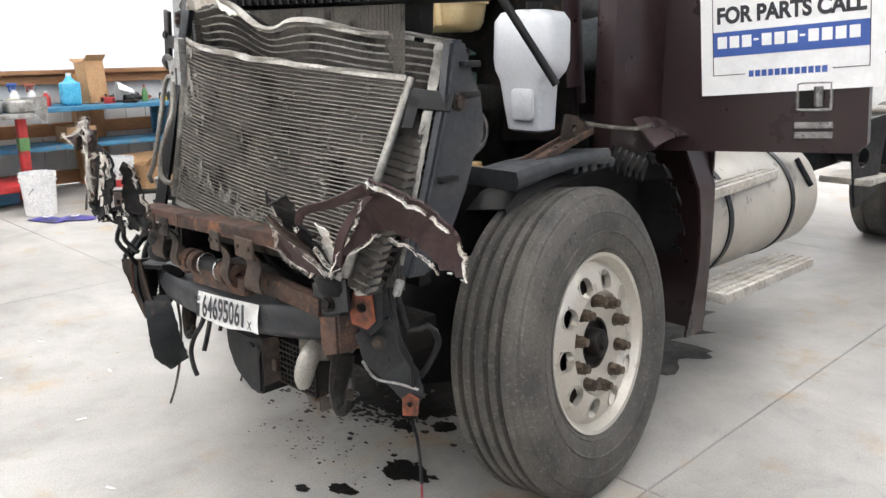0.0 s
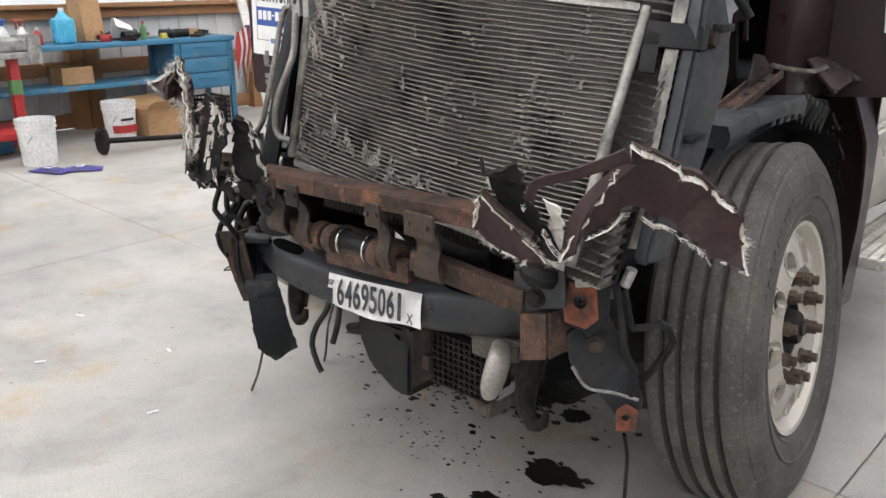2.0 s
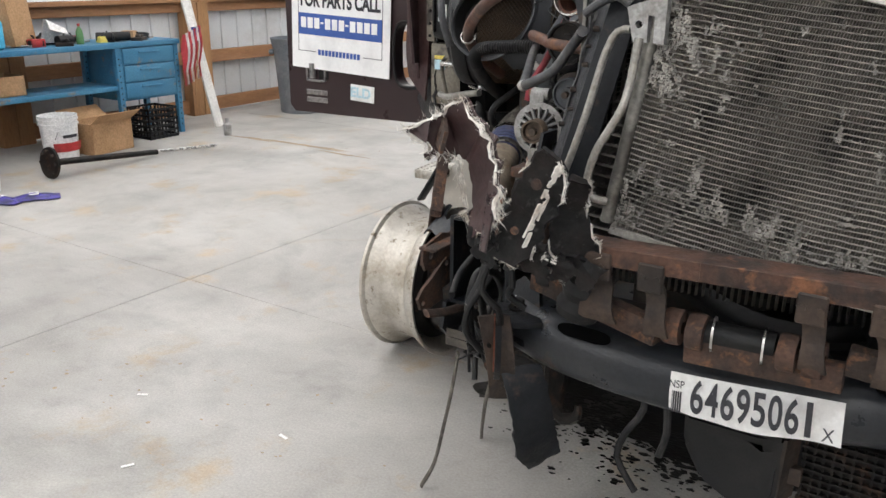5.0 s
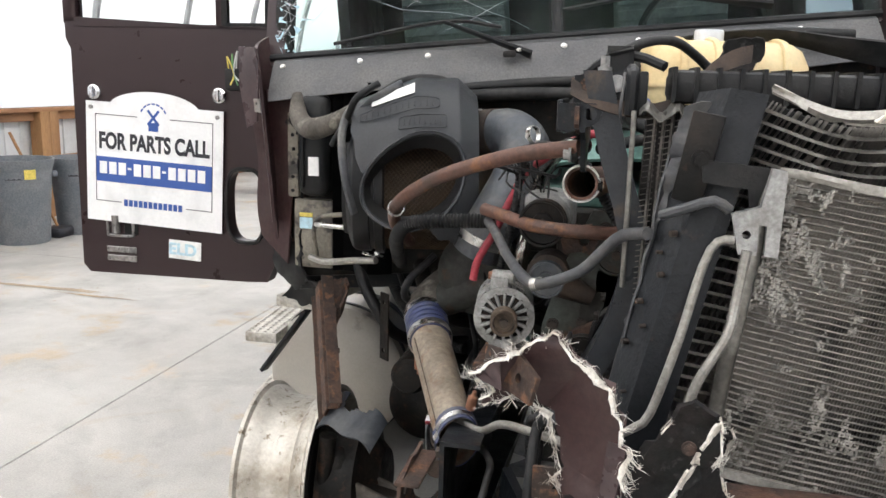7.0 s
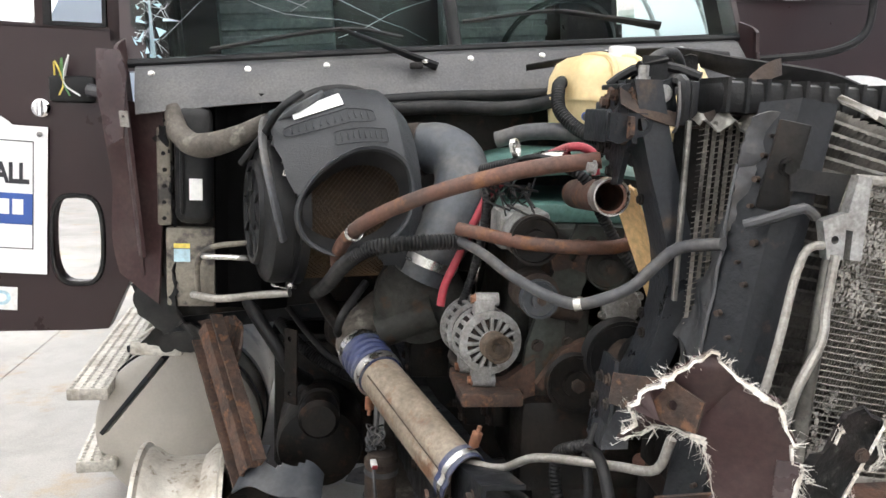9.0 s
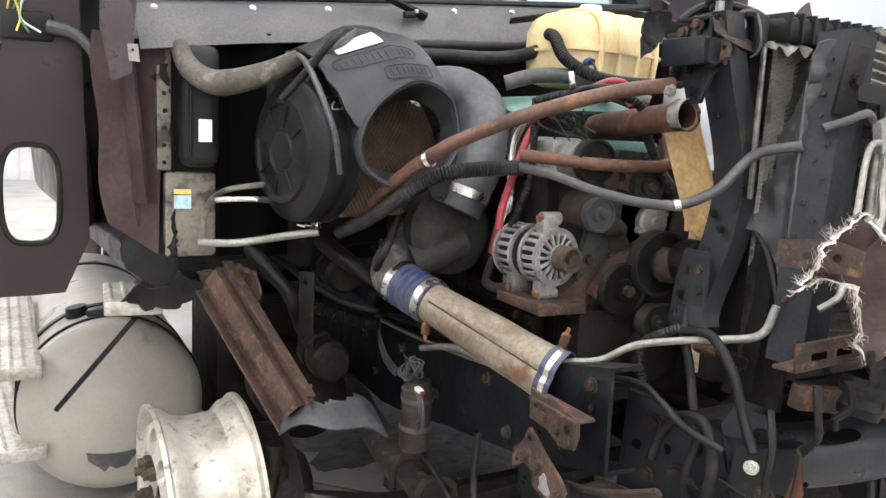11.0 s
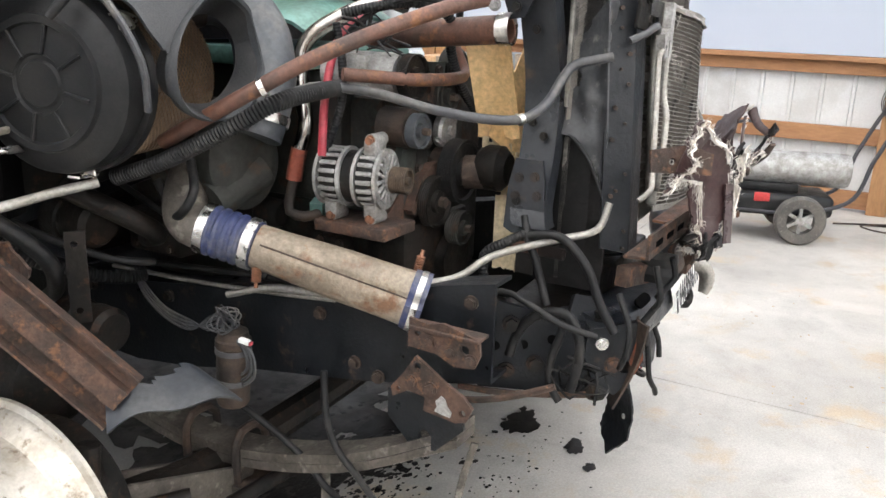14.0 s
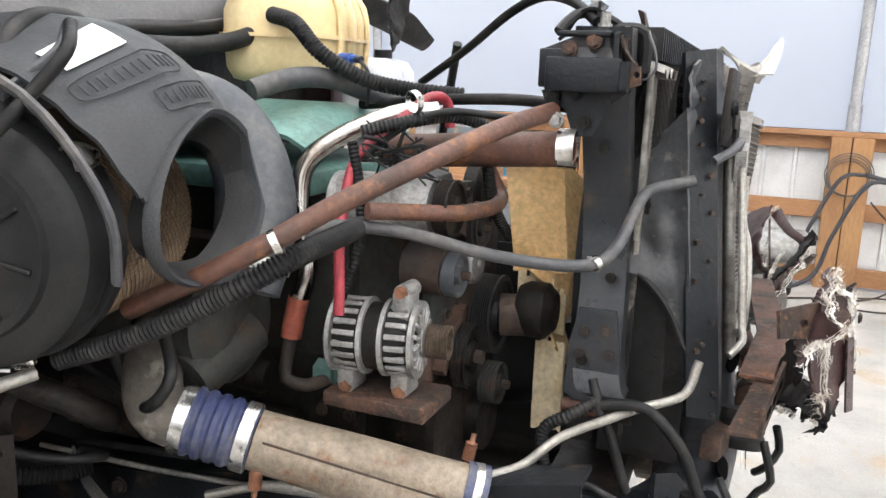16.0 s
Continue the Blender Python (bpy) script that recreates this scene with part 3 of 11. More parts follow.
solo("paint_flake", bm, "paper", (-1.0, -0.8, 0), "small pale paint flakes lying on the floor", "debris", kind="stuff", smooth=0)


def corrugated(name, lo, hi, axis, label):
    """Ribbed wall steel between two corners (a vertical sheet along x or y)."""
    bm = B()
    length = hi - lo
    n = int(length / 0.076)
    prof = []
    for k in range(n + 1):
        s = lo + length * k / n
        prof += [(s, 0.0), (s + 0.045, 0.0), (s + 0.052, 0.016), (s + 0.069, 0.016)] if k < n and k % 3 == 0 else [(s, 0.0)]
    pos, flat = axis
    low, top = [], []
    for s, d in prof:
        for row, z in ((low, 0.02), (top, KNEE - 0.02)):
            row.append(bm.verts.new((pos + d * (1 if pos < 0 else -1), s, z) if flat == "x" else (s, pos + d * (1 if pos < 0 else -1), z)))
    for k in range(len(low) - 1):
        bm.faces.new((low[k], low[k + 1], top[k + 1], top[k]))
    bmesh.ops.recalc_face_normals(bm, faces=bm.faces)
    bmesh.ops.solidify(bm, geom=list(bm.faces), thickness=0.004)
    return solo(name, bm, "sheet", (0, 0, 0), label, "wall", kind="structure", smooth=20)


corrugated("wall_west", YS, YN, (XW - 0.1, "x"), "white corrugated steel knee wall on timber posts")
corrugated("wall_east", YS, YN, (XE + 0.1, "x"), "white corrugated steel knee wall on timber posts")
corrugated("wall_north", XW - 0.1, XE + 0.1, (YN, "y"), "white corrugated steel knee wall closing the hall")
corrugated("wall_south", XW - 0.1, XE + 0.1, (YS, "y"), "white corrugated steel knee wall closing the hall")
for name, xw, side, posts in (("timber_frame_west", XW, 1, [3.62, 5.72, 7.8, 9.9, 12.0, 14.1, 1.55, -0.5, -2.6, -4.7, -6.8, -8.9]),
                              ("timber_frame_east", XE, -1, [-1.33, 0.72, 2.75, 4.8, 6.9, 9.0, 11.0, 13.1, -3.4, -5.4, -7.5, -9.6])):
    fr = thing(name, (xw, 0, 0), "new yellow-brown timber posts and rails of the knee wall", "frame", kind="structure")
    for y in posts:
        for d in (-0.075, 0.075):
            bm = B()
            box(bm, (xw - 0.07 * side, y + d - 0.071, 0), (xw + 0.07 * side, y + d + 0.071, KNEE - 0.04), bevel=0.004, seg=1)
            part("post", bm, "wood", fr)
    for z0, z1, out in ((KNEE - 0.04, KNEE, 0.11), (KNEE - 0.14, KNEE - 0.042, 0.03), (0.53, 0.66, 0.03), (0.02, 0.16, 0.03)):
        for k in range(9):
            bm = B()
            y0 = YS + k * 2.99
            box(bm, (xw - 0.06 * side, y0 + 0.003, z0), (xw + (0.06 if out > 0.1 else -0.01) * side, min(y0 + 2.984, YN), z1), bevel=0.004, seg=1)
            part("rail", bm, "woodh", fr)


def arch(t):
    """The hall's cross-section: 0 on the west wall, 1 on the east."""
    a = math.pi * (1 - t)
    mid, half = (XW + XE) / 2, (XE - XW) / 2 + 0.05
    return mid + half * math.copysign(abs(math.cos(a)) ** 0.72, math.cos(a)), KNEE + 4.3 * math.sin(a) ** 0.85


bm = B()
panel(bm, lambda u, v: V((arch(u)[0] * 1.012 + 0.006, YS + (YN - YS) * v, arch(u)[1] + 0.09 * math.sin(math.pi * u))), 48, 12, 0.0)
solo("ceiling", bm, "fabric", (0, 0, 0), "white translucent fabric cover glowing with daylight", "ceiling", kind="structure", smooth=60)
for name, y in (("gable_north", YN), ("gable_south", YS)):
    bm = B()
    v = [bm.verts.new((arch(k / 40)[0] * 1.012 + 0.006, y, arch(k / 40)[1] + 0.09 * math.sin(math.pi * k / 40))) for k in range(41)]
    bm.faces.new(v)
    solo(name, bm, "fabric", (0, 0, 0), "white translucent fabric end wall", "wall", kind="structure", smooth=0)
first = None
for k in range(13):
    y = -9.32 + 2.0 * k
    if first is None:
        hoop = thing("hoop", (0, y, KNEE), "galvanised steel pipe hoop carrying the cover", "roof hoop", "roof hoops", "structure")
        bm = B()
        tube(bm, [(arch(i / 24)[0], y, arch(i / 24)[1]) for i in range(25)], 0.043, 12, 0.2)
        part("pipe", bm, "hoop", hoop)
        for x, s in ((XW, 1), (XE, -1)):
            bm = B()
            box(bm, (x - 0.05, y - 0.05, KNEE - 0.0), (x + 0.05, y + 0.05, KNEE + 0.012), bevel=0.002, seg=1)
            rod(bm, (x, y, KNEE), (x, y, KNEE + 0.2), 0.05, 12)
            part("foot", bm, "hoop", hoop)
        first = hoop
    else:
        copy_thing(first, Matrix.Translation((0, y, KNEE)))
purl = thing("purlin_set", (0, 0, 4), "thin steel purlin pipes under the cover", "purlin", kind="structure")
for t in (0.2, 0.5, 0.8):
    bm = B()
    rod(bm, (arch(t)[0], YS, arch(t)[1] - 0.04), (arch(t)[0], YN, arch(t)[1] - 0.04), 0.018, 8)
    part("purlin", bm, "hoop", purl)

# ---- the truck: wheels, frame and axle ----
truck = thing("semi_truck", (0, 0.6, 0), "wrecked maroon highway tractor, hood torn away, both doors open", "truck")


def wheel_parts(parent, mx, with_tyre):
    """A ten-hole disc wheel; mx's z points outward from the truck, its origin in the middle of the wheel."""
    R = 0.298
    if with_tyre:
        prof = [(0.292, -0.11), (0.335, -0.132), (0.40, -0.142), (0.455, -0.135), (0.488, -0.118), (0.503, -0.105)]
        x = -0.105
        for w in (0.031, 0.031, 0.036, 0.031, 0.031):
            prof += [(0.510, x + 0.003), (0.512, x + w / 2), (0.510, x + w - 0.003)]
            x += w
            if x < 0.1:
                prof += [(0.486, x + 0.002), (0.486, x + 0.0085)]
                x += 0.0125
        prof += [(0.503, 0.105), (0.497, 0.108), (0.488, 0.118), (0.478, 0.1205), (0.475, 0.1265), (0.455, 0.135), (0.43, 0.1405), (0.427, 0.139), (0.40, 0.142), (0.372, 0.140), (0.37, 0.1435), (0.366, 0.1435),
                 (0.362, 0.139), (0.335, 0.132), (0.318, 0.126), (0.315, 0.129), (0.31, 0.124), (0.292, 0.11)]
        bm = B()
        lathe(bm, prof, mx, 96, True)
        ty = part("tyre", bm, "tyre", parent, "worn black ribbed truck tyre", 30)
        bm = B()
        for k in range(26):
            a = radians(200 + 5.2 * k) if k < 13 else radians(20 + 5.2 * (k - 13))
            q = mx @ Matrix.Rotation(a, 4, "Z") @ Matrix.Translation((0.41, 0, 0.1412))
            box(bm, (-0.014, -0.005 - 0.004 * (k % 3), -0.001), (0.014, 0.005 + 0.003 * (k % 2), 0.001), q)
        part("moulded_lettering", bm, "tyre", ty)["kind"] = "stuff"
    bm = B()
    lathe(bm, [(0.286, -0.12), (R, -0.122), (R, -0.112), (0.285, -0.104), (0.283, -0.085), (0.255, -0.055), (0.252, 0.02), (0.262, 0.06), (0.282, 0.085), (0.285, 0.102), (R, 0.11), (R, 0.122), (0.286, 0.118),
               (0.272, 0.09), (0.248, 0.06), (0.243, 0.02), (0.246, -0.05), (0.275, -0.085), (0.278, -0.11)], mx, 80, True)
    barrel = part("rim", bm, "rim" if with_tyre else "barrel", parent, "scuffed alloy wheel rim" if with_tyre else "bare scuffed alloy rim with the tyre gone", 40)
    bm = B()
    prof = [(0.268, 0.086), (0.255, 0.094), (0.235, 0.108), (0.2, 0.118), (0.172, 0.122), (0.160, 0.106), (0.125, 0.102), (0.085, 0.100)]
    seg, rows = 120, []
    for r, h in prof:
        rows.append([(r, h, 2 * math.pi * k / seg) for k in range(seg)])
    vs = [[bm.verts.new((r * math.cos(a), r * math.sin(a), h)) for r, h, a in row] for row in rows]
    # ten hand holes: cells inside a hole are left out and its rim is pulled round
    for i, row in enumerate(vs):
        for k, v in enumerate(row):
            a = (k / seg * 10) % 1.0
            ang = (a - 0.5) * 2 * math.pi / 10
            r = math.hypot(v.co.x, v.co.y)
            dx, dy = r * math.cos(ang) - 0.211, r * math.sin(ang)
            d = math.hypot(dx, dy)
            if 1e-4 < d < 0.041:
                s = 0.034 / d
                nr = V((0.211 + dx * s, dy * s))
                base = 2 * math.pi * ((k * 10) // seg + 0.5) / 10
                v.co.x, v.co.y = nr.x * math.cos(base) - nr.y * math.sin(base), nr.x * math.sin(base) + nr.y * math.cos(base)
    for i in range(len(vs) - 1):
        for k in range(seg):
            j = (k + 1) % seg
            q = [vs[i][k], vs[i][j], vs[i + 1][j], vs[i + 1][k]]
            c = sum((w.co for w in q), V()) / 4
            a = (math.atan2(c.y, c.x) / (2 * math.pi) * 10) % 1.0
            ang, r = (a - 0.5) * 2 * math.pi / 10, math.hypot(c.x, c.y)
            if math.hypot(r * math.cos(ang) - 0.211, r * math.sin(ang)) > 0.0335:
                bm.faces.new(q)
    bmesh.ops.recalc_face_normals(bm, faces=bm.faces)
    bmesh.ops.solidify(bm, geom=list(bm.faces), thickness=0.02)
    bm.transform(mx)
    part("disc", bm, "rim", barrel, "pale alloy disc with ten round hand holes", 40)
    bm = B()
    for k in range(10):
        a = 2 * math.pi * (k + 0.5) / 10
        lathe(bm, [(0.0375, -0.003), (0.038, 0.0005), (0.034, 0.001), (0.034, -0.02)], mx @ Matrix.Rotation(a, 4, "Z") @ Matrix.Translation((0.211, 0, 0.1165)) @ pose(0, 0, 0, 0, 12, 0), 20)
    part("hole_lip", bm, "rim", barrel)["kind"] = "stuff"
    bm = B()
    lathe(bm, [(0.088, 0.05), (0.088, 0.098), (0.078, 0.098), (0.07, 0.082), (0.05, 0.082), (0.047, 0.118), (0.04, 0.126), (0.022, 0.128), (0.02, 0.135), (0.0, 0.136)], mx, 40)
    hub = part("hub", bm, "grime", barrel, "greasy black wheel hub", 40)
    for k in range(10):
        a = 2 * math.pi * k / 10
        q = mx @ Matrix.Rotation(a, 4, "Z") @ Matrix.Translation((0.143, 0, 0.1))
        bm = B()
        for r, z0, z1, n in ((0.023, 0.0, 0.008, 16), (0.0205, 0.008, 0.034, 6), (0.0135, 0.034, 0.05, 12)):
            rod(bm, q @ V((0, 0, z0)), q @ V((0, 0, z1)), r, n)
        part("lug_nut", bm, "lug", barrel, "rusty brown lug nut" if k == 0 else "")
    bm = B()
    lathe(bm, [(0.0, -0.1), (0.2, -0.1), (0.235, -0.07), (0.235, 0.03), (0.0, 0.03)], mx, 40)
    part("brake_drum", bm, "grime", barrel, "black brake drum")


WL = pose(1.106, 0.065, 0.5, 0, 90 - 6.5, 6.4)
wheel_parts(truck, WL, True)
WR = along((-0.992, 0.223, 0.3), (-1.991, 0.188, 0.267))
wheel_parts(truck, WR, False)

bm = B()
lathe(bm, [(0.0, -0.30), (0.10, -0.30), (0.14, -0.26), (0.20, -0.24), (0.205, -0.12), (0.0, -0.12)], WR, 40)
part("brake_backing", bm, "grime", truck, "greasy black brake drum and backing plate")
bm = B()
for p_, q_, r_ in ((V((-0.80, 0.16, 0.45)), V((-0.80, 0.16, 0.18)), 0.05), (V((-0.80, 0.12, 0.28)), V((-0.62, -0.02, 0.30)), 0.026)):
    rod(bm, p_, q_, r_, 14)
part("knuckle_arm", bm, "grime", truck, "greasy knuckle and steering arm")
# rear tandem wheels and mudflap box far behind
for x in (0.62, 0.95):
    bm = B()
    lathe(bm, [(0.29, -0.12), (0.4, -0.135), (0.48, -0.12), (0.505, -0.1), (0.505, -0.03), (0.49, -0.025), (0.49, -0.01), (0.505, -0.005), (0.505, 0.1), (0.48, 0.12), (0.4, 0.135), (0.29, 0.12), (0.2, 0.05), (0, 0.05)], pose(x, 4.75, 0.5, 0, 90, 0), 48)
    part("rear_tyre", bm, "tyre", truck, "black rear drive tyre")
for x in (-0.75, -1.08):
    bm = B()
    lathe(bm, [(0.29, -0.12), (0.4, -0.135), (0.48, -0.12), (0.505, -0.1), (0.505, 0.1), (0.48, 0.12), (0.4, 0.135), (0.29, 0.12), (0.2, 0.05), (0, 0.05)], pose(x, 4.75, 0.5, 0, -90, 0), 48)
    part("rear_tyre", bm, "tyre", truck, "black rear drive tyre")
bm = B()
box(bm, (0.55, 3.75, 0.66), (1.15, 4.25, 0.95), bevel=0.03)
part("dark_box", bm, "black", truck, "scratched black battery box")
bm = B()
rod(bm, (0.4, 3.5, 1.02), (1.3, 3.7, 1.03), 0.035, 14)
part("cross_pipe", bm, "alu", truck, "pale aluminium cross pipe")
bm = B()
plate(bm, [(0, 0), (0.42, 0.05), (0.36, -0.42), (0.14, -0.5)], 0.012, pose(0.9, 3.0, 0.98, 90, 0, 80), ((0.18, -0.2, 0.06),))
part("deck_bracket", bm, "black", truck, "black bracket plate behind the tank")
bm = B()
box(bm, (0.72, 3.1, 0.62), (1.02, 3.45, 0.66), bevel=0.006)
part("deck_step", bm, "diamond", truck)

# closed underside, added to block light: tyre liner, radiator cross member, splash tray
bm = B()
panel(bm, lambda u, v: V((0.80 + 0.02 * math.sin(u * 6), -0.52 + 1.5 * u, 0.42 + 0.62 * v - 0.12 * math.sin(math.pi * u) * (1 - v))), 18, 8, 0.008)
part("added_fender_liner", bm, "plastic", truck, "added black liner blocking light behind the tyre")
bm = B()
box(bm, (-0.02, -0.66, 0.60), (1.0, -0.50, 0.70), pose(0, 0, 0, 0, 0, 2), 0.012)
part("added_crossmember", bm, "grime", truck, "added black cross member blocking light under the radiator")
bm = B()
panel(bm, lambda u, v: V((0.10 + 0.62 * u, -0.50 + 0.75 * v, 0.50 + 0.05 * math.sin(u * 5) + 0.03 * v)), 8, 8, 0.006)
part("added_tray", bm, "grime", truck, "added black tray blocking light under the engine")
# frame rails: C channels that the crash has pushed sideways at the front
RAIL = [(-0.37, 5.6, 0.68), (-0.37, 1.0, 0.60), (-0.36, 0.4, 0.585), (-0.345, 0.0, 0.65), (-0.33, -0.35, 0.70), (-0.315, -0.55, 0.742), (-0.305, -0.655, 0.762)]


def channel(bm, line, h, w, t, side):
    rows = []
    for p in curve_pts(line, 0.12):
        rows.append([bm.verts.new(p + V((dx, 0, dz))) for dx, dz in ((0, h / 2), (w * side, h / 2), (w * side, h / 2 - t), (t * side, h / 2 - t), (t * side, -h / 2 + t), (w * side, -h / 2 + t), (w * side, -h / 2), (0, -h / 2))])
    for q, s in zip(rows, rows[1:]):
        for k in range(8):
            bm.faces.new((q[k], q[(k + 1) % 8], s[(k + 1) % 8], s[k]))
    bm.faces.new(rows[0]), bm.faces.new(rows[-1])
    return bm


bm = channel(B(), RAIL, 0.24, 0.085, 0.01, 1)
rail = part("frame_rail", bm, "black", truck, "black steel frame rail with bolts", 30)
bm = channel(B(), [(x + 0.86 + max(0, -y) * 0.25, y, z + 0.07) for x, y, z in RAIL], 0.225, 0.085, 0.01, -1)
part("frame_rail", bm, "black", truck, "black steel frame rail with bolts", 30)
bolts("rail_bolt", ((-0.37, 0.6, 0.66), (-0.365, 0.5, 0.55), (-0.35, 0.08, 0.6), (-0.34, -0.2, 0.73), (-0.333, -0.3, 0.62), (-0.335, -0.37, 0.6), (-0.335, -0.45, 0.78), (-0.32, -0.55, 0.7), (-0.31, -0.6, 0.83), (-0.36, 0.3, 0.68)), (-1, 0, 0), "brown", rail, 0.013, 0.014)
bm = B()
quadbox(bm, [(-0.185, -0.57, 0.80), (-0.055, -0.80, 0.735), (-0.075, -0.80, 0.56), (-0.20, -0.57, 0.575)], 0.02)
rc_ = part("rail_end_casting", bm, "black", truck, "black cast hanger at the rail's front end")
bolts("bolt", ((-0.165, -0.635, 0.74), (-0.135, -0.69, 0.64), (-0.17, -0.63, 0.62)), (-0.87, -0.49, 0), "grime", rc_, 0.016, 0.012)
for y_, z_ in ((-0.66, 0.685), (-0.72, 0.70), (-0.60, 0.68)):
    bm = B()
    lathe(bm, [(0.0, 0.0), (0.012, 0.0), (0.012, 0.003), (0, 0.003)], along((-0.19 + (-0.57 - y_) * 0.56 - 0.001, y_, z_), (-0.28, y_ - 0.05, z_)), 14)
    part("hole", bm, "void", rc_)
bm = B()
tube(bm, [(-0.225, -0.53, 0.575), (-0.19, -0.62, 0.568), (-0.13, -0.72, 0.563), (-0.09, -0.81, 0.57)], 0.016, 8, 0.02, flat=0.4)
part("rusty_lip", bm, "rust", rc_, "flaking rusty lower lip")
# front cross member, bumper support beam
BEAM = [(-0.04, -0.74, 0.695), (0.12, -0.79, 0.685), (0.37, -0.803, 0.680), (0.62, -0.795, 0.695), (0.85, -0.76, 0.725), (1.02, -0.70, 0.762)]
bm = B()
rows = []
for p in curve_pts(BEAM, 0.03):
    rows.append([bm.verts.new(p + V((0, 0.075 * math.copysign(abs(math.cos(a)) ** 0.75, math.cos(a)), 0.066 * math.copysign(abs(math.sin(a)) ** 0.75, math.sin(a))))) for a in (2 * math.pi * k / 20 for k in range(20))])
for q, s in zip(rows, rows[1:]):
    for k in range(20):
        bm.faces.new((q[k], q[(k + 1) % 20], s[(k + 1) % 20], s[k]))
bm.faces.new(rows[0]), bm.faces.new(rows[-1])
beam = part("bumper_beam", bm, "beamblack", truck, "black pressed-steel bumper beam, dusty and chipped", 50)
for x, y, z, w in ((0.17, -0.854, 0.743, 0.06), (0.80, -0.830, 0.777, 0.075)):
    bm = B()
    plate(bm, [(w * math.copysign(abs(math.cos(a)) ** 0.5, math.cos(a)), 0.015 * math.sin(a)) for a in (2 * math.pi * k / 24 for k in range(24))], 0.006, pose(x, y, z, 38, 0, 0) @ pose(0, 0, 0, 0, -6 if x > 0.5 else 4, 0))
    part("slot", bm, "void", beam, "dark slotted hole in the beam")
# end plates with bolts
bm = B()
plate(bm, [(-0.06, -0.05), (0.05, -0.06), (0.06, 0.03), (0.035, 0.07), (-0.03, 0.09), (-0.065, 0.05)], 0.012, pose(-0.02, -0.785, 0.715, 62, 0, -22), ((-0.045, -0.03, 0.01),))
endp = part("beam_end_plate", bm, "black", truck, "bent black bracket on the beam's end")
bolts("bolt", ((-0.036, -0.75, 0.745), (0.008, -0.80, 0.70)), (0, -0.6, 0.8), "steel", endp, 0.014, 0.018)
def yz(x):
    """A frame whose x runs along the truck and whose y points up, in the plane at x."""
    return Matrix(((0, 0, 1, x), (1, 0, 0, 0), (0, 1, 0, 0), (0, 0, 0, 1)))


def xz(y):
    """The same across the truck, in the plane at y, facing the front."""
    return Matrix(((1, 0, 0, 0), (0, 0, -1, y), (0, 1, 0, 0), (0, 0, 0, 1)))


ed = V((0.545, -0.838, 0.0))
EB = Matrix((ed, V((0, 0, 1)), ed.cross(V((0, 0, 1))))).transposed().to_4x4()
EB.translation = V((-0.074, -0.795, 0.0))
bm = B()
plate(bm, [(0.0, 0.736), (0.12, 0.757), (0.138, 0.664), (0.11, 0.60), (0.075, 0.565), (0.025, 0.59), (-0.006, 0.67)], 0.014, EB, ((0.095, 0.64, 0.016),))
box(bm, (-0.0, 0.725, -0.09), (0.12, 0.742, 0.012), EB, 0.004)
eb = part("rail_end_bracket", bm, "black", truck, "black box bracket with rust at the rail's end")
nv_ = ed.cross(V((0, 0, 1)))
bolts("bolt", [EB @ V((0.035, 0.70, 0.014))], nv_, "steel", eb, 0.012, 0.012)
bolts("bolt", [EB @ V((0.065, 0.645, 0.014))], nv_, "rust", eb, 0.016, 0.008)
bolts("bolt", [EB @ V((0.04, 0.742, -0.04))], (0, 0, 1), "grime", eb, 0.016, 0.022)
bm = B()
plate(bm, [(0.128, 0.75), (0.118, 0.762), (0.138, 0.66), (0.12, 0.62), (0.105, 0.655)], 0.003, EB @ Matrix.Translation((0, 0, 0.0145)))
part("rust_edge", bm, "orange", eb, "orange rust on the bracket's edge")
bm = B()
panel(bm, lambda u, v: V((-0.045 + 0.055 * u, -0.936 + 0.04 * u + 0.012 * math.sin(math.pi * u), 0.76)).lerp(V((-0.05 + 0.05 * u, -0.87 + 0.03 * u, 0.53)), v) + V((0.012 * math.sin(math.pi * v), -0.01 * math.sin(math.pi * v), 0)), 8, 16, 0.006)
sl = part("end_strap", bm, "brown", truck, "curved rust-brown strap on the beam's end")
bm = B()
lathe(bm, [(0.0, 0.0), (0.006, 0.0), (0.006, 0.002), (0, 0.002)], along((-0.02, -0.928, 0.695), (-0.03, -0.99, 0.69)), 12)
part("hole", bm, "void", sl)
bm, rim_, c_, n_ = torn([(-0.02, -0.88, 0.62), (0.012, -0.888, 0.52), (0.027, -0.883, 0.408), (0.041, -0.835, 0.354), (0.096, -0.792, 0.402), (0.08, -0.80, 0.47), (0.065, -0.81, 0.56), (0.05, -0.82, 0.63)], 0.022, 0.006, 0.002, 91)
hb = part("hanging_bracket", bm, "black", truck, "black bent bracket hanging below the beam", 60)
bm = B()
lathe(bm, [(0.0, 0.0), (0.007, 0.0), (0.007, 0.004), (0, 0.004)], along((0.045, -0.868, 0.47), (0.12, -0.96, 0.47)), 14)
part("hole", bm, "castalu", hb)
for hx, hy in ((0.062, -0.755), (0.93, -0.77)):
    bm = B()
    tube(bm, [(hx, hy + 0.02, 0.63), (hx, hy, 0.56), (hx + 0.005, hy - 0.01, 0.51), (hx + 0.04, hy - 0.03, 0.485), (hx + 0.075, hy - 0.035, 0.505), (hx + 0.075, hy - 0.03, 0.53)], [0.034, 0.03, 0.026, 0.02, 0.014, 0.008], 10, 0.015)
    part("tow_hook", bm, "grime", truck, "cast steel tow hook, dirty")
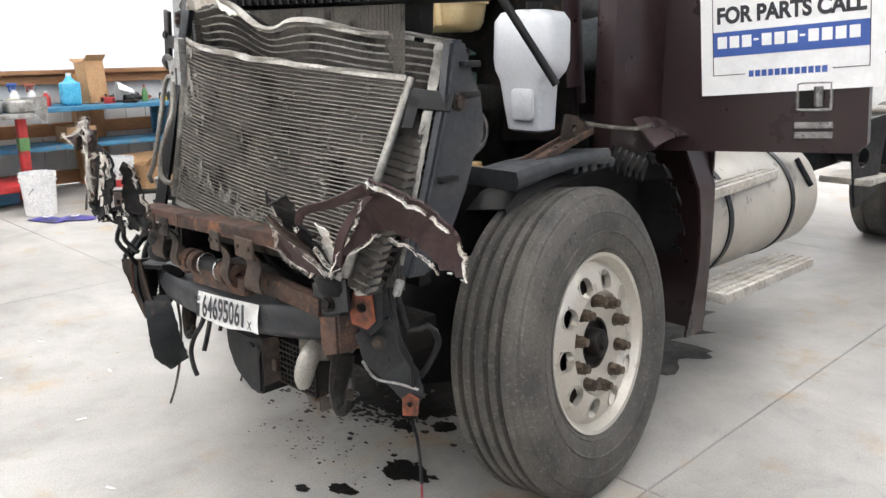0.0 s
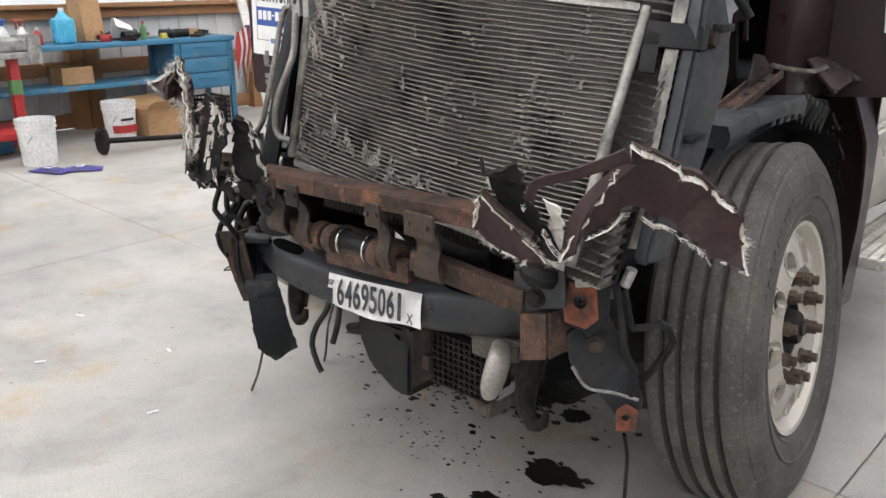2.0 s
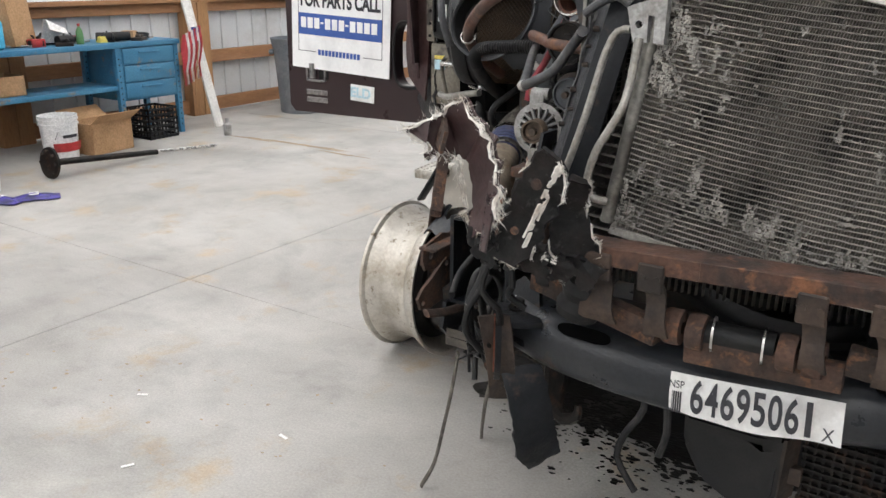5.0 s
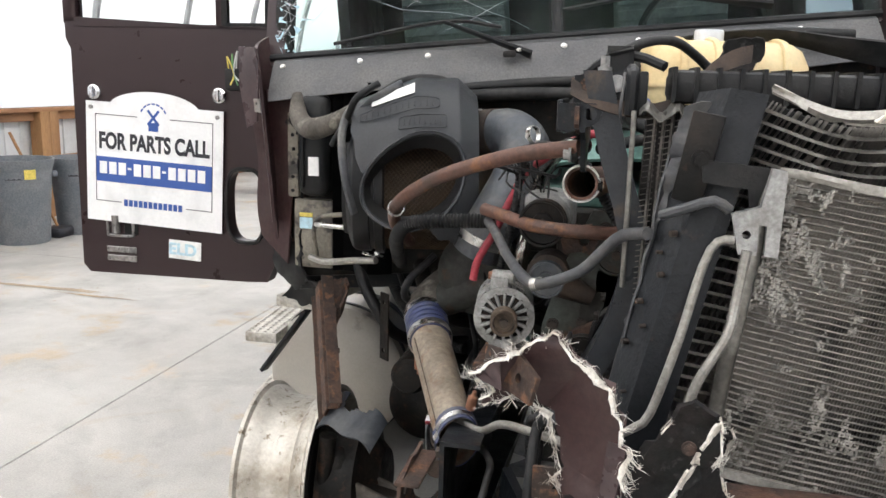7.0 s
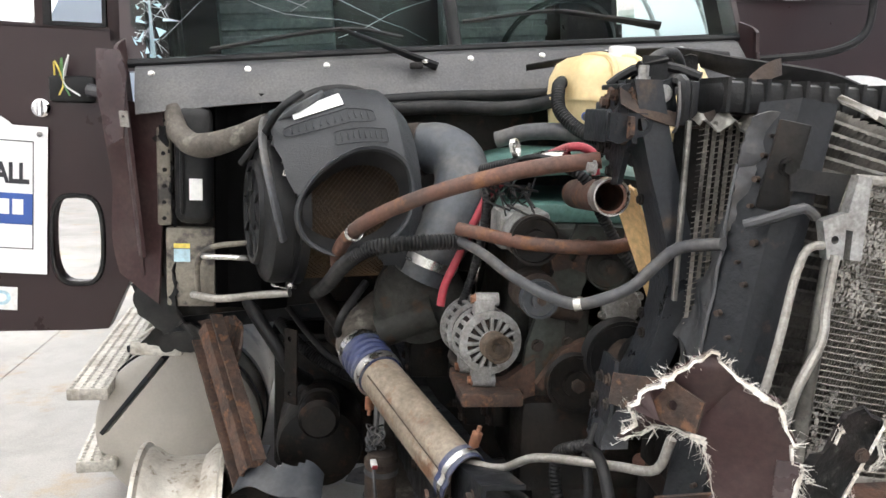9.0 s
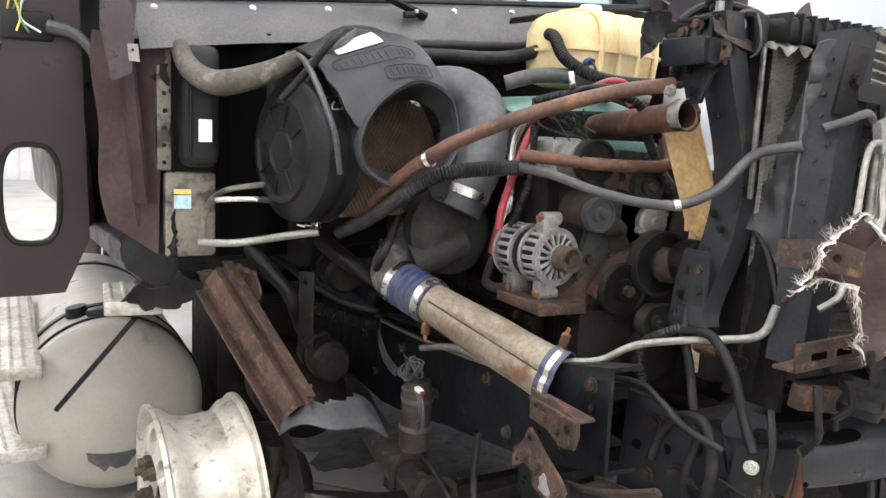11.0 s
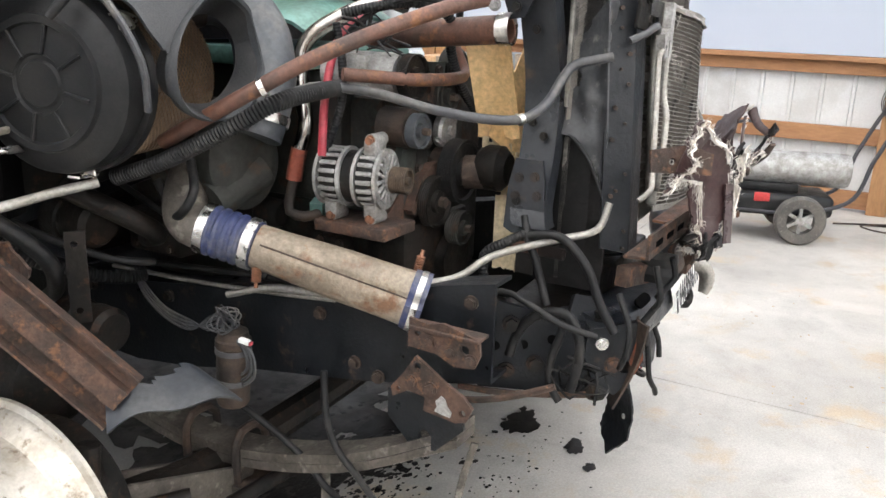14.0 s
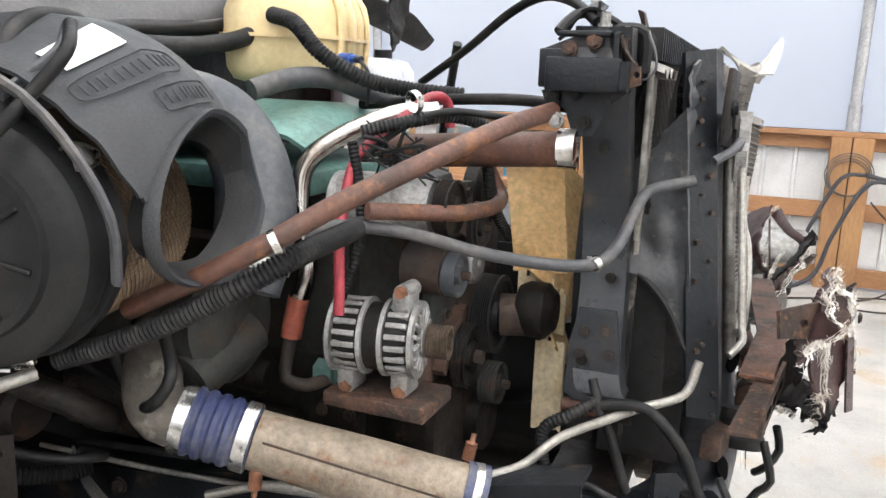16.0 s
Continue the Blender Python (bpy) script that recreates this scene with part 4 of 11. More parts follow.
# corner bracket on the driver's side with its rust patch
bm = B()
plate(bm, [(-0.07, -0.01), (0.02, -0.055), (0.055, -0.02), (0.06, 0.085), (-0.06, 0.09)], 0.012, pose(1.075, -0.785, 0.79, 90, 0, 22), ((0.0, 0.02, 0.013),))
cb = part("corner_bracket", bm, "black", truck, "black corner bracket with an orange rust patch")
bm = B()
plate(bm, [(-0.03, -0.03), (0.015, -0.04), (0.04, -0.015), (0.032, 0.055), (-0.022, 0.058), (-0.035, 0.01)], 0.003, pose(1.079, -0.799, 0.793, 90, 0, 22), ((0.0, 0.017, 0.014),))
part("rust_patch", bm, "orange", cb, "orange rust patch")
bm, rim_, c_, n_ = torn([(1.05, -0.80, 0.73), (1.085, -0.775, 0.76), (1.115, -0.74, 0.775), (1.137, -0.70, 0.672), (1.165, -0.678, 0.60), (1.172, -0.672, 0.56), (1.152, -0.681, 0.50), (1.13, -0.69, 0.505), (1.09, -0.74, 0.585), (1.06, -0.79, 0.65)], 0.02, 0.007, 0.002, 93)
low = part("lower_bracket", bm, "beamblack", truck, "twisted black bumper bracket hanging down", 60)
bolts("bolt", ((1.10, -0.765, 0.71),), (0.5, -0.8, 0), "brown", low, 0.014, 0.012)
bm = B()
tube(bm, [(1.062, -0.79, 0.655), (1.085, -0.765, 0.605), (1.12, -0.715, 0.585), (1.165, -0.685, 0.572)], 0.004, 6, 0.01)
part("bare_edge", bm, "castalu", low, "scraped bright edge")
bm = B()
plate(bm, [(-0.02, -0.03), (0.022, -0.03), (0.026, 0.02), (0, 0.035), (-0.02, 0.02)], 0.004, pose(1.144, -0.697, 0.525, 90, 0, 38), ((0, 0.002, 0.008),))
part("rust_patch", bm, "orange", low)
bm = B()
quadbox(bm, [(0.952, -0.852, 0.865), (1.058, -0.825, 0.898), (1.066, -0.825, 0.806), (0.958, -0.845, 0.776)], -0.012)
quadbox(bm, [(0.952, -0.852, 0.865), (1.058, -0.825, 0.898), (1.05, -0.74, 0.895), (0.95, -0.76, 0.87)], 0.01)
cc = part("corner_casting", bm, "beamblack", truck, "black bumper end plate with two bolts")
bolts("bolt", ((1.005, -0.852, 0.815), (1.0, -0.855, 0.86)), (0.1, -1, 0.1), "grime", cc, 0.016, 0.012)
bm = B()
quadbox(bm, [(0.966, -0.845, 0.77), (1.03, -0.842, 0.785), (1.038, -0.847, 0.687), (0.968, -0.842, 0.662)], -0.008)
quadbox(bm, [(1.03, -0.842, 0.785), (1.038, -0.847, 0.687), (1.05, -0.70, 0.69), (1.04, -0.70, 0.78)], 0.008)
part("beam_end_flange", bm, "rust", truck, "rust-patched end of the bumper beam")
for pts, r in (([(1.13, -0.72, 0.83), (1.15, -0.7, 0.74), (1.2, -0.68, 0.76), (1.22, -0.66, 0.72), (1.18, -0.66, 0.64), (1.15, -0.66, 0.6)], 0.009),
               ([(1.12, -0.74, 0.86), (1.14, -0.74, 0.78), (1.15, -0.73, 0.7), (1.16, -0.7, 0.64), (1.15, -0.69, 0.58)], 0.008),
               ([(1.14, -0.69, 0.48), (1.14, -0.67, 0.42), (1.13, -0.65, 0.34), (1.125, -0.64, 0.26)], 0.005)):
    bm = B()
    tube(bm, pts, r, 8, 0.02)
    part("loose_wire", bm, "rubber", truck)
bm = B()
tube(bm, [(1.125, -0.64, 0.27), (1.12, -0.635, 0.2), (1.115, -0.63, 0.14)], 0.0035, 6, 0.02)
part("loose_wire", bm, "red", truck, "red and black wire ends")
bm = B()
lathe(bm, [(0.018, 0.0), (0.03, 0.004), (0.03, 0.016), (0.02, 0.02), (0.012, 0.018), (0.012, 0.002)], pose(1.11, -0.62, 0.115, 20, 10, 0), 18, True)
part("connector", bm, "grime", truck, "dangling round connector")
for k in range(9):
    bm = B()
    a = V((1.12 + rnd.uniform(-0.05, 0.04), -0.76 + rnd.uniform(-0.03, 0.05), 0.86 + rnd.uniform(-0.04, 0.06)))
    rod(bm, a, a + V((rnd.uniform(-0.05, 0.06), rnd.uniform(-0.03, 0.03), rnd.uniform(-0.05, 0.05))), rnd.uniform(0.006, 0.014), 8)
    part("headlamp_mount", bm, "castalu", truck, "broken grey headlamp mount")
# boxes under the beam
bm = B()
plate(bm, [(0.385, 0.60), (0.588, 0.60), (0.582, 0.413), (0.53, 0.403), (0.43, 0.455), (0.388, 0.53)], 0.115, xz(-0.69))
bmesh.ops.bevel(bm, geom=list(bm.edges), offset=0.009, segments=2, affect='EDGES')
bb = part("module_box", bm, "plastic", truck, "black plastic module box under the beam")
bm = B()
quadbox(bm, [(0.592, -0.80, 0.60), (0.61, -0.75, 0.60), (0.608, -0.75, 0.455), (0.586, -0.795, 0.44)], 0.008)
box(bm, (0.588, -0.775, 0.49), (0.622, -0.755, 0.53), None, 0.004)
part("box_clamp", bm, "brown", bb, "brown clamp strip beside the box")
cool = part("oil_cooler", box(B(), (0.615, -0.745, 0.45), (0.80, -0.66, 0.60), None, 0.006), "grime", truck, "small oil cooler with a perforated guard")
bm = B()
for i in range(11):
    box(bm, (0.618 + i * 0.0178, -0.757, 0.455), (0.623 + i * 0.0178, -0.748, 0.60))
for j in range(9):
    box(bm, (0.615, -0.759, 0.455 + j * 0.0172), (0.80, -0.750, 0.460 + j * 0.0172))
gm_ = part("guard_mesh", bm, "grime", cool, "dirty square-holed guard", smooth=0)
bm = B()
tube(bm, [(0.895, -0.82, 0.66), (0.912, -0.85, 0.648), (0.916, -0.87, 0.62), (0.908, -0.872, 0.585), (0.898, -0.866, 0.558)], [0.024, 0.028, 0.029, 0.027, 0.018], 14, 0.012, flat=0.8)
part("cooler_elbow", bm, "alu", cool, "pale corroded aluminium elbow")
bm = B()
plate(bm, [(0.70, 0.62), (0.79, 0.63), (0.784, 0.392), (0.73, 0.40), (0.69, 0.44)], 0.13, xz(-0.60))
plate(bm, [(0.78, 0.665), (0.93, 0.67), (0.925, 0.62), (0.86, 0.60), (0.785, 0.60)], 0.10, xz(-0.70))
bmesh.ops.bevel(bm, geom=list(bm.edges), offset=0.005, segments=2, affect='EDGES')
cm_ = part("cooler_mount", bm, "dustiron", cool, "dusty grey-brown mount plate")
bm = B()
box(bm, (0.784, -0.715, 0.445), (0.80, -0.62, 0.478), None, 0.005)
part("mount_strip", bm, "castalu", cm_, "scraped metal strip")
bolts("bolt", ((0.76, -0.732, 0.44), (0.73, -0.732, 0.455), (0.75, -0.732, 0.57)), (0, -1, 0), "rust", cm_, 0.012, 0.008)
for pts in ([(0.30, -0.82, 0.66), (0.31, -0.84, 0.6), (0.28, -0.86, 0.54), (0.27, -0.87, 0.49), (0.3, -0.88, 0.45), (0.32, -0.88, 0.425)], [(0.36, -0.84, 0.62), (0.37, -0.86, 0.57), (0.36, -0.87, 0.52)],
            [(-0.06, -0.86, 0.83), (-0.09, -0.9, 0.76), (-0.1, -0.9, 0.70), (-0.07, -0.88, 0.65)], [(-0.02, -0.93, 0.9), (-0.03, -0.95, 0.83), (0.0, -0.93, 0.79), (-0.01, -0.9, 0.74)],
            [(0.04, -0.95, 0.91), (0.05, -0.96, 0.86), (0.03, -0.94, 0.83), (0.06, -0.92, 0.80)]):
    bm = B()
    tube(bm, pts, 0.008, 8, 0.02)
    part("loose_wire", bm, "rubber", truck)

# hood hinge: rusted angle beam, hanging plates and torsion bar
hinge = None
for a, b in (((0.13, -0.928, 0.965), (0.42, -0.95, 0.982)), ((0.42, -0.95, 0.982), (0.95, -0.90, 0.985))):
    L = (V(b) - V(a)).length + 0.01
    d = (V(b) - V(a)).normalized()
    s = d.cross(V((0, 0, 1))).normalized()
    fr = Matrix((d, -s, V((0, 0, 1)))).transposed().to_4x4()
    fr.translation = V(a)
    bm = B()
    rows = [[bm.verts.new(fr @ V((x_, y_, z_))) for y_, z_ in ((-0.008, -0.032), (-0.008, 0.004), (-0.006, 0.006), (0.06, 0.006), (0.06, 0.0), (0.0, 0.0), (0.0, -0.032))] for x_ in (0.0, L)]
    for k in range(7):
        bm.faces.new((rows[0][k], rows[0][(k + 1) % 7], rows[1][(k + 1) % 7], rows[1][k]))
    bm.faces.new(rows[0]), bm.faces.new(rows[1])
    h_ = part("hood_hinge_beam", bm, "beam", truck, "orange-rusted angle iron hood hinge beam")
    hinge = hinge or h_
for x, y, w in ((0.215, -0.94, 0.085), (0.34, -0.95, 0.05), (0.62, -0.94, 0.05), (0.755, -0.93, 0.09)):
    bm = B()
    box(bm, (x - w / 2, y - 0.012, 0.91), (x + w / 2, y - 0.004, 0.966), bevel=0.003, seg=1)
    panel(bm, lambda u, v, x=x, y=y, w=w: V((x + (u - 0.5) * w * (0.95 - 0.2 * math.sin(math.pi * v)) + 0.012 * v, y - 0.007 + 0.035 * v + 0.016 * math.sin(v * 5.2), 0.93 - 0.115 * v)), 6, 14, 0.006)
    pl = part("hinge_plate", bm, "brown", hinge, "greasy brown hinge plate with bolts")
    bolts("bolt", [(x + dx * w, y - 0.011, 0.94) for dx in (-0.3, 0.3)], (0, -1, 0), "brown", pl, 0.0065, 0.006)
for a, b in (((0.035, -0.845, 0.842), (0.34, -0.895, 0.80)), ((0.40, -0.905, 0.79), (0.68, -0.895, 0.80)), ((0.68, -0.89, 0.835), (0.98, -0.86, 0.80))):
    bm = B()
    d = (V(b) - V(a)).normalized()
    s = d.cross(V((0, 0, 1))).normalized()
    fr = Matrix((d, -s, s.cross(d) * -1)).transposed().to_4x4()
    fr.translation = V(a)
    box(bm, (0, -0.006, -0.026), ((V(b) - V(a)).length, 0.03, 0.026), fr, 0.004)
    part("hinge_arm", bm, "rust", hinge, "rusty flat hinge arm")
for x in (0.375, 0.42, 0.585, 0.63):
    bm = B()
    lathe(bm, [(0.012, -0.016), (0.034, -0.016), (0.036, -0.01), (0.036, 0.01), (0.034, 0.016), (0.012, 0.016)], pose(x, -0.895, 0.828, 0, 90, 0), 24)
    part("hinge_bush", bm, "rust", hinge, "rusted hinge bush")
bm = B()
rod(bm, (0.43, -0.886, 0.826), (0.56, -0.88, 0.826), 0.026, 20)
part("hinge_pin", bm, "rubber", hinge, "black rubber sleeve")
for x in (0.448, 0.54):
    bm = B()
    lathe(bm, [(0.031, -0.002), (0.035, -0.002), (0.035, 0.002), (0.031, 0.002)], pose(x, -0.886, 0.826, 0, 90, 8), 24, True)
    part("snap_ring", bm, "steel", hinge, "bright snap ring")
for x, y, z in ((0.145, -0.955, 0.87), (0.98, -0.90, 0.92)):
    bm = B()
    lathe(bm, [(0.0, -0.04), (0.045, -0.04), (0.05, -0.02), (0.042, 0.0), (0.05, 0.02), (0.045, 0.04), (0, 0.04)], pose(x + 0.03, y + 0.07, z - 0.03, 0, 15, 0), 20)
    part("hood_mount", bm, "rubber", truck, "black rubber hood mount")
# axle, spring, steering parts
bm = B()
tube(bm, [(-0.88, 0.11, 0.32), (-0.6, 0.12, 0.27), (-0.35, 0.12, 0.245), (0.3, 0.08, 0.30), (0.7, 0.04, 0.38), (0.92, 0.02, 0.48)], [0.06, 0.05, 0.052, 0.05, 0.05, 0.07], 10, 0.05)
part("front_axle", bm, "grime", truck, "grimy forged front axle")
for x0, dz in ((-0.36, 0.0), (0.56, 0.09)):
    bm = B()
    for k, (w, lo) in enumerate(((0.045, 0), (0.045, 1))):
        rows = []
        for p in curve_pts([(x0 + 0.02, 0.95, 0.46 + dz), (x0, 0.5, 0.36 + dz), (x0 - 0.01, 0.1, 0.315 + dz), (x0 + 0.0, -0.3, 0.40 + dz), (x0 + 0.05, -0.6, 0.535 + dz)], 0.08):
            z = p.z - 0.026 * lo
            rows.append([bm.verts.new((p.x + a, p.y, z + b)) for a, b in ((-w, 0), (w, 0), (w, -0.024), (-w, -0.024))])
        for q, s in zip(rows, rows[1:]):
            for i in range(4):
                bm.faces.new((q[i], q[(i + 1) % 4], s[(i + 1) % 4], s[i]))
        bm.faces.new(rows[0]), bm.faces.new(rows[-1])
    part("leaf_spring", bm, "dustiron" if x0 < 0 else "grime", truck, "dusty brown leaf spring", 30)
bm = B()
for y in (0.02, 0.2):
    tube(bm, [(-0.42, y, 0.2), (-0.42, y, 0.34), (-0.37, y, 0.37), (-0.31, y, 0.34), (-0.31, y, 0.2)], 0.012, 8, 0.03)
box(bm, (-0.44, -0.02, 0.2), (-0.29, 0.24, 0.225), bevel=0.004)
part("spring_u_bolt", bm, "brown", truck, "rusty spring clamp and U-bolts")
bm = B()
ab_ = along((-0.80, 0.12, 0.34), (-0.34, 0.06, 0.20))
for lo_, hi_ in (((-0.05, -0.045, 0.0), (-0.032, 0.045, 0.46)), ((0.032, -0.045, 0.0), (0.05, 0.045, 0.46)), ((-0.034, -0.012, 0.0), (0.034, 0.012, 0.46))):
    box(bm, lo_, hi_, ab_, 0.005)
part("axle_end", bm, "dustiron", truck, "dusty forged I-beam end of the axle")
bm = B()
rod(bm, (-0.76, -0.06, 0.27), (-0.35, -0.08, 0.25), 0.02, 12)
part("tie_rod", bm, "grime", truck, "greasy tie rod")
bm = B()
rod(bm, (-0.86, 0.06, 0.26), (-0.83, 0.06, 0.52), 0.028, 12), rod(bm, (-0.87, 0.14, 0.25), (-0.85, 0.16, 0.45), 0.04, 12), ball(bm, (-0.82, 0.12, 0.4), 0.07, 14)
part("steering_knuckle", bm, "grime", truck, "greasy steering knuckle")
bm = B()
plate(bm, [(-0.1, 0.04), (0.08, 0.05), (0.1, -0.02), (0.03, -0.09), (-0.03, -0.1), (-0.1, -0.03)], 0.012, pose(-0.355, -0.52, 0.56, 90, 0, -88), ((0.0, -0.06, 0.016),))
part("spring_hanger", bm, "black", truck, "black spring hanger plate with bolts")
bm = B()
plate(bm, [(-0.488, 0.798), (-0.535, 0.79), (-0.575, 0.80), (-0.664, 0.779), (-0.668, 0.745), (-0.655, 0.712), (-0.605, 0.705), (-0.56, 0.725), (-0.486, 0.728)], 0.008, yz(-0.392), ((-0.63, 0.75, 0.011), (-0.51, 0.765, 0.008)))
box(bm, (-0.40, -0.665, 0.772), (-0.345, -0.49, 0.781), None, 0.003)
st_a = part("bumper_stay", bm, "rust", truck, "orange-rusted angle bracket on the rail")
bolts("bolt", ((-0.392, -0.545, 0.752), (-0.392, -0.595, 0.738), (-0.392, -0.645, 0.73)), (-1, 0, 0), "rust", st_a, 0.011, 0.01)
bm = B()
plate(bm, [(-0.518, 0.718), (-0.548, 0.70), (-0.598, 0.669), (-0.64, 0.65), (-0.664, 0.626), (-0.65, 0.592), (-0.624, 0.583), (-0.541, 0.591), (-0.545, 0.625), (-0.50, 0.63), (-0.459, 0.605), (-0.455, 0.63), (-0.484, 0.665)], 0.009, yz(-0.412), ((-0.524, 0.695, 0.009), (-0.475, 0.628, 0.006), (-0.64, 0.61, 0.008)))
st_b = part("bumper_stay", bm, "rust", truck, "rusty flaking bumper stay")
bm = B()
plate(bm, [(-0.588, 0.64), (-0.598, 0.634), (-0.604, 0.618), (-0.615, 0.606), (-0.612, 0.594), (-0.59, 0.596), (-0.572, 0.6), (-0.578, 0.613), (-0.574, 0.625)], 0.003, yz(-0.4155))
part("primer_patch", bm, "castalu", st_b, "pale primer patch on the stay")
bolts("bolt", ((-0.412, -0.56, 0.65), (-0.412, -0.51, 0.655)), (-1, 0, 0), "rust", st_b, 0.012, 0.012)
bm = B()
tube(bm, [(-0.325, -0.56, 0.590), (-0.32, -0.64, 0.606), (-0.305, -0.72, 0.632), (-0.28, -0.80, 0.665)], 0.013, 8, 0.03, flat=0.5)
part("rusty_lip", bm, "rust", truck, "rusted lower lip of the rail")
# rusty step bracket behind the bare rim
bm = B()
A_, B_ = V((-0.93, 0.30, 0.93)), V((-0.782, -0.008, 0.627))
d = (B_ - A_).normalized()
wv = V((0.062, -0.062, 0.1)).normalized()
wv = (wv - d * wv.dot(d)).normalized()
nv = wv.cross(d)
fr = Matrix((d, wv, nv)).transposed().to_4x4()
fr.translation = A_
L = (B_ - A_).length
FOLD = [(-0.066, -0.034), (-0.065, 0.004), (-0.014, 0.004), (-0.014, -0.028), (0.022, -0.028), (0.022, 0.004), (0.065, 0.004), (0.066, -0.034)]
panel(bm, lambda u, v: fr @ V((L * v + (0.012 * v if u < 0.4 else 0), FOLD[round(u * 7)][0], FOLD[round(u * 7)][1] + 0.002 * noise.noise(V((u * 7, v * 9, 1))))), 7, 20, 0.005)
rb = part("step_bracket", bm, "rust", truck, "rusted steel step bracket, bent")
bolts("bolt", [fr @ V(q) for q in ((0.12, 0.045, 0.003), (0.27, 0.045, 0.003), (0.4, -0.045, 0.003), (0.2, -0.045, 0.003), (0.42, 0.04, 0.003))], fr.to_3x3() @ V((0, 0, 1)), "brown", rb, 0.011, 0.009)
bm, rim_, c_, n_ = torn([fr @ V(q) for q in ((-0.06, -0.05, 0.0), (-0.03, 0.03, 0.05), (0.05, 0.085, 0.03), (0.13, 0.08, 0.012), (0.15, 0.0, 0.012), (0.15, -0.07, 0.01), (0.07, -0.075, 0.03), (0.0, -0.085, 0.02))], 0.03, 0.007, 0.003, 97)
part("bracket_gusset", bm, "rust", rb, "torn rusty gusset")
bm = B()
plate(bm, [(-0.02, -0.1), (0.025, -0.1), (0.025, 0.12), (-0.02, 0.12)], 0.006, pose(-0.70, 0.22, 0.83, 90, 0, -40), ((0, 0.09, 0.008), (0, -0.07, 0.008)))
part("bracket_strap", bm, "grime", rb)


def flap(u, v):
    a = V((-0.84, -0.02, 0.575)).lerp(V((-0.61, -0.19, 0.60)), u)
    b = V((-0.79, 0.04, 0.665)).lerp(V((-0.60, -0.06, 0.635)), u)
    return a.lerp(b, v) + V((0, 0, 0.03 * math.sin(math.pi * u) + 0.012 * math.sin(u * 9)))


bm = B()
panel(bm, flap, 24, 10, 0.006, lambda u, v: v < 0.9 + 0.12 * math.sin(u * 9) and (u - 0.35) ** 2 / 0.012 + (v - 0.95) ** 2 / 0.12 > 1)
part("splash_guard", bm, "bluetank", truck, "torn blue-grey plastic splash guard")

# ---- cooling pack: condenser, charge air cooler, radiator, shroud ----
def front_y(x, z):
    """The pack's face: upright on the torn side, leaning back towards the driver's side."""
    a, b = max(-0.45, min(x - 0.65, 0.43)), z - 1.15
    return -0.8211 + 0.1079 * a + 0.0041 * b + 0.4661 * a * b + 0.2475 * a * a + 1.819 * a * a * b


def cond(u, v, d=0.0):
    x = (0.208 + 0.872 * u) * (1 - v) + (0.276 + 0.79 * u) * v
    z = (0.985 - 0.08 * u) * (1 - v) + (1.485 - 0.10 * u) * v - 0.022 * math.sin(math.pi * u) * (1 - v)
    y = front_y(x, z) + d + 0.006 * noise.noise(V((x * 6, z * 6, 1)))
    return V((x, y, z))


def cac(u, v, d=0.0):
    x = (0.10 + 1.045 * u) * (1 - v) + (0.255 + 0.885 * u) * v
    z = (0.945 - 0.085 * u) * (1 - v) + (1.60 - 0.145 * u) * v
    crush = max(0, v - 0.72) / 0.28 * max(0, 1 - abs(u - 0.36) / 0.5)
    z += -0.02 * crush + 0.028 * crush * math.sin(u * 17 + v * 3)
    y = front_y(x, min(z, 1.5)) + 0.048 + d - 0.03 * crush * (0.4 + math.sin(u * 11))
    return V((x, y, z))


pack = part("condenser", panel(B(), lambda u, v: cond(u, v, 0.0045), 30, 24, 0.006), "fins", truck, "crushed dusty air-conditioning condenser with scratches")
bm = B()
for k in range(47):
    v = (k + 0.5) / 47
    rows = []
    for i in range(41):
        u = i / 40
        c = cond(u, v) + V((0, 0, 0.0018 * noise.noise(V((u * 22, v * 30, 4)))))
        rows.append([bm.verts.new(c + V((0, dy, dz))) for dy, dz in ((-0.003, 0), (0.0005, 0.0018), (0.006, 0), (0.0005, -0.0018))])
    for q, s in zip(rows, rows[1:]):
        for j in range(4):
            bm.faces.new((q[j], q[(j + 1) % 4], s[(j + 1) % 4], s[j]))
part("condenser_tube", bm, "fintube", pack, "thin flat condenser tubes", 0)["kind"] = "stuff"
bm = B()
for k in range(46):
    for i in range(0, 170):
        u, v = (i + 0.5) / 170, (k + 1.0) / 47
        a, b = cond(u, v - 0.45 / 47, 0.003), cond(u + 0.5 / 170, v + 0.45 / 47, 0.003)
        w = V((0.0009, 0.004, 0))
        bm.faces.new([bm.verts.new(q) for q in (a - w, a + w, b + w, b - w)])
part("condenser_fin", bm, "fins", pack, "", 0)["kind"] = "stuff"
for name, pts, r in (("header", [cond(-0.012, 0.02), cond(-0.012, 0.5), cond(-0.012, 1.0)], 0.014), ("header", [cond(1.012, 0.0), cond(1.012, 0.5), cond(1.012, 1.0)], 0.012)):
    bm = B()
    tube(bm, pts, r, 12, 0.04)
    part(name, bm, "tube_al", pack, "dull aluminium header tube")
bm = B()
panel(bm, lambda u, v: cond(u, 0.985 + 0.03 * v + 0.012 * noise.noise(V((u * 9, 0, 3))), -0.006 + 0.012 * noise.noise(V((u * 12, v, 5)))), 40, 2, 0.004)
part("top_rail", bm, "alu", pack, "bent bright top rail")
bm = B()
panel(bm, lambda u, v: cond(u, -0.02 + 0.03 * v, -0.003), 30, 2, 0.004)
part("bottom_rail", bm, "alu", pack)


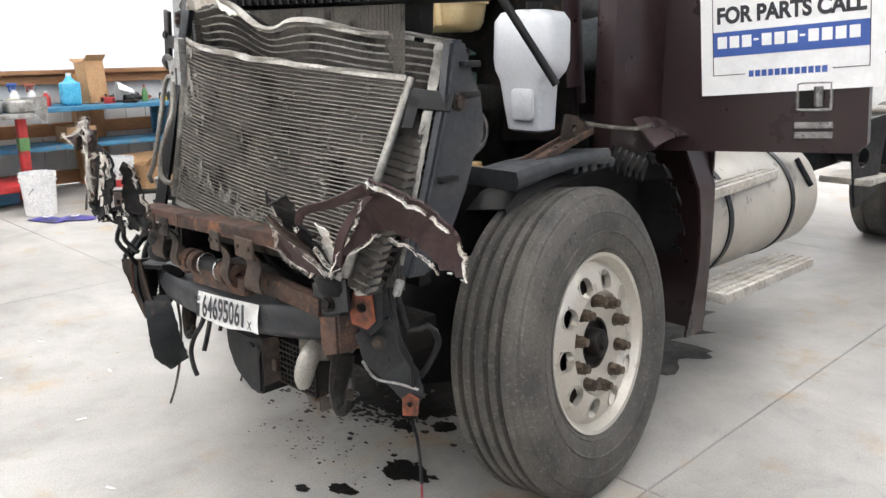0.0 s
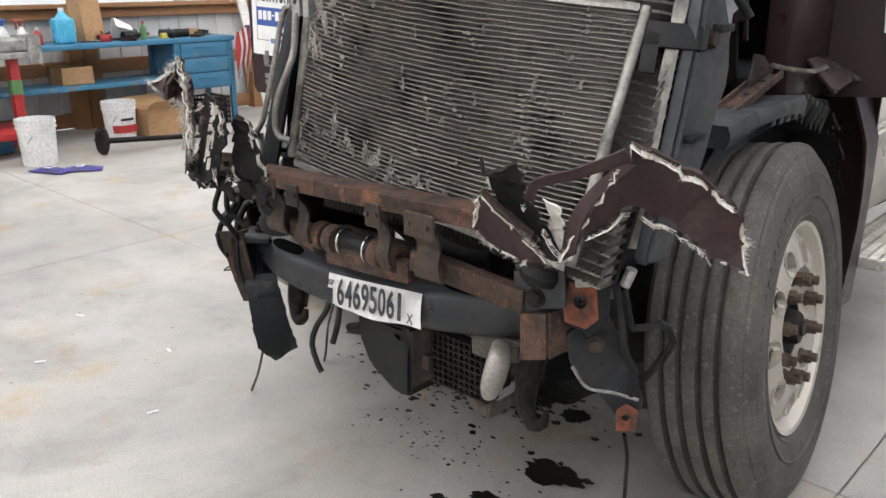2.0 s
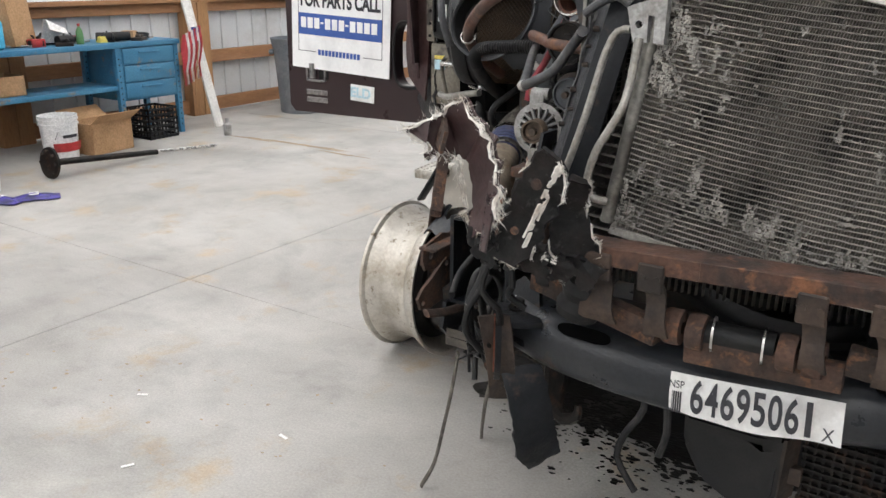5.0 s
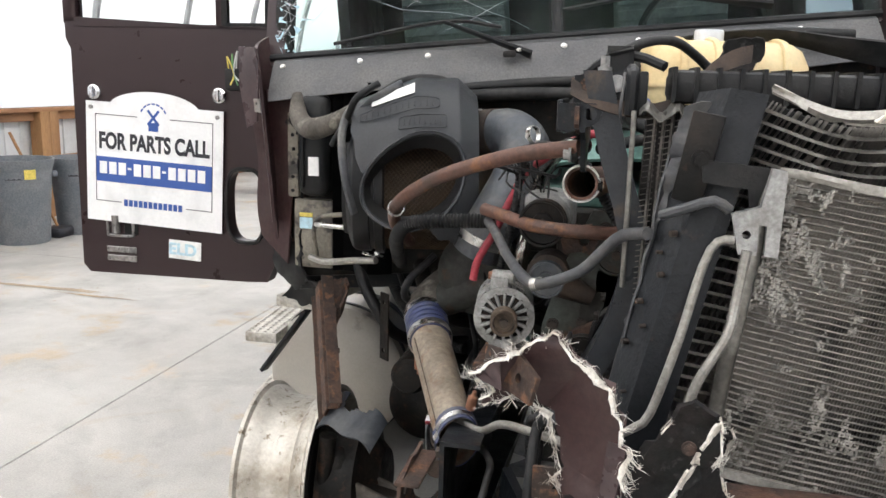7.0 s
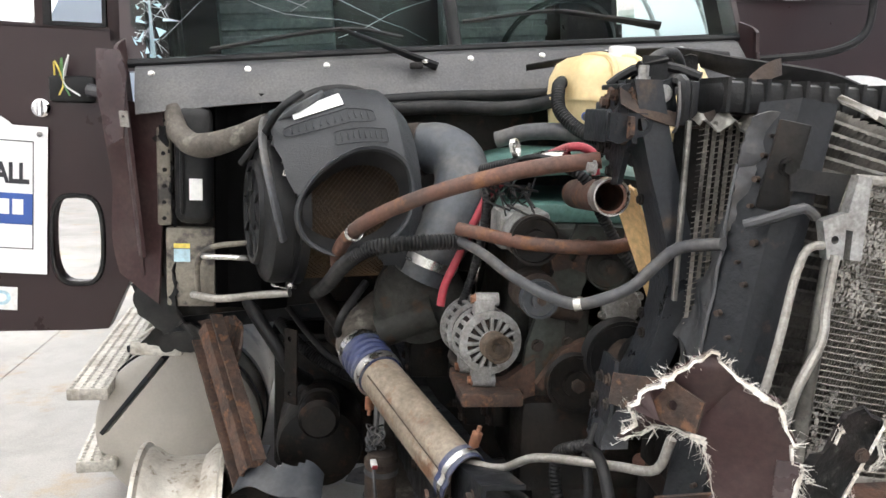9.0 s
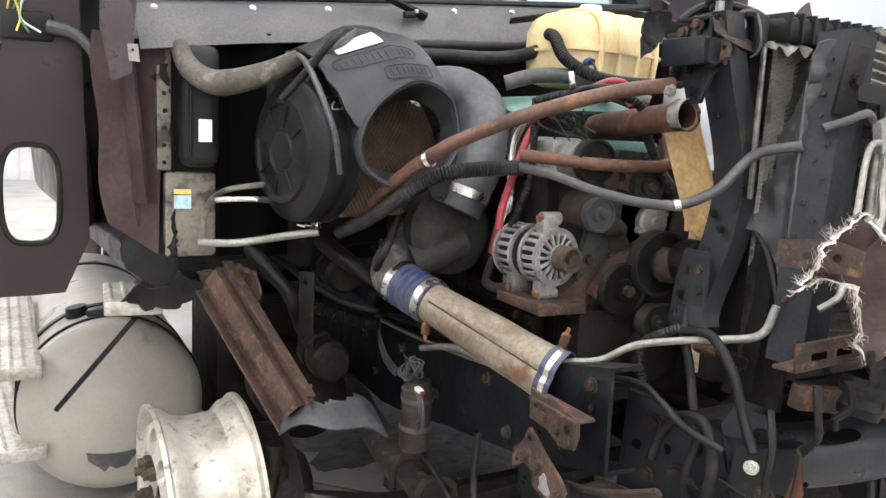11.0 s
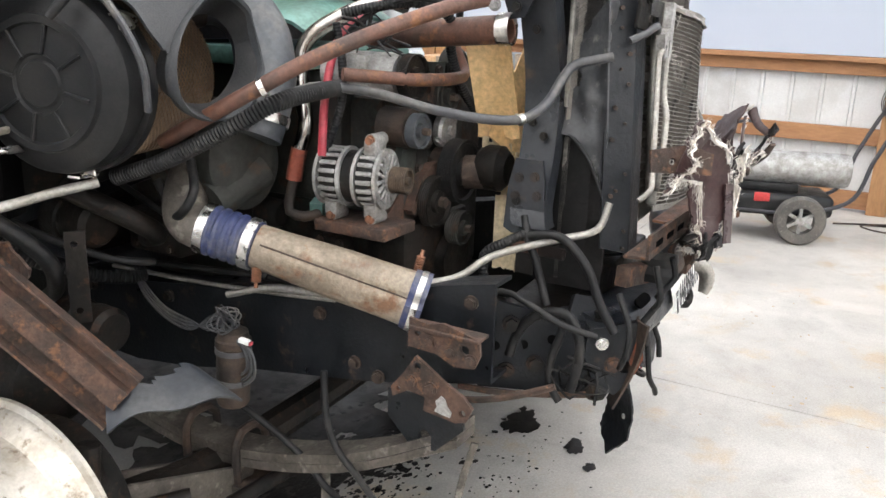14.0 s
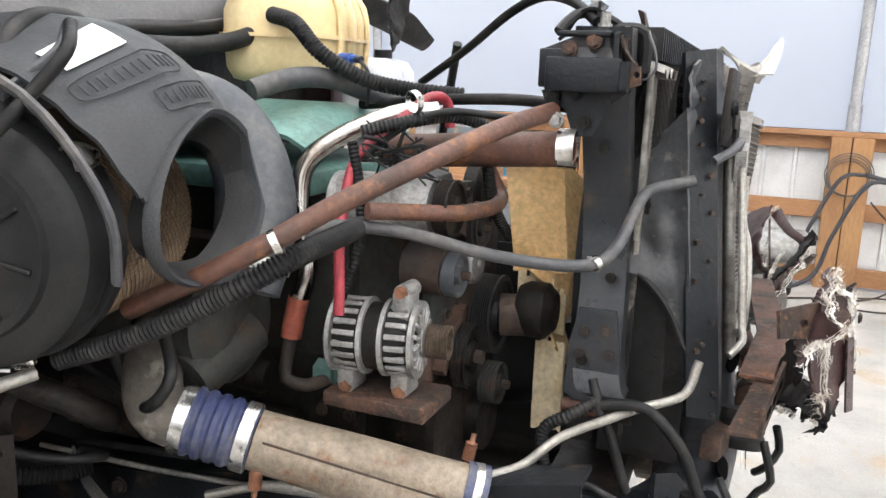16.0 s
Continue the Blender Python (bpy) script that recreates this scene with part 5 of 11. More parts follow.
def scratch(bm, u0, v0, u1, v1, w, seed, dense=1.0):
    """Bared flecks along the tubes from one place of the condenser to another."""
    rg = random.Random(seed)
    n = int(max(2, math.hypot(u1 - u0, v1 - v0) * 260 * dense))
    for k in range(n):
        t = rg.random()
        u, v = u0 + (u1 - u0) * t + rg.gauss(0, w), v0 + (v1 - v0) * t + rg.gauss(0, w)
        if not (0.003 < u < 0.99 and 0.003 < v < 0.99):
            continue
        v = (round(v * 47 - 0.5) + 0.5) / 47
        v += rg.uniform(-0.003, 0.003)
        l, h = rg.uniform(0.0008, 0.0038), rg.uniform(0.0014, 0.0036)
        c = cond(u, v, -0.0055)
        bm.faces.new([bm.verts.new(c + V((a, -0.0015 * rg.random(), b))) for a, b in ((-l, -h), (l * rg.uniform(0.4, 1), -h * 0.6), (l, h), (-l * rg.uniform(0.3, 1), h))])


bm = B()
for k, (a, b, c, d, w, dn) in enumerate(((0.78, 0.62, 0.83, 0.32, 0.006, 1.6), (0.76, 0.55, 0.86, 0.53, 0.006, 1.2), (0.57, 0.57, 0.66, 0.42, 0.006, 1.4), (0.60, 0.64, 0.58, 0.58, 0.005, 1.2), (0.62, 0.83, 0.66, 0.76, 0.006, 1.4), (0.9, 0.96, 0.905, 0.86, 0.006, 2.0),
                                         (0.96, 0.42, 0.965, 0.41, 0.006, 3), (0.84, 0.62, 0.88, 0.4, 0.008, 0.8), (0.42, 0.14, 0.56, 0.02, 0.006, 2.2), (0.60, 0.03, 0.7, 0.16, 0.006, 1.6), (0.48, 0.28, 0.485, 0.26, 0.012, 9))):
    scratch(bm, a, b, c, d, w, k, dn)
rg = random.Random(77)


def worn(u, v):
    """How far the fins are flattened: a strip down the torn side, a swath along the bottom, a few rubs elsewhere."""
    side = max(0.0, 1 - u / 0.30) * (0.65 + 0.35 * math.sin(v * 9 + 1))
    foot = max(0.0, 1 - abs(v - (0.20 - 0.26 * (u - 0.2))) / 0.11) * (0.12 < u < 0.62)
    ring = max(0.0, 1 - abs(math.hypot((u - 0.10) / 0.06, (v - 0.27) / 0.12) - 1) / 0.35)
    return 0.66 - 0.38 * max(side, 0.85 * foot, 0.9 * ring)


for k in range(47 * 2):
    for i in range(240):
        u, v = (i + rg.random()) / 240, (k + 0.5 + rg.uniform(-0.15, 0.15)) / 94
        n_ = 0.5 + 0.5 * noise.noise(V((u * 34, v * 11, 3.3))) + 0.28 * noise.noise(V((u * 95, v * 34, 1.1)))
        if n_ > worn(u, v) + 0.17 + rg.uniform(-0.06, 0.06) and 0.005 < u < 0.99 and 0.005 < v < 0.99:
            c = cond(u, v, -0.0052)
            l, h = rg.uniform(0.0012, 0.0030), rg.uniform(0.0012, 0.0034)
            bm.faces.new([bm.verts.new(c + V((a, -0.0012 * rg.random(), b))) for a, b in ((-l, -h), (l * rg.uniform(0.4, 1), -h * 0.7), (l, h), (-l * rg.uniform(0.3, 1), h))])
part("bared_scratch", bm, "scuff", pack, "pale scratches and flattened fins", 0)["kind"] = "stuff"

# charge air cooler: stacked flat tubes with fins between
cooler = part("charge_air_cooler", panel(B(), lambda u, v: cac(u, v, 0.055), 40, 30, 0.008), "core", truck, "crumpled charge air cooler with bent tubes")
NT = 31
for k in range(NT):
    v = (k + 0.3) / NT
    bm = B()
    rows = []
    for i in range(61):
        c = cac(i / 60, v)
        rows.append([bm.verts.new(c + V((0, dy, dz))) for dy, dz in ((0.0, 0.0028), (0.0, -0.0028), (0.05, -0.0028), (0.05, 0.0028), (0.025, 0.003))])
    for q, s in zip(rows, rows[1:]):
        for j in range(5):
            bm.faces.new((q[j], q[(j + 1) % 5], s[(j + 1) % 5], s[j]))
    part("cooler_tube", bm, "tube_al", cooler, "", 0)
bm = B()
rg = random.Random(12)
for k in range(NT):
    for i in range(120):
        u = (i + rg.uniform(0.1, 0.9)) / 120
        a, b = cac(u, (k + 0.42) / NT, 0.008 + 0.006 * rg.random()), cac(min(u + 0.004, 1), (k + 1.16) / NT, 0.01)
        w = V((0.0012, 0.02, 0))
        bm.faces.new([bm.verts.new(q) for q in (a - w, a + w, b + w, b - w)])
part("cooler_fin", bm, "fins", cooler, "", 0)["kind"] = "stuff"
bm = B()
panel(bm, lambda u, v: cac(u, 1.01 + 0.035 * v + 0.02 * noise.noise(V((u * 7, v, 8))), -0.012 + 0.02 * noise.noise(V((u * 9, v * 2, 2)))), 50, 3, 0.004, lambda u, v: noise.noise(V((u * 14, v * 3, 6))) > -0.25 - (0.5 if u > 0.25 else 0))
part("torn_top_plate", bm, "alu", cooler, "torn and crumpled aluminium top plate")
bm = B()
panel(bm, lambda u, v: cac(0.16 + 0.2 * u, 1.02 + 0.10 * v * math.sin(math.pi * min(1, u * 1.2)) + 0.012 * noise.noise(V((u * 30, v * 6, 1))), -0.02 - 0.03 * v), 24, 4, 0.004)
part("torn_fibre", bm, "fibre", cooler, "torn white fibreglass lying on top")
# end tanks
bm = B()
TM = Matrix(((0, 0, 1, 1.150), (1, 0, 0, 0), (0, 1, 0, 0), (0, 0, 0, 1)))
plate(bm, [(-0.575, 1.480), (-0.525, 1.480), (-0.495, 1.40), (-0.463, 1.342), (-0.45, 1.262), (-0.456, 1.222), (-0.49, 1.171), (-0.52, 1.092), (-0.56, 1.016), (-0.66, 0.890), (-0.735, 0.895), (-0.69, 1.02), (-0.64, 1.18), (-0.595, 1.34)], 0.04, TM)
bmesh.ops.bevel(bm, geom=[e for e in bm.edges if len(e.link_faces) == 2 and e.calc_face_angle(0) > 0.9], offset=0.009, segments=2, affect="EDGES")
lt = part("end_tank", bm, "bluetank", cooler, "blue-black cooler end tank, dusty")
bm = B()
panel(bm, lambda u, v: V((1.128 + 0.024 * u, -0.728 + 0.155 * v + 0.012 * u + 0.006 * noise.noise(V((v * 22, u, 1))), 0.92 + 0.55 * v)), 4, 40, 0.006)
part("crimped_edge", bm, "tube_al", lt, "bright crimped tank edge", 20)
for y, z in ((-0.60, 1.135), (-0.52, 1.345), (-0.52, 1.42)):
    bm = B()
    box(bm, (1.188, y - 0.03, z - 0.008), (1.21, y + 0.03, z + 0.008), None, 0.003)
    part("tank_lug", bm, "plastic", lt)
bolts("bolt", ((1.192, -0.555, 1.324),), (1, 0, 0), "brown", lt, 0.016, 0.012)
bm = B()
lathe(bm, [(0.06, 0.0), (0.06, 0.03), (0.05, 0.03), (0.05, 0.0)], pose(1.12, -0.455, 1.24, 0, 90, 0), 30, True)
part("hose_stub", bm, "greyhose", lt, "grey hose stub behind the tank")
bm = B()
box(bm, (-0.062, -0.004, -0.03), (0.06, 0.004, 0.022), pose(1.145, -0.605, 1.335, -26, 4, 22), 0.002), box(bm, (-0.062, -0.004, -0.085), (-0.03, 0.004, 0.0), pose(1.145, -0.605, 1.335, -26, 4, 22), 0.002), box(bm, (0.04, -0.004, -0.03), (0.05, 0.06, 0.022), pose(1.145, -0.605, 1.335, -26, 4, 22), 0.002)
part("mount_bracket", bm, "plastic", cooler, "black mount bracket")
# side plate and tank on the torn-open side
bm = B()
quadbox(bm, [(0.03, -0.845, 0.905), (-0.008, -0.787, 0.917), (0.148, -0.702, 1.606), (0.195, -0.755, 1.615)], 0.012)
quadbox(bm, [(0.03, -0.845, 0.905), (0.10, -0.845, 0.90), (0.255, -0.765, 1.605), (0.195, -0.755, 1.615)], -0.01)
sp = part("side_plate", bm, "black", cooler, "dusty black side plate with rivet holes")
rg = random.Random(4)
for k in range(16):
    t = (k + rg.random()) / 16
    a = V((0.03, -0.845, 0.905)).lerp(V((0.195, -0.755, 1.615)), t)
    b = V((-0.008, -0.787, 0.917)).lerp(V((0.148, -0.702, 1.606)), t)
    q = a.lerp(b, rg.uniform(0.15, 0.85))
    bm = B()
    rod(bm, q + V((-0.002, 0, 0)), q + V((-0.012, -0.006, 0)), rg.uniform(0.003, 0.006), 10)
    part("rivet", bm, "brown", sp)
bm = B()
box(bm, (-0.026, -0.006, -0.075), (0.026, 0.006, 0.075), pose(0.15, -0.795, 1.50, 0, 10, -12), 0.003), bolt(bm, (0.155, -0.802, 1.5), (0, -1, 0), 0.012, 0.01)
part("corner_mount", bm, "grime", sp, "brown mount plate with a rusty bolt")
bm = B()
plate(bm, [(0.262, 1.492), (0.285, 1.488), (0.283, 1.35), (0.262, 1.352), (0.262, 1.40), (0.25, 1.402), (0.25, 1.352), (0.222, 1.352), (0.207, 1.416), (0.25, 1.43)], 0.022, xz(-0.812), ((0.232, 1.385, 0.007),))
part("line_block", bm, "castalu", sp, "pale aluminium line block")
bm = B()
plate(bm, [(0.155, 1.50), (0.268, 1.49), (0.266, 1.393), (0.238, 1.405), (0.231, 1.455), (0.16, 1.462)], 0.008, xz(-0.80))
part("block_bracket", bm, "plastic", sp, "black hooked bracket over the line block")
bm, rim_, c_, n_ = torn([(0.122, -0.735, 1.578), (0.15, -0.74, 1.592), (0.189, -0.745, 1.587), (0.182, -0.745, 1.565), (0.15, -0.745, 1.54), (0.135, -0.745, 1.50), (0.125, -0.745, 1.41), (0.085, -0.735, 1.37), (0.102, -0.735, 1.456), (0.108, -0.735, 1.53)], 0.012, 0.005, 0.004, 61)
part("torn_sheet", bm, "greyhose", sp, "torn grey rubber sheet at the corner", 60)
for pts, r, m in (([(0.215, -0.83, 1.375), (0.19, -0.83, 1.37), (0.17, -0.835, 1.33), (0.14, -0.85, 1.2), (0.105, -0.865, 1.08), (0.085, -0.87, 1.055), (0.06, -0.85, 1.03)], 0.0075, "alu"),
                  ([(0.235, -0.835, 1.36), (0.225, -0.84, 1.27), (0.215, -0.855, 1.22), (0.175, -0.865, 1.14), (0.16, -0.865, 1.07), (0.175, -0.86, 1.045), (0.2, -0.85, 1.04)], 0.0085, "alu"),
                  ([(0.205, -0.815, 1.42), (0.18, -0.82, 1.435), (0.14, -0.81, 1.42), (0.10, -0.78, 1.40)], 0.009, "greyhose")):
    bm = B()
    tube(bm, pts, r, 10, 0.015)
    part("coolant_line", bm, m, sp, "bare aluminium refrigerant line" if m == "alu" else "")
# radiator core behind, with its own black frame
bm = B()
panel(bm, lambda u, v: V((0.045 + 0.02 * v + 0.98 * u, -0.595 + 0.0 * v + 0.05 * u, 0.80 + 0.78 * v)), 4, 4, 0.05)
rad = part("radiator", bm, "core", truck, "black radiator core with fine vertical fins")
bm = B()
for k in range(64):
    x = 0.06 + 0.96 * k / 63
    a, b = V((x, -0.648 + 0.05 * k / 63, 0.80)), V((x + 0.02, -0.648 + 0.05 * k / 63, 1.57))
    w, h = V((0.0035, 0, 0)), V((0, -0.01, 0))
    v = [bm.verts.new(q) for q in (a - w, a + w, a + h, b - w, b + w, b + h)]
    for f in ((0, 2, 5, 3), (1, 2, 5, 4)):
        bm.faces.new([v[i] for i in f])
part("radiator_fin", bm, "fins", rad, "", 0)["kind"] = "stuff"
bm = B()
box(bm, (0.036, -0.662, 1.24), (0.046, -0.65, 1.57), None, 0.003)
part("side_frame", bm, "tube_al", rad, "pale aluminium side frame")
bm = B()
for k in range(9):
    x = 0.072 + 0.026 * k
    for i in range(54):
        z = 1.0 + 0.0105 * i
        bm.faces.new([bm.verts.new((x + dx, -0.656, z + dz)) for dx, dz in ((-0.011, -0.0038), (0.011, 0.0014), (0.011, 0.0034), (-0.011, -0.0018))])
part("zigzag_fin", bm, "fins", rad, "", 0)["kind"] = "stuff"
bm = B()
for k in range(46):
    y = -0.74 + 0.12 * k / 45
    a, b = V((0.012, y, 0.82)), V((0.155, y + 0.05, 1.55))
    w = V((0, 0.0009, 0))
    v = [bm.verts.new(q) for q in (a - w, a + w, b + w, b - w)]
    bm.faces.new(v)
part("side_fin", bm, "core", rad, "", 0)["kind"] = "stuff"
tkm = pose(0, 0, 0, 0, 0.6, 2)
bm = B()
box(bm, (0.06, -0.66, 1.585), (1.2, -0.5, 1.645), tkm, 0.015)
ht = part("header_tank", bm, "plastic", rad, "black ribbed plastic header tank")
for k in range(30):
    bm = B()
    box(bm, (0.064 + k * 0.038, -0.668, 1.588), (0.071 + k * 0.038, -0.495, 1.65), tkm)
    part("tank_rib", bm, "plastic", ht)
# open moulded end of the tank, facing the torn side
bm = B()
tube(bm, [(0.03, -0.590, 1.566), (0.028, -0.582, 1.60), (0.03, -0.582, 1.636), (0.032, -0.615, 1.642), (0.034, -0.640, 1.634), (0.034, -0.645, 1.60), (0.034, -0.643, 1.562)], 0.012, 8, 0.012)
box(bm, (0.045, -0.645, 1.56), (0.062, -0.58, 1.64), None, 0.004)
te_ = part("tank_end", bm, "plastic", ht, "open black moulded tank end")
bm = B()
tube(bm, [(0.02, -0.648, 1.637), (0.018, -0.664, 1.60), (0.016, -0.668, 1.57), (0.018, -0.655, 1.553), (0.02, -0.64, 1.548)], 0.0028, 8, 0.01)
part("plastic_hook", bm, "greyhose", te_, "grey-white plastic hook")
bm = B()
line_ = curve_pts([(-0.078, -0.63, 1.595), (-0.023, -0.64, 1.57), (0.053, -0.64, 1.556), (0.115, -0.635, 1.574), (0.161, -0.63, 1.622), (0.204, -0.62, 1.648), (0.24, -0.60, 1.66)], 0.012)
panel(bm, lambda u, v: line_[round(u * (len(line_) - 1))] + V((0.012 * math.sin(u * 3) * v, 0.012 * v, (0.03 - 0.006 * math.sin(u * 6)) * v)), len(line_) - 1, 3, 0.003)
part("hanging_strap", bm, "brown", rad, "torn grey-brown strap hanging over the tank")
bm = B()
panel(bm, lambda u, v: V((0.05 + 0.14 * u, -0.68 + 0.05 * v, 1.562 + 0.01 * math.sin(u * 17) + 0.018 * v + 0.008 * noise.noise(V((u * 11, v * 5, 3))))), 24, 4, 0.002)
part("crumpled_foil", bm, "tube_al", rad, "crumpled metal flange on the core")
bm = B()
panel(bm, lambda u, v: V((0.075 + 0.03 * v, -0.605 - 0.165 * u, 0.78 + 0.38 * v)), 4, 6, 0.012)
cs_ = part("core_side", bm, "core", rad, "black finned side of the core")
bm = B()
for k in range(26):
    y = -0.61 - 0.155 * k / 25
    v = [bm.verts.new(q) for q in ((0.066, y, 0.79), (0.066, y - 0.0022, 0.79), (0.096, y - 0.0022, 1.155), (0.096, y, 1.155))]
    bm.faces.new(v)
part("side_fin", bm, "fins", cs_, "", 0)["kind"] = "stuff"
# upright support and shroud
SUP = [(-0.045, -0.585, 1.64), (-0.01, -0.585, 1.50), (0.045, -0.59, 1.30), (0.02, -0.60, 1.15), (-0.06, -0.615, 1.0), (-0.075, -0.63, 0.96)]
bm = B()
rows = []
for p in curve_pts(SUP, 0.03):
    rows.append([bm.verts.new(p + V(q)) for q in ((-0.012, -0.048, 0), (-0.012, 0.042, 0), (0.034, 0.042, 0), (0.034, 0.034, 0), (-0.002, 0.034, 0), (-0.002, -0.040, 0), (0.04, -0.040, 0), (0.04, -0.048, 0))])
for q, s in zip(rows, rows[1:]):
    for k in range(8):
        bm.faces.new((q[k], q[(k + 1) % 8], s[(k + 1) % 8], s[k]))
bm.faces.new(rows[0]), bm.faces.new(rows[-1])
sup = part("radiator_support", bm, "beamblack", truck, "bent black radiator support upright", 30)
for y, z, x in ((-0.585, 1.2, 0.02), (-0.62, 1.17, 0.01), (-0.59, 1.08, -0.035), (-0.63, 1.06, -0.045), (-0.59, 1.02, -0.065), (-0.57, 1.6, -0.05), (-0.59, 1.42, 0.0)):
    bolts("bolt", ((x - 0.012, y, z),), (-1, 0, 0), "grime", sup, 0.008, 0.007)
bm = B()
plate(bm, [(-0.052, -0.05), (-0.03, -0.062), (0.04, -0.06), (0.052, -0.03), (0.044, 0.07), (0.034, 0.12), (-0.036, 0.12), (-0.05, 0.05)], 0.008, pose(-0.064, -0.612, 1.0, 84, 0, -90) @ pose(0, 0, 0, 0, 0, 0), ((0.002, -0.028, 0.022),))
foot = part("support_foot", bm, "beamblack", sup, "wider bolted foot with a cable hole")
bolts("bolt", ((-0.072, -0.585, 1.03), (-0.07, -0.64, 1.035), (-0.067, -0.59, 1.075), (-0.066, -0.63, 1.08)), (-1, 0, 0), "brown", foot, 0.009, 0.007)
bm = B()
plate(bm, [(-0.098, 1.579), (-0.098, 1.53), (-0.079, 1.524), (-0.05, 1.535), (-0.035, 1.538), (-0.022, 1.548), (-0.017, 1.565), (-0.03, 1.58)], 0.012, xz(-0.625), ((-0.038, 1.56, 0.012),))
box(bm, (-0.102, -0.625, 1.525), (-0.09, -0.49, 1.585), None, 0.004)
tb = part("top_bracket", bm, "black", sup, "black eye bracket bolted to the support")
bm = B()
plate(bm, [(-0.073, 1.575), (-0.073, 1.628), (-0.05, 1.635), (-0.012, 1.632), (0.021, 1.646), (0.038, 1.577), (0.0, 1.56)], 0.01, xz(-0.605))
box(bm, (-0.075, -0.60, 1.622), (-0.02, -0.50, 1.632), None, 0.003), box(bm, (-0.075, -0.53, 1.53), (-0.065, -0.47, 1.60), None, 0.004)
tp = part("top_plate", bm, "black", sup, "black corner plate with two bolts")
bolts("bolt", ((-0.047, -0.616, 1.612),), (0, -1, 0), "rust", tp, 0.012, 0.01)
bolts("bolt", ((0.006, -0.616, 1.617),), (0, -1, 0), "castalu", tp, 0.012, 0.006)
bm = B()
plate(bm, [(-0.594, 1.577), (-0.654, 1.573), (-0.657, 1.541), (-0.608, 1.521)], 0.008, yz(-0.066), ((-0.648, 1.558, 0.006),))
part("rusty_tab", bm, "rust", sup, "rusty tab on the support's side")
bm = B()
plate(bm, [(-0.466, 1.597), (-0.566, 1.636), (-0.59, 1.64), (-0.597, 1.599), (-0.615, 1.597), (-0.62, 1.578), (-0.556, 1.568), (-0.524, 1.575), (-0.476, 1.567)], 0.012, yz(-0.058))
up_ = part("upper_side_plate", bm, "beamblack", sup, "black stamped plate with rusty bolts")
bolts("bolt", ((-0.07, -0.525, 1.599), (-0.07, -0.57, 1.615)), (-1, 0, 0), "rust", up_, 0.011, 0.012)
bm = B()
plate(bm, [(-0.473, 1.524), (-0.547, 1.542), (-0.607, 1.577), (-0.635, 1.575), (-0.639, 1.526), (-0.607, 1.509), (-0.576, 1.446), (-0.539, 1.441), (-0.519, 1.494), (-0.484, 1.498)], 0.01, yz(-0.056))
lp_ = part("lower_side_plate", bm, "black", sup, "black side plate with brown rust stains")
bolts("bolt", ((-0.066, -0.585, 1.558), (-0.075, -0.612, 1.556), (-0.066, -0.541, 1.521), (-0.066, -0.50, 1.512), (-0.066, -0.56, 1.47)), (-1, 0, 0), "grime", lp_, 0.009, 0.008)
bm = B()
box(bm, (-0.056, -0.552, 1.545), (0.02, -0.478, 1.566), None, 0.003)
rs_ = part("ribbed_spacer", bm, "plastic", sup, "black ribbed plastic spacer")
for k in range(4):
    bm = B()
    box(bm, (-0.062, -0.55 + 0.022 * k, 1.543), (-0.054, -0.546 + 0.022 * k, 1.572), None, 0.001, 1)
    part("spacer_rib", bm, "plastic", rs_)
bm = B()
quadbox(bm, [(-0.075, -0.53, 1.555), (-0.075, -0.61, 1.575), (-0.055, -0.60, 1.60), (-0.055, -0.53, 1.60)], 0.008)
part("gusset", bm, "beamblack", up_, "folded black gusset")
bm = B()
panel(bm, lambda u, v: V((-0.02 + 0.05 * v, -0.488 - 0.082 * u, 1.625 + 0.062 * math.sin(math.pi * min(1.0, 0.12 + 0.62 * u)) - 0.03 * (1 - u) + 0.012 * v)), 14, 3, 0.006)
panel(bm, lambda u, v: V((-0.018, -0.566 + 0.004 * u, 1.632 + 0.055 * v)) + V((0.05 * u, 0, 0)), 3, 4, 0.006)
part("latch_arch", bm, "plastic", sup, "black arched latch cover")
bolts("bolt", ((-0.02, -0.576, 1.640),), (0, 0, 1), "castalu", sup, 0.010, 0.028)
bolts("bolt", ((-0.082, -0.512, 1.472),), (-1, 0, 0), "castalu", sup, 0.011, 0.014)
bm = B()
tube(bm, [(-0.06, -0.50, 1.63), (-0.02, -0.52, 1.662), (0.04, -0.55, 1.668), (0.09, -0.58, 1.65)], 0.010, 8, 0.02)
part("latch_handle", bm, "plastic", sup)
ARCH = curve_pts([(0.062, -0.632, 1.175), (0.060, -0.665, 1.168), (0.056, -0.690, 1.150), (0.046, -0.724, 1.116), (0.035, -0.757, 1.060), (0.024, -0.785, 1.005)], 0.004)


def shroud(u, w):
    """From the arched cut-out at the bottom up to the slanting top edge."""
    lo = ARCH[round(u * (len(ARCH) - 1))]
    hi = V((0.098, -0.605, 1.36)).lerp(V((0.112, -0.722, 1.50)), u)
    q = lo.lerp(hi, w)
    return q + V((0.03, 0, 0)) * math.sin(math.pi * u) * (0.4 + 0.6 * w) + V((0.014, 0.006, 0.004)) * noise.noise(q * 15) + V((-0.012, 0, 0)) * math.exp(-((u - 0.45) ** 2 + (w - 0.45) ** 2) / 0.03)


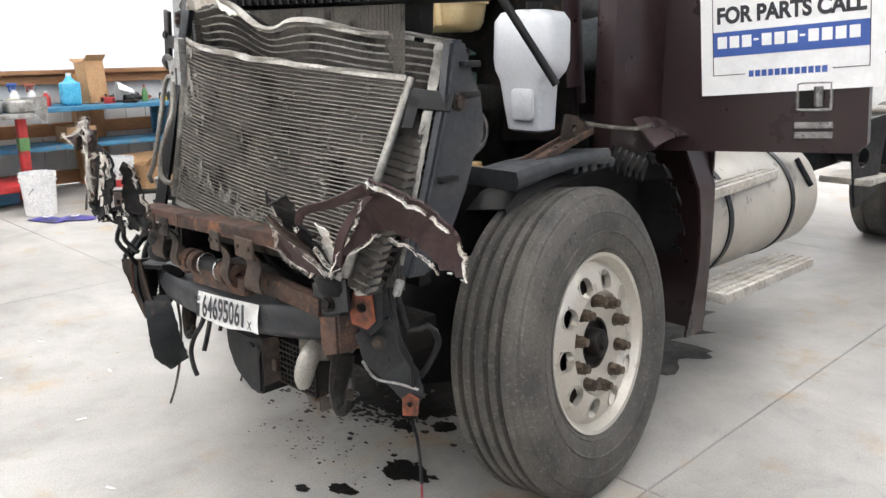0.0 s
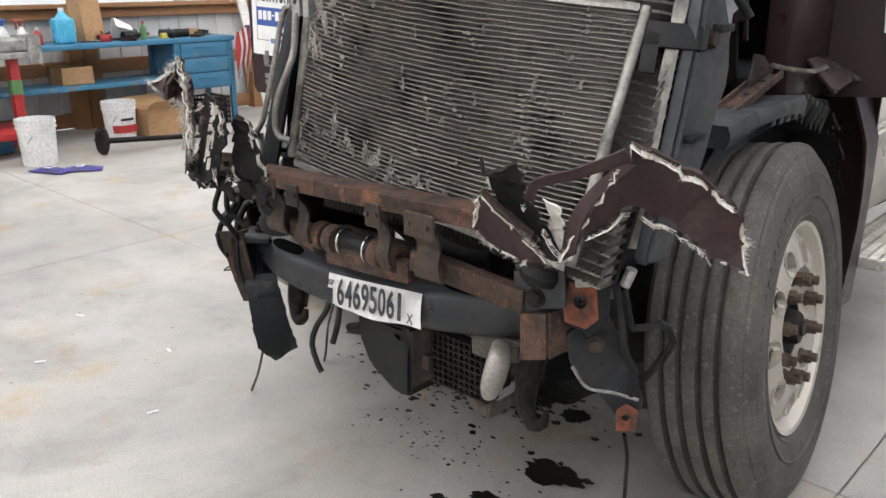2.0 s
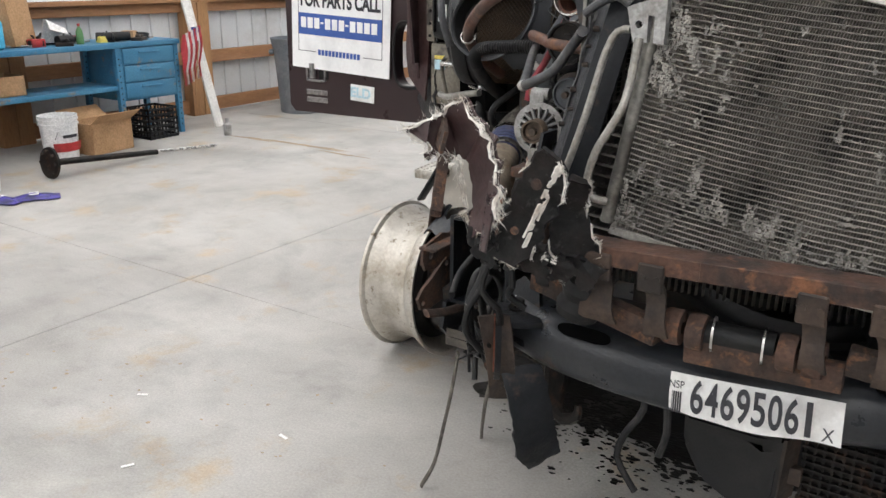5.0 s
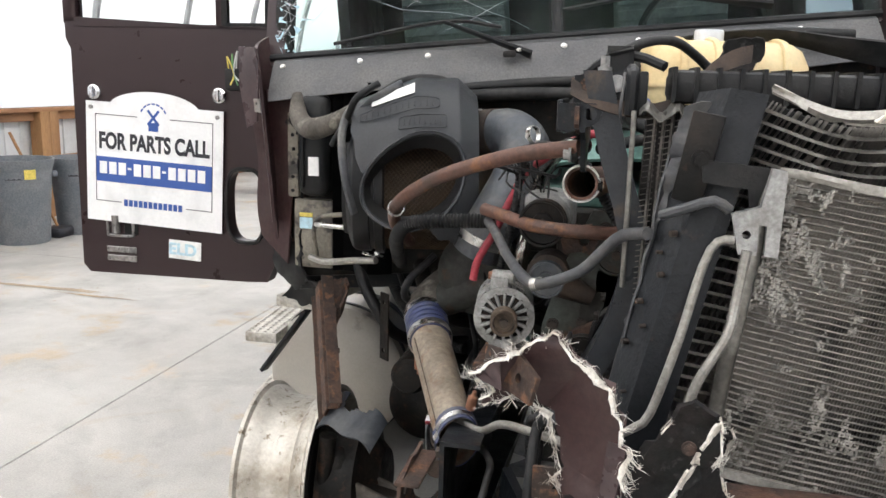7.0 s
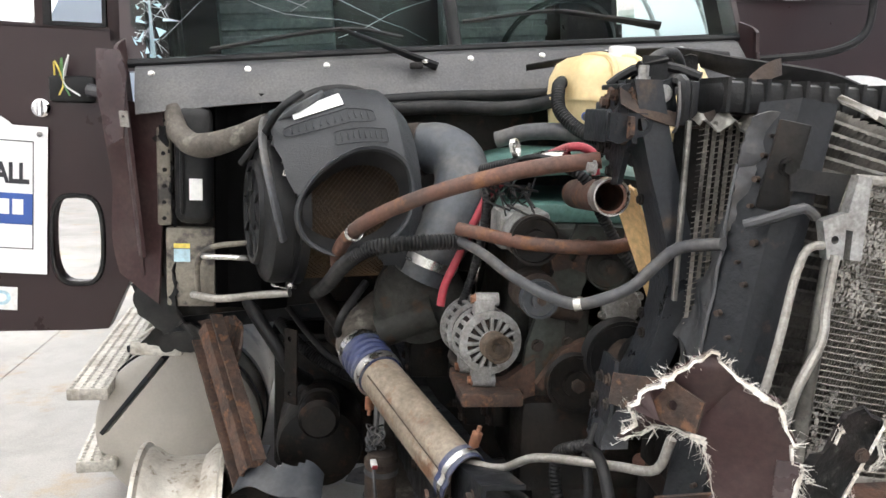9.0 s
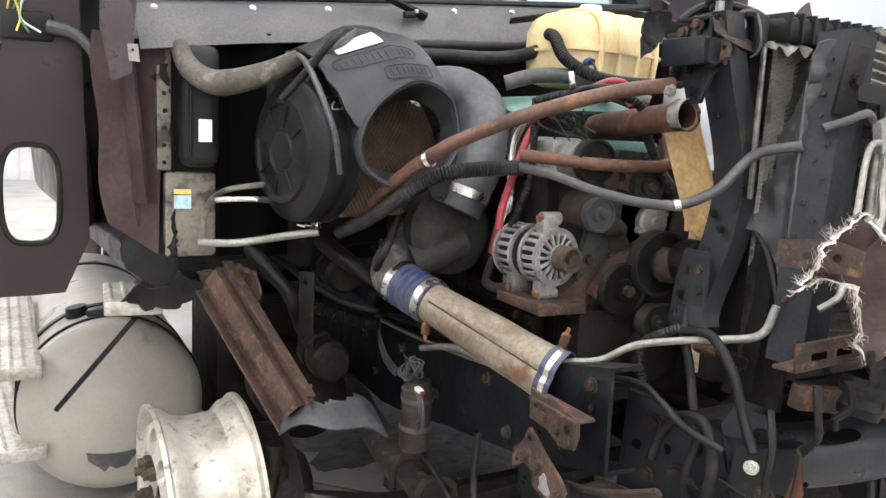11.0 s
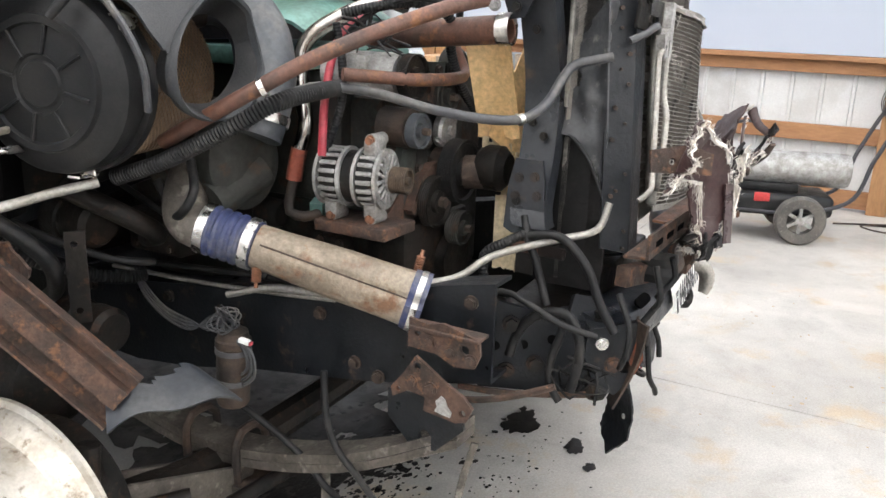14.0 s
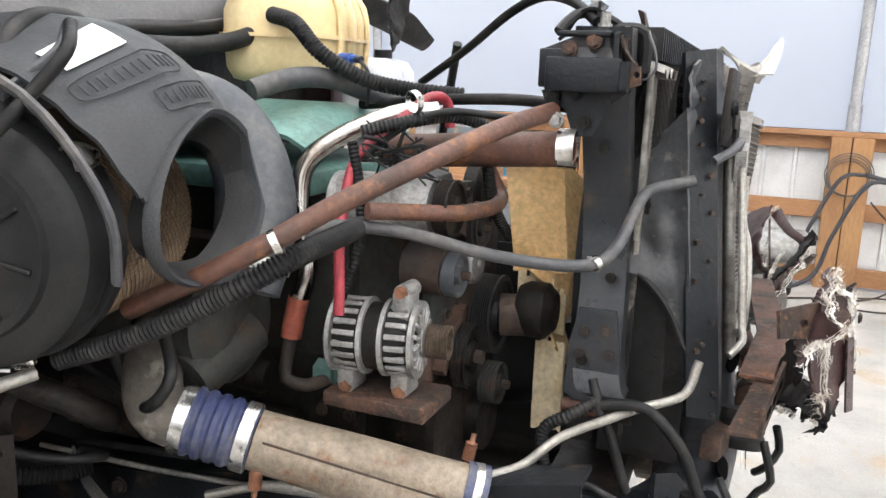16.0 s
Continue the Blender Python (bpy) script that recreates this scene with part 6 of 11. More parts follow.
bm = B()
panel(bm, shroud, 36, 44, 0.005, lambda u, w: (u - 0.28) ** 2 / 0.006 + (w - 0.62) ** 2 / 0.006 > 1)
sh_ = part("fan_shroud", bm, "shroudp", truck, "broken grey plastic fan shroud")
bm = B()
tube(bm, [q + V((-0.004, 0, 0.002)) for q in ARCH[::6]], 0.005, 8, 0.01)
part("shroud_lip", bm, "plastic", sh_, "black rolled edge of the cut-out")
for u0, w0, r0 in ((0.62, 0.42, 0.016), (0.4, 0.28, 0.01), (0.75, 0.7, 0.012), (0.55, 0.8, 0.009), (0.2, 0.4, 0.008)):
    bm = B()
    panel(bm, lambda u, v: shroud(u0 + (u - 0.5) * r0 * 6, w0 + (v - 0.5) * r0 * 3) + V((-0.0065, 0, 0)), 8, 6, 0.001, lambda u, v: (u - 0.5) ** 2 + (v - 0.5) ** 2 + 0.12 * noise.noise(V((u * 5, v * 5, w0 * 9))) < 0.2)
    part("chipped_patch", bm, "greyhose", sh_, "scuffed paler patch" if u0 == 0.62 else "")
bm = B()
lathe(bm, [(0.40, -0.06), (0.415, -0.06), (0.425, 0.02), (0.41, 0.02)], pose(0.52, -0.56, 1.13, 90, 0, 3), 60, True)
part("shroud_ring", bm, "plastic", truck, "black fan shroud ring")
# fan: the blades that are left
FC = V((0.08, -0.465, 1.06))
fan = part("fan_hub", lathe(B(), [(0.0, -0.03), (0.05, -0.03), (0.06, -0.01), (0.06, 0.03), (0.04, 0.05), (0.0, 0.05)], pose(FC.x, FC.y + 0.02, FC.z, 90, 0, 3), 30), "grime", truck, "greasy fan clutch and hub")
for name, z0, z1, y0, y1, material, label, gap in (("fan_blade", 1.135, 1.43, -0.385, -0.505, "fan", "amber plastic fan blade standing upright", 0), ("blade_root", 0.955, 1.16, -0.395, -0.505, "fanbroken", "torn pale fan blade root", 1), ("fan_blade", 0.775, 0.98, -0.445, -0.512, "fanbroken", "pale broken fan blade", 0)):
    bm = B()
    panel(bm, lambda u, v: V((0.010 + 0.42 * (1.40 - max(z0 + (z1 - z0) * v, 1.16)) + 0.022 * math.sin(u * 2.6) + (0.008 if gap else 0), y0 + (y1 - y0) * u, z0 + (z1 - z0) * v + (0.01 * noise.noise(V((u * 7, 1, z0))) if v > 0.9 or v < 0.1 else 0))), 14, 20, 0.005,
          lambda u, v: not gap or (v > 0.30 * abs(u - 0.55) + 0.10 + 0.10 * noise.noise(V((u * 9, v * 4, 5))) and v < 0.90 - 0.25 * u + 0.12 * noise.noise(V((u * 8, 3, 1)))))
    part(name, bm, material, fan, label)
for ang in (48, 8, -32):
    a = radians(ang)
    bm = B()
    panel(bm, lambda u, v: FC + V((math.cos(a), 0, math.sin(a))) * (0.06 + 0.30 * u) + V((-math.sin(a), 0, math.cos(a))) * (v - 0.5) * 0.12 + V((0, (v - 0.5) * 0.06, 0)), 10, 8, 0.005)
    part("fan_blade", bm, "fan", fan)

# ---- engine ----
bm = B()
box(bm, (-0.10, -0.22, 0.62), (0.42, 0.75, 1.24), bevel=0.03)
engine = part("engine_block", bm, "casting", truck, "greasy dark diesel engine block")
part("cylinder_head", box(B(), (-0.14, -0.12, 0.95), (0.42, 0.72, 1.30), bevel=0.02), "casting", engine)
part("front_plate", box(B(), (-0.08, -0.27, 0.70), (0.36, -0.2, 1.28), bevel=0.02), "casting", engine)
bm = B()
box(bm, (-0.02, -0.1, 0.42), (0.34, 0.65, 0.64), bevel=0.04)
part("oil_pan", bm, "grime", engine, "black oil pan")
bm = B()
panel(bm, lambda u, v: V((-0.20 + 0.48 * u, -0.05 + 0.76 * v, 1.33 + 0.135 * math.sin(math.pi * min(1, 0.12 + 0.76 * u)) ** 0.45 * (0.5 + 0.5 * min(1, v * 9 + 0.35)) + 0.01)), 20, 20, 0.01)
box(bm, (-0.205, -0.06, 1.30), (0.285, 0.7, 1.35), bevel=0.012)
part("valve_cover", bm, "teal", engine, "teal painted valve cover")
bm = B()
for k in range(8):
    rod(bm, (0.06 + 0.1 * math.cos(k * 0.785), -0.28, 1.16 + 0.1 * math.sin(k * 0.785)), (0.06 + 0.1 * math.cos(k * 0.785), -0.262, 1.16 + 0.1 * math.sin(k * 0.785)), 0.01, 8)
lathe(bm, [(0, 0.02), (0.085, 0.02), (0.095, 0.01), (0.095, -0.01)], pose(0.06, -0.275, 1.16, 90, 0, 0), 30)
lathe(bm, [(0, 0.03), (0.05, 0.03), (0.06, 0.02), (0.06, -0.01)], pose(0.14, -0.28, 1.30, 90, 0, 0), 30)
box(bm, (-0.06, -0.3, 1.05), (0.0, -0.26, 1.14), bevel=0.01), box(bm, (0.02, -0.31, 0.86), (0.22, -0.26, 0.97), bevel=0.015)
part("timing_cover", bm, "casting", engine, "grey-green timing cover castings")


def pulley(name, c, r, w, material, axis=(0, -1, 0), grooves=6, label="", hub="grime"):
    mx = along(c, V(c) + V(axis))
    prof = [(r * 0.3, -w / 2), (r * 0.96, -w / 2), (r, -w / 2 + 0.002)]
    for k in range(grooves):
        z0 = -w / 2 + 0.004 + (w - 0.008) * k / grooves
        prof += [(r, z0), (r * 0.955, z0 + (w - 0.008) / grooves * 0.5)]
    prof += [(r, w / 2 - 0.004), (r, w / 2), (r * 0.9, w / 2), (r * 0.86, w / 2 - 0.008), (r * 0.45, w / 2 - 0.01), (r * 0.42, w / 2 + 0.002), (0, w / 2 + 0.002)]
    ob = part(name, lathe(B(), prof, mx, 36), material, engine if name != "alternator_pulley" else None or engine, label, 30)
    bm2 = B()
    rod(bm2, mx @ V((0, 0, w / 2)), mx @ V((0, 0, w / 2 + 0.018)), r * 0.22, 6)
    part("pulley_bolt", bm2, "brown", ob)
    return ob


pulley("compressor_clutch", (-0.15, -0.335, 1.30), 0.055, 0.03, "grime", label="black compressor clutch plate")
bm = B()
rod(bm, (-0.15, -0.31, 1.30), (-0.15, -0.10, 1.30), 0.054, 24), box(bm, (-0.21, -0.24, 1.26), (-0.09, -0.12, 1.35), bevel=0.012)
part("compressor", bm, "castalu", engine, "dull cast aluminium air-conditioning compressor")
pulley("tensioner_pulley", (-0.135, -0.345, 1.17), 0.043, 0.028, "greyp", grooves=0, label="grey belt tensioner pulley")
bm = B()
tube(bm, [(-0.135, -0.31, 1.175), (-0.09, -0.31, 1.15), (-0.03, -0.305, 1.125)], [0.042, 0.03, 0.02], 12, 0.01)
rod(bm, (-0.135, -0.33, 1.175), (-0.135, -0.25, 1.175), 0.05, 20)
part("tensioner", bm, "brown", engine, "cast belt tensioner arm")
pulley("fan_pulley", (0.055, -0.36, 1.045), 0.085, 0.045, "rubber", grooves=8, label="ribbed black fan pulley")
bm = B()
rod(bm, (0.055, -0.38, 1.045), (0.08, -0.47, 1.05), 0.045, 20), rod(bm, (0.055, -0.34, 1.045), (0.06, -0.24, 1.045), 0.06, 20)
part("fan_shaft", bm, "brown", engine, "dirty brown fan drive shaft")
pulley("crank_pulley", (-0.041, -0.345, 0.977), 0.068, 0.03, "grime", grooves=4, label="greasy crank pulley")
pulley("idler_pulley", (0.04, -0.375, 0.895), 0.047, 0.04, "casting", grooves=5, label="grey ribbed idler pulley")
pulley("water_pump_pulley", (0.02, -0.335, 1.24), 0.05, 0.025, "casting", grooves=2, label="grey pump pulley")
bm = B()
box(bm, (-0.16, -0.33, 0.70), (0.2, -0.2, 0.93), bevel=0.03), rod(bm, (0.06, -0.36, 0.8), (0.06, -0.2, 0.8), 0.07, 20)
part("front_casting", bm, "grime", engine, "greasy lower front castings")
bm = B()
plate(bm, [(-0.16, 0.90), (-0.145, 1.05), (-0.10, 1.20), (-0.04, 1.33), (0.145, 1.32), (0.19, 1.20), (0.18, 1.05), (0.16, 0.90)], 0.02, xz(-0.275))
tc_ = part("timing_case", bm, "case", engine, "oily grey-green timing case")
bolts("bolt", ((-0.12, -0.296, 1.05), (-0.11, -0.296, 1.13), (-0.01, -0.296, 1.29), (0.04, -0.296, 1.305), (0.11, -0.296, 1.30), (0.15, -0.296, 1.22), (0.15, -0.296, 1.10), (0.14, -0.296, 1.0), (0.0, -0.296, 1.07), (0.05, -0.296, 1.05), (-0.05, -0.296, 1.06)), (0, -1, 0), "brown", tc_, 0.011, 0.01)
bm = B()
plate(bm, [(-0.115, 1.285), (-0.041, 1.30), (-0.015, 1.27), (-0.004, 1.232), (-0.02, 1.222), (-0.06, 1.236), (-0.10, 1.228)], 0.02, xz(-0.305), ((-0.055, 1.262, 0.012),))
bk_ = part("compressor_bracket", bm, "rust", engine, "rusty brown compressor bracket")
bolts("bolt", ((-0.015, -0.326, 1.243), (-0.03, -0.326, 1.285)), (0, -1, 0), "rust", bk_, 0.011, 0.01)
bm = B()
lathe(bm, [(0.0, 0.03), (0.012, 0.03), (0.014, 0.022), (0.04, 0.02), (0.046, 0.012), (0.046, -0.02)], pose(0.068, -0.30, 1.146, 90, 0, 0), 30)
pc_ = part("pump_cover", bm, "castalu", engine, "round dull grey pump cover")
bolts("bolt", [(0.068 + 0.047 * math.cos(a), -0.305, 1.146 + 0.047 * math.sin(a)) for a in (0.5, 1.9, 3.6, 5.2)], (0, -1, 0), "castalu", pc_, 0.008, 0.012)
bm = B()
plate(bm, [(-0.02, 1.07), (0.02, 1.075), (0.10, 1.03), (0.095, 1.01), (0.03, 1.03), (-0.05, 1.02), (-0.11, 0.95), (-0.125, 0.965), (-0.07, 1.045)], 0.025, xz(-0.30))
part("rusty_bracket", bm, "rust", engine, "rusty brown engine bracket")
bm = B()
plate(bm, [(-0.256, 0.953), (-0.19, 0.97), (-0.124, 1.017), (-0.12, 0.927), (-0.223, 0.915)], 0.03, xz(-0.27))
part("rusty_bracket", bm, "rust", engine, "rusty alternator mounting bracket")
bm = B()
tube(bm, [(0.05, -0.53, 0.872), (0.05, -0.60, 0.870), (0.05, -0.675, 0.867)], 0.016, 14, 0.02, hollow=True)
part("rusty_stub", bm, "rustpipe", truck, "short rusty pipe stub")
# alternator
alt = part("alternator", lathe(B(), [(0.0, -0.085), (0.045, -0.085), (0.07, -0.075), (0.078, -0.055), (0.078, -0.03), (0.073, -0.028), (0.073, 0.022), (0.078, 0.024), (0.078, 0.045), (0.07, 0.068), (0.045, 0.078), (0.0, 0.078)], along((-0.245, -0.245, 1.062), (-0.222, -0.4, 1.064)) @ Matrix.Diagonal((0.87, 0.87, 1, 1)), 40), "grime", truck, "dusty cast aluminium alternator with cooling slots")
amx = along((-0.245, -0.245, 1.062), (-0.222, -0.4, 1.064)) @ Matrix.Diagonal((0.87, 0.87, 1, 1))
bm = B()
for z0, z1 in ((-0.082, -0.022), (0.018, 0.074)):
    for k in range(20):
        q = amx @ Matrix.Rotation(2 * math.pi * k / 20, 4, "Z")
        box(bm, (0.066, -0.006, z0 + 0.008), (0.082, 0.006, z1 - 0.008), q, 0.002, 1)
    for zz in (z0, z1):
        lathe(bm, [(0.064, zz - 0.005), (0.084, zz - 0.004), (0.084, zz + 0.004), (0.064, zz + 0.005)], amx, 40, True)
for k in range(16):
    q = amx @ Matrix.Rotation(2 * math.pi * k / 16, 4, "Z")
    box(bm, (0.03, -0.0045, 0.07), (0.07, 0.0045, 0.084), q, 0.002, 1)
lathe(bm, [(0.03, 0.07), (0.036, 0.088), (0.028, 0.092), (0.0, 0.092)], amx, 24)
part("slotted_housing", bm, "castalu", alt, "slotted cast aluminium housing")["kind"] = "stuff"
for x, z in ((-0.055, 0.10), (-0.055, -0.098), (0.085, -0.1)):
    bm = B()
    c = V((-0.252 - x * 0.10, -0.255 + x * 0.75, 1.062 + z * 0.95))
    rod(bm, c + V((0.03, 0, 0)), c + V((-0.022, 0, 0)), 0.016, 14)
    box(bm, (-0.025, -0.018, -0.05 if z > 0 else 0.0), (0.02, 0.018, 0.0 if z > 0 else 0.05), Matrix.Translation(c), 0.004)
    ear = part("mounting_ear", bm, "castalu", alt)
    bm = B()
    bolt(bm, c + V((-0.022, 0, 0)), (-1, 0, 0), 0.010, 0.010)
    part("bolt", bm, "copper", alt)
prof = [(0.015, 0.09)]
for k in range(9):
    prof += [(0.037, 0.093 + k * 0.0045), (0.033, 0.0953 + k * 0.0045)]
prof += [(0.037, 0.134), (0.03, 0.134), (0.027, 0.122), (0.012, 0.12), (0.012, 0.137), (0, 0.137)]
part("alternator_pulley", lathe(B(), prof, amx, 30), "lug", alt, "rusty ribbed alternator pulley", 30)
bm = B()
box(bm, (-0.30, -0.36, 0.925), (-0.16, -0.15, 0.955), bevel=0.006)
part("alternator_bracket", bm, "rust", truck, "rusty alternator bracket")
bm = B()
for z, r in ((0.0, 0.018), (0.03, 0.016), (0.055, 0.013)):
    rod(bm, (-0.23 + z * 0.4, -0.14 - z * 0.2, 0.965 - z * 0.1), (-0.23 + z * 0.4, -0.10 - z * 0.2, 0.965 - z * 0.1), r + 0.006, 6)
part("hydraulic_fitting", bm, "teal", engine, "teal painted fitting")
# air intake: cleaner canister, ribbed end cap, shield
A0, AX = V((-0.80, 0.145, 1.288)), V((0.968, 0.25, 0.0)).normalized()
AS = V((0, 0, 1)).cross(AX).normalized()          # towards the back
acm = Matrix((AS, V((0, 0, 1)), AX)).transposed().to_4x4()
acm.translation = A0
clean = part("air_cleaner", lathe(B(), [(0.0, 0.06), (0.178, 0.06), (0.178, 0.37), (0.12, 0.43), (0.0, 0.43)], acm, 60), "mesh", truck, "round air cleaner with a torn plastic shield")
bm = B()
for sgn in (1, -1):
    for k in range(72):
        row = []
        for i in range(25):
            a = 2 * math.pi * k / 72 + sgn * i * 0.085
            row.append([bm.verts.new(acm @ V((r * math.cos(a + d), r * math.sin(a + d), 0.06 + 0.31 * i / 24))) for r, d in ((0.1795, -0.006), (0.1815, 0.0), (0.1795, 0.006))])
        for q, s in zip(row, row[1:]):
            for j in range(2):
                bm.faces.new((q[j], q[j + 1], s[j + 1], s[j]))
part("wire_net", bm, "net", clean, "brass wire net round the filter", 0)["kind"] = "stuff"
bm = B()
lathe(bm, [(0.0, 0.0), (0.045, 0.0), (0.05, 0.006), (0.058, 0.006), (0.062, 0.0), (0.118, 0.004), (0.122, -0.004), (0.136, -0.004), (0.14, 0.008), (0.168, 0.018), (0.178, 0.022), (0.186, 0.03), (0.19, 0.045), (0.19, 0.075), (0.183, 0.078), (0.183, 0.09), (0.196, 0.092), (0.196, 0.115), (0.18, 0.12)], acm, 72)
cap = part("end_cap", bm, "plastic", clean, "black ribbed plastic end cap", 30)
bm = B()
for k in range(8):
    q = acm @ Matrix.Rotation(2 * math.pi * (k + 0.3) / 8, 4, "Z")
    box(bm, (0.06, -0.0035, -0.005), (0.12, 0.0035, 0.006), q, 0.0015, 1)
part("cap_rib", bm, "plastic", cap)["kind"] = "stuff"
for a in (20, 140, 262):
    q = acm @ Matrix.Rotation(radians(a), 4, "Z")
    bm = B()
    tube(bm, [q @ V(p) for p in ((0.196, -0.018, 0.05), (0.204, -0.02, 0.08), (0.206, 0.0, 0.11), (0.204, 0.02, 0.08), (0.196, 0.018, 0.05), (0.202, 0.0, 0.06))], 0.003, 6, 0.01)
    box(bm, (0.19, -0.02, 0.085), (0.205, 0.02, 0.1), q, 0.003, 1)
    part("cap_clip", bm, "steel", cap, "bright wire clip")
SC = A0 + AX * 0.26 + V((0, 0, 0.02))


def shield_pt(s, ang, r=0.292):
    """On the shield: s metres along, ang degrees from the top towards the front."""
    a = radians(ang)
    rr = r - 0.022 + 0.42 * min(s, 0.115) - 0.9 * max(0, s - 0.235)
    return A0 + AX * (0.09 + s) + V((0, 0, 0.015)) + (V((0, 0, 1)) * math.cos(a) - AS * math.sin(a)) * rr


MS, MA, MW, MH, MT = 0.112, 82, 0.138, 23.0, 45


def shield_s(u, v):
    """How far along: the near edge sweeps forward in the middle."""
    s0 = -0.10 + 0.39 * (0.26 - 0.672 * u * (1 - u) + 0.25 * max(0, u - 0.55)) + 0.006 * noise.noise(V((u * 14, 0, 2)))
    return s0 + (0.29 - s0) * v


def mouth_gap(s, ang):
    return abs((s - MS) / MW) ** 2.1 + abs((ang - MA - MT * (MS - s)) / MH) ** 2.1 < 1


bm = B()
panel(bm, lambda u, v: shield_pt(shield_s(u, v), -40 + 158 * u), 110, 70, 0.007,
      lambda u, v: not mouth_gap(shield_s(u, v), -40 + 158 * u) and u < 0.985 - 0.25 * (1 - v) ** 2 + 0.02 * noise.noise(V((v * 9, 3, 1))))
sh = part("shield", bm, "shield", clean, "torn dark grey plastic intake shield", 40)
bm = B()
rows = []
for k in range(65):
    a = 2 * math.pi * k / 64
    s, ang = MS + MW * 1.02 * math.copysign(abs(math.cos(a)) ** 0.95, math.cos(a)), MA + MH * 1.02 * math.copysign(abs(math.sin(a)) ** 0.95, math.sin(a))
    ang += MT * (MS - s)
    rows.append([bm.verts.new(shield_pt(MS + (s - MS) * g, MA + (ang - MA) * g, r)) for r, g in ((0.286, 1.02), (0.300, 1.03), (0.309, 0.99), (0.303, 0.95), (0.285, 0.94))])
for q, t in zip(rows, rows[1:]):
    for k in range(4):
        bm.faces.new((q[k], q[k + 1], t[k + 1], t[k]))
part("mouth_lip", bm, "shield", sh)
bm = B()
panel(bm, lambda u, v: shield_pt(MS + MW * (1 - 0.12 * v) * math.cos(2 * math.pi * u), MA + MH * (1 - 0.1 * v) * math.sin(2 * math.pi * u) - MT * MW * (1 - 0.12 * v) * math.cos(2 * math.pi * u), 0.292 - 0.05 * v), 48, 4, 0.004)
part("intake_throat", bm, "plastic", sh, "black inner throat")
bm = B()
panel(bm, lambda u, v: shield_pt(-0.01 + 0.12 * v, 19.5 + 11 * u, 0.2965), 10, 6, 0.0015)
part("paper_label", bm, "paper", sh, "blank white label")
for s0, s1, a0, a1, n in ((-0.04, 0.18, 34.5, 43.5, 12), (0.07, 0.20, 47, 54.5, 8)):
    bm = B()
    ms, ma, hs, ha = (s0 + s1) / 2, (a0 + a1) / 2, (s1 - s0) / 2, (a1 - a0) / 2
    p_ = 0.45 if n > 9 else 0.2
    loop = [(ms + hs * math.copysign(abs(math.cos(a)) ** p_, math.cos(a)), ma + ha * math.copysign(abs(math.sin(a)) ** p_, math.sin(a))) for a in (2 * math.pi * k / 48 for k in range(49))]
    for (s, a), (t, b) in zip(loop, loop[1:]):
        rod(bm, shield_pt(s, a, 0.297), shield_pt(t, b, 0.297), 0.0016, 6)
    for k in range(n):
        s = s0 + (s1 - s0) * (k + 1.1) / (n + 1.2)
        rod(bm, shield_pt(s, ma - ha * 0.5, 0.297), shield_pt(s, ma + ha * 0.5, 0.297), 0.0018, 6)
    part("embossed_badge", bm, "shield", sh, "raised moulded badge with plain bars")
bm = B()
tube(bm, [shield_pt(-0.02, -20, 0.285), shield_pt(-0.075, 20, 0.285), shield_pt(-0.09, 50, 0.288), shield_pt(-0.075, 80, 0.285), shield_pt(-0.05, 105, 0.27)], 0.013, 8, 0.03, flat=0.6)
part("edge_strap", bm, "greyhose", sh, "curled grey rubber strap")
# intake elbow and turbo duct to the engine
bm = B()
tube(bm, [(-0.45, 0.22, 1.42), (-0.40, 0.19, 1.455), (-0.345, 0.16, 1.468)], [0.085, 0.075, 0.072], 22, 0.02)
part("outlet_collar", bm, "brown", truck, "dirty grey-brown rubber collar")
bm = B()
tube(bm, [(-0.355, 0.165, 1.468), (-0.305, 0.135, 1.47), (-0.262, 0.09, 1.44), (-0.258, 0.04, 1.375), (-0.29, 0.0, 1.29), (-0.335, -0.02, 1.215), (-0.365, -0.02, 1.15)], [0.068, 0.070, 0.072, 0.074, 0.076, 0.074, 0.07], 24, 0.015)
part("intake_elbow", bm, "greyp", truck, "blue-grey rubber intake elbow")
for a, b, r in (((-0.40, 0.19, 1.452), (-0.345, 0.16, 1.468), 0.079), ((-0.345, -0.02, 1.195), (-0.37, -0.02, 1.13), 0.074)):
    bm = B()
    lathe(bm, [(r, -0.012), (r + 0.004, -0.012), (r + 0.004, 0.012), (r, 0.012)], along(a, b), 30, True)
    part("band_clamp", bm, "steel", truck, "bright band clamp")
bm = B()
lathe(bm, [(0.0, -0.07), (0.07, -0.07), (0.105, -0.05), (0.12, -0.02), (0.12, 0.03), (0.1, 0.05), (0.06, 0.06), (0, 0.06)], along((-0.36, 0.04, 1.085), (-0.36, -0.1, 1.095)), 36)
lathe(bm, [(0.0, -0.1), (0.085, -0.09), (0.085, 0.0)], along((-0.36, 0.17, 1.07), (-0.36, 0.0, 1.07)), 30)
rod(bm, (-0.32, 0.0, 1.06), (-0.46, 0.03, 1.0), 0.05, 18)
part("turbocharger", bm, "casting", truck, "dark cast turbocharger housing")
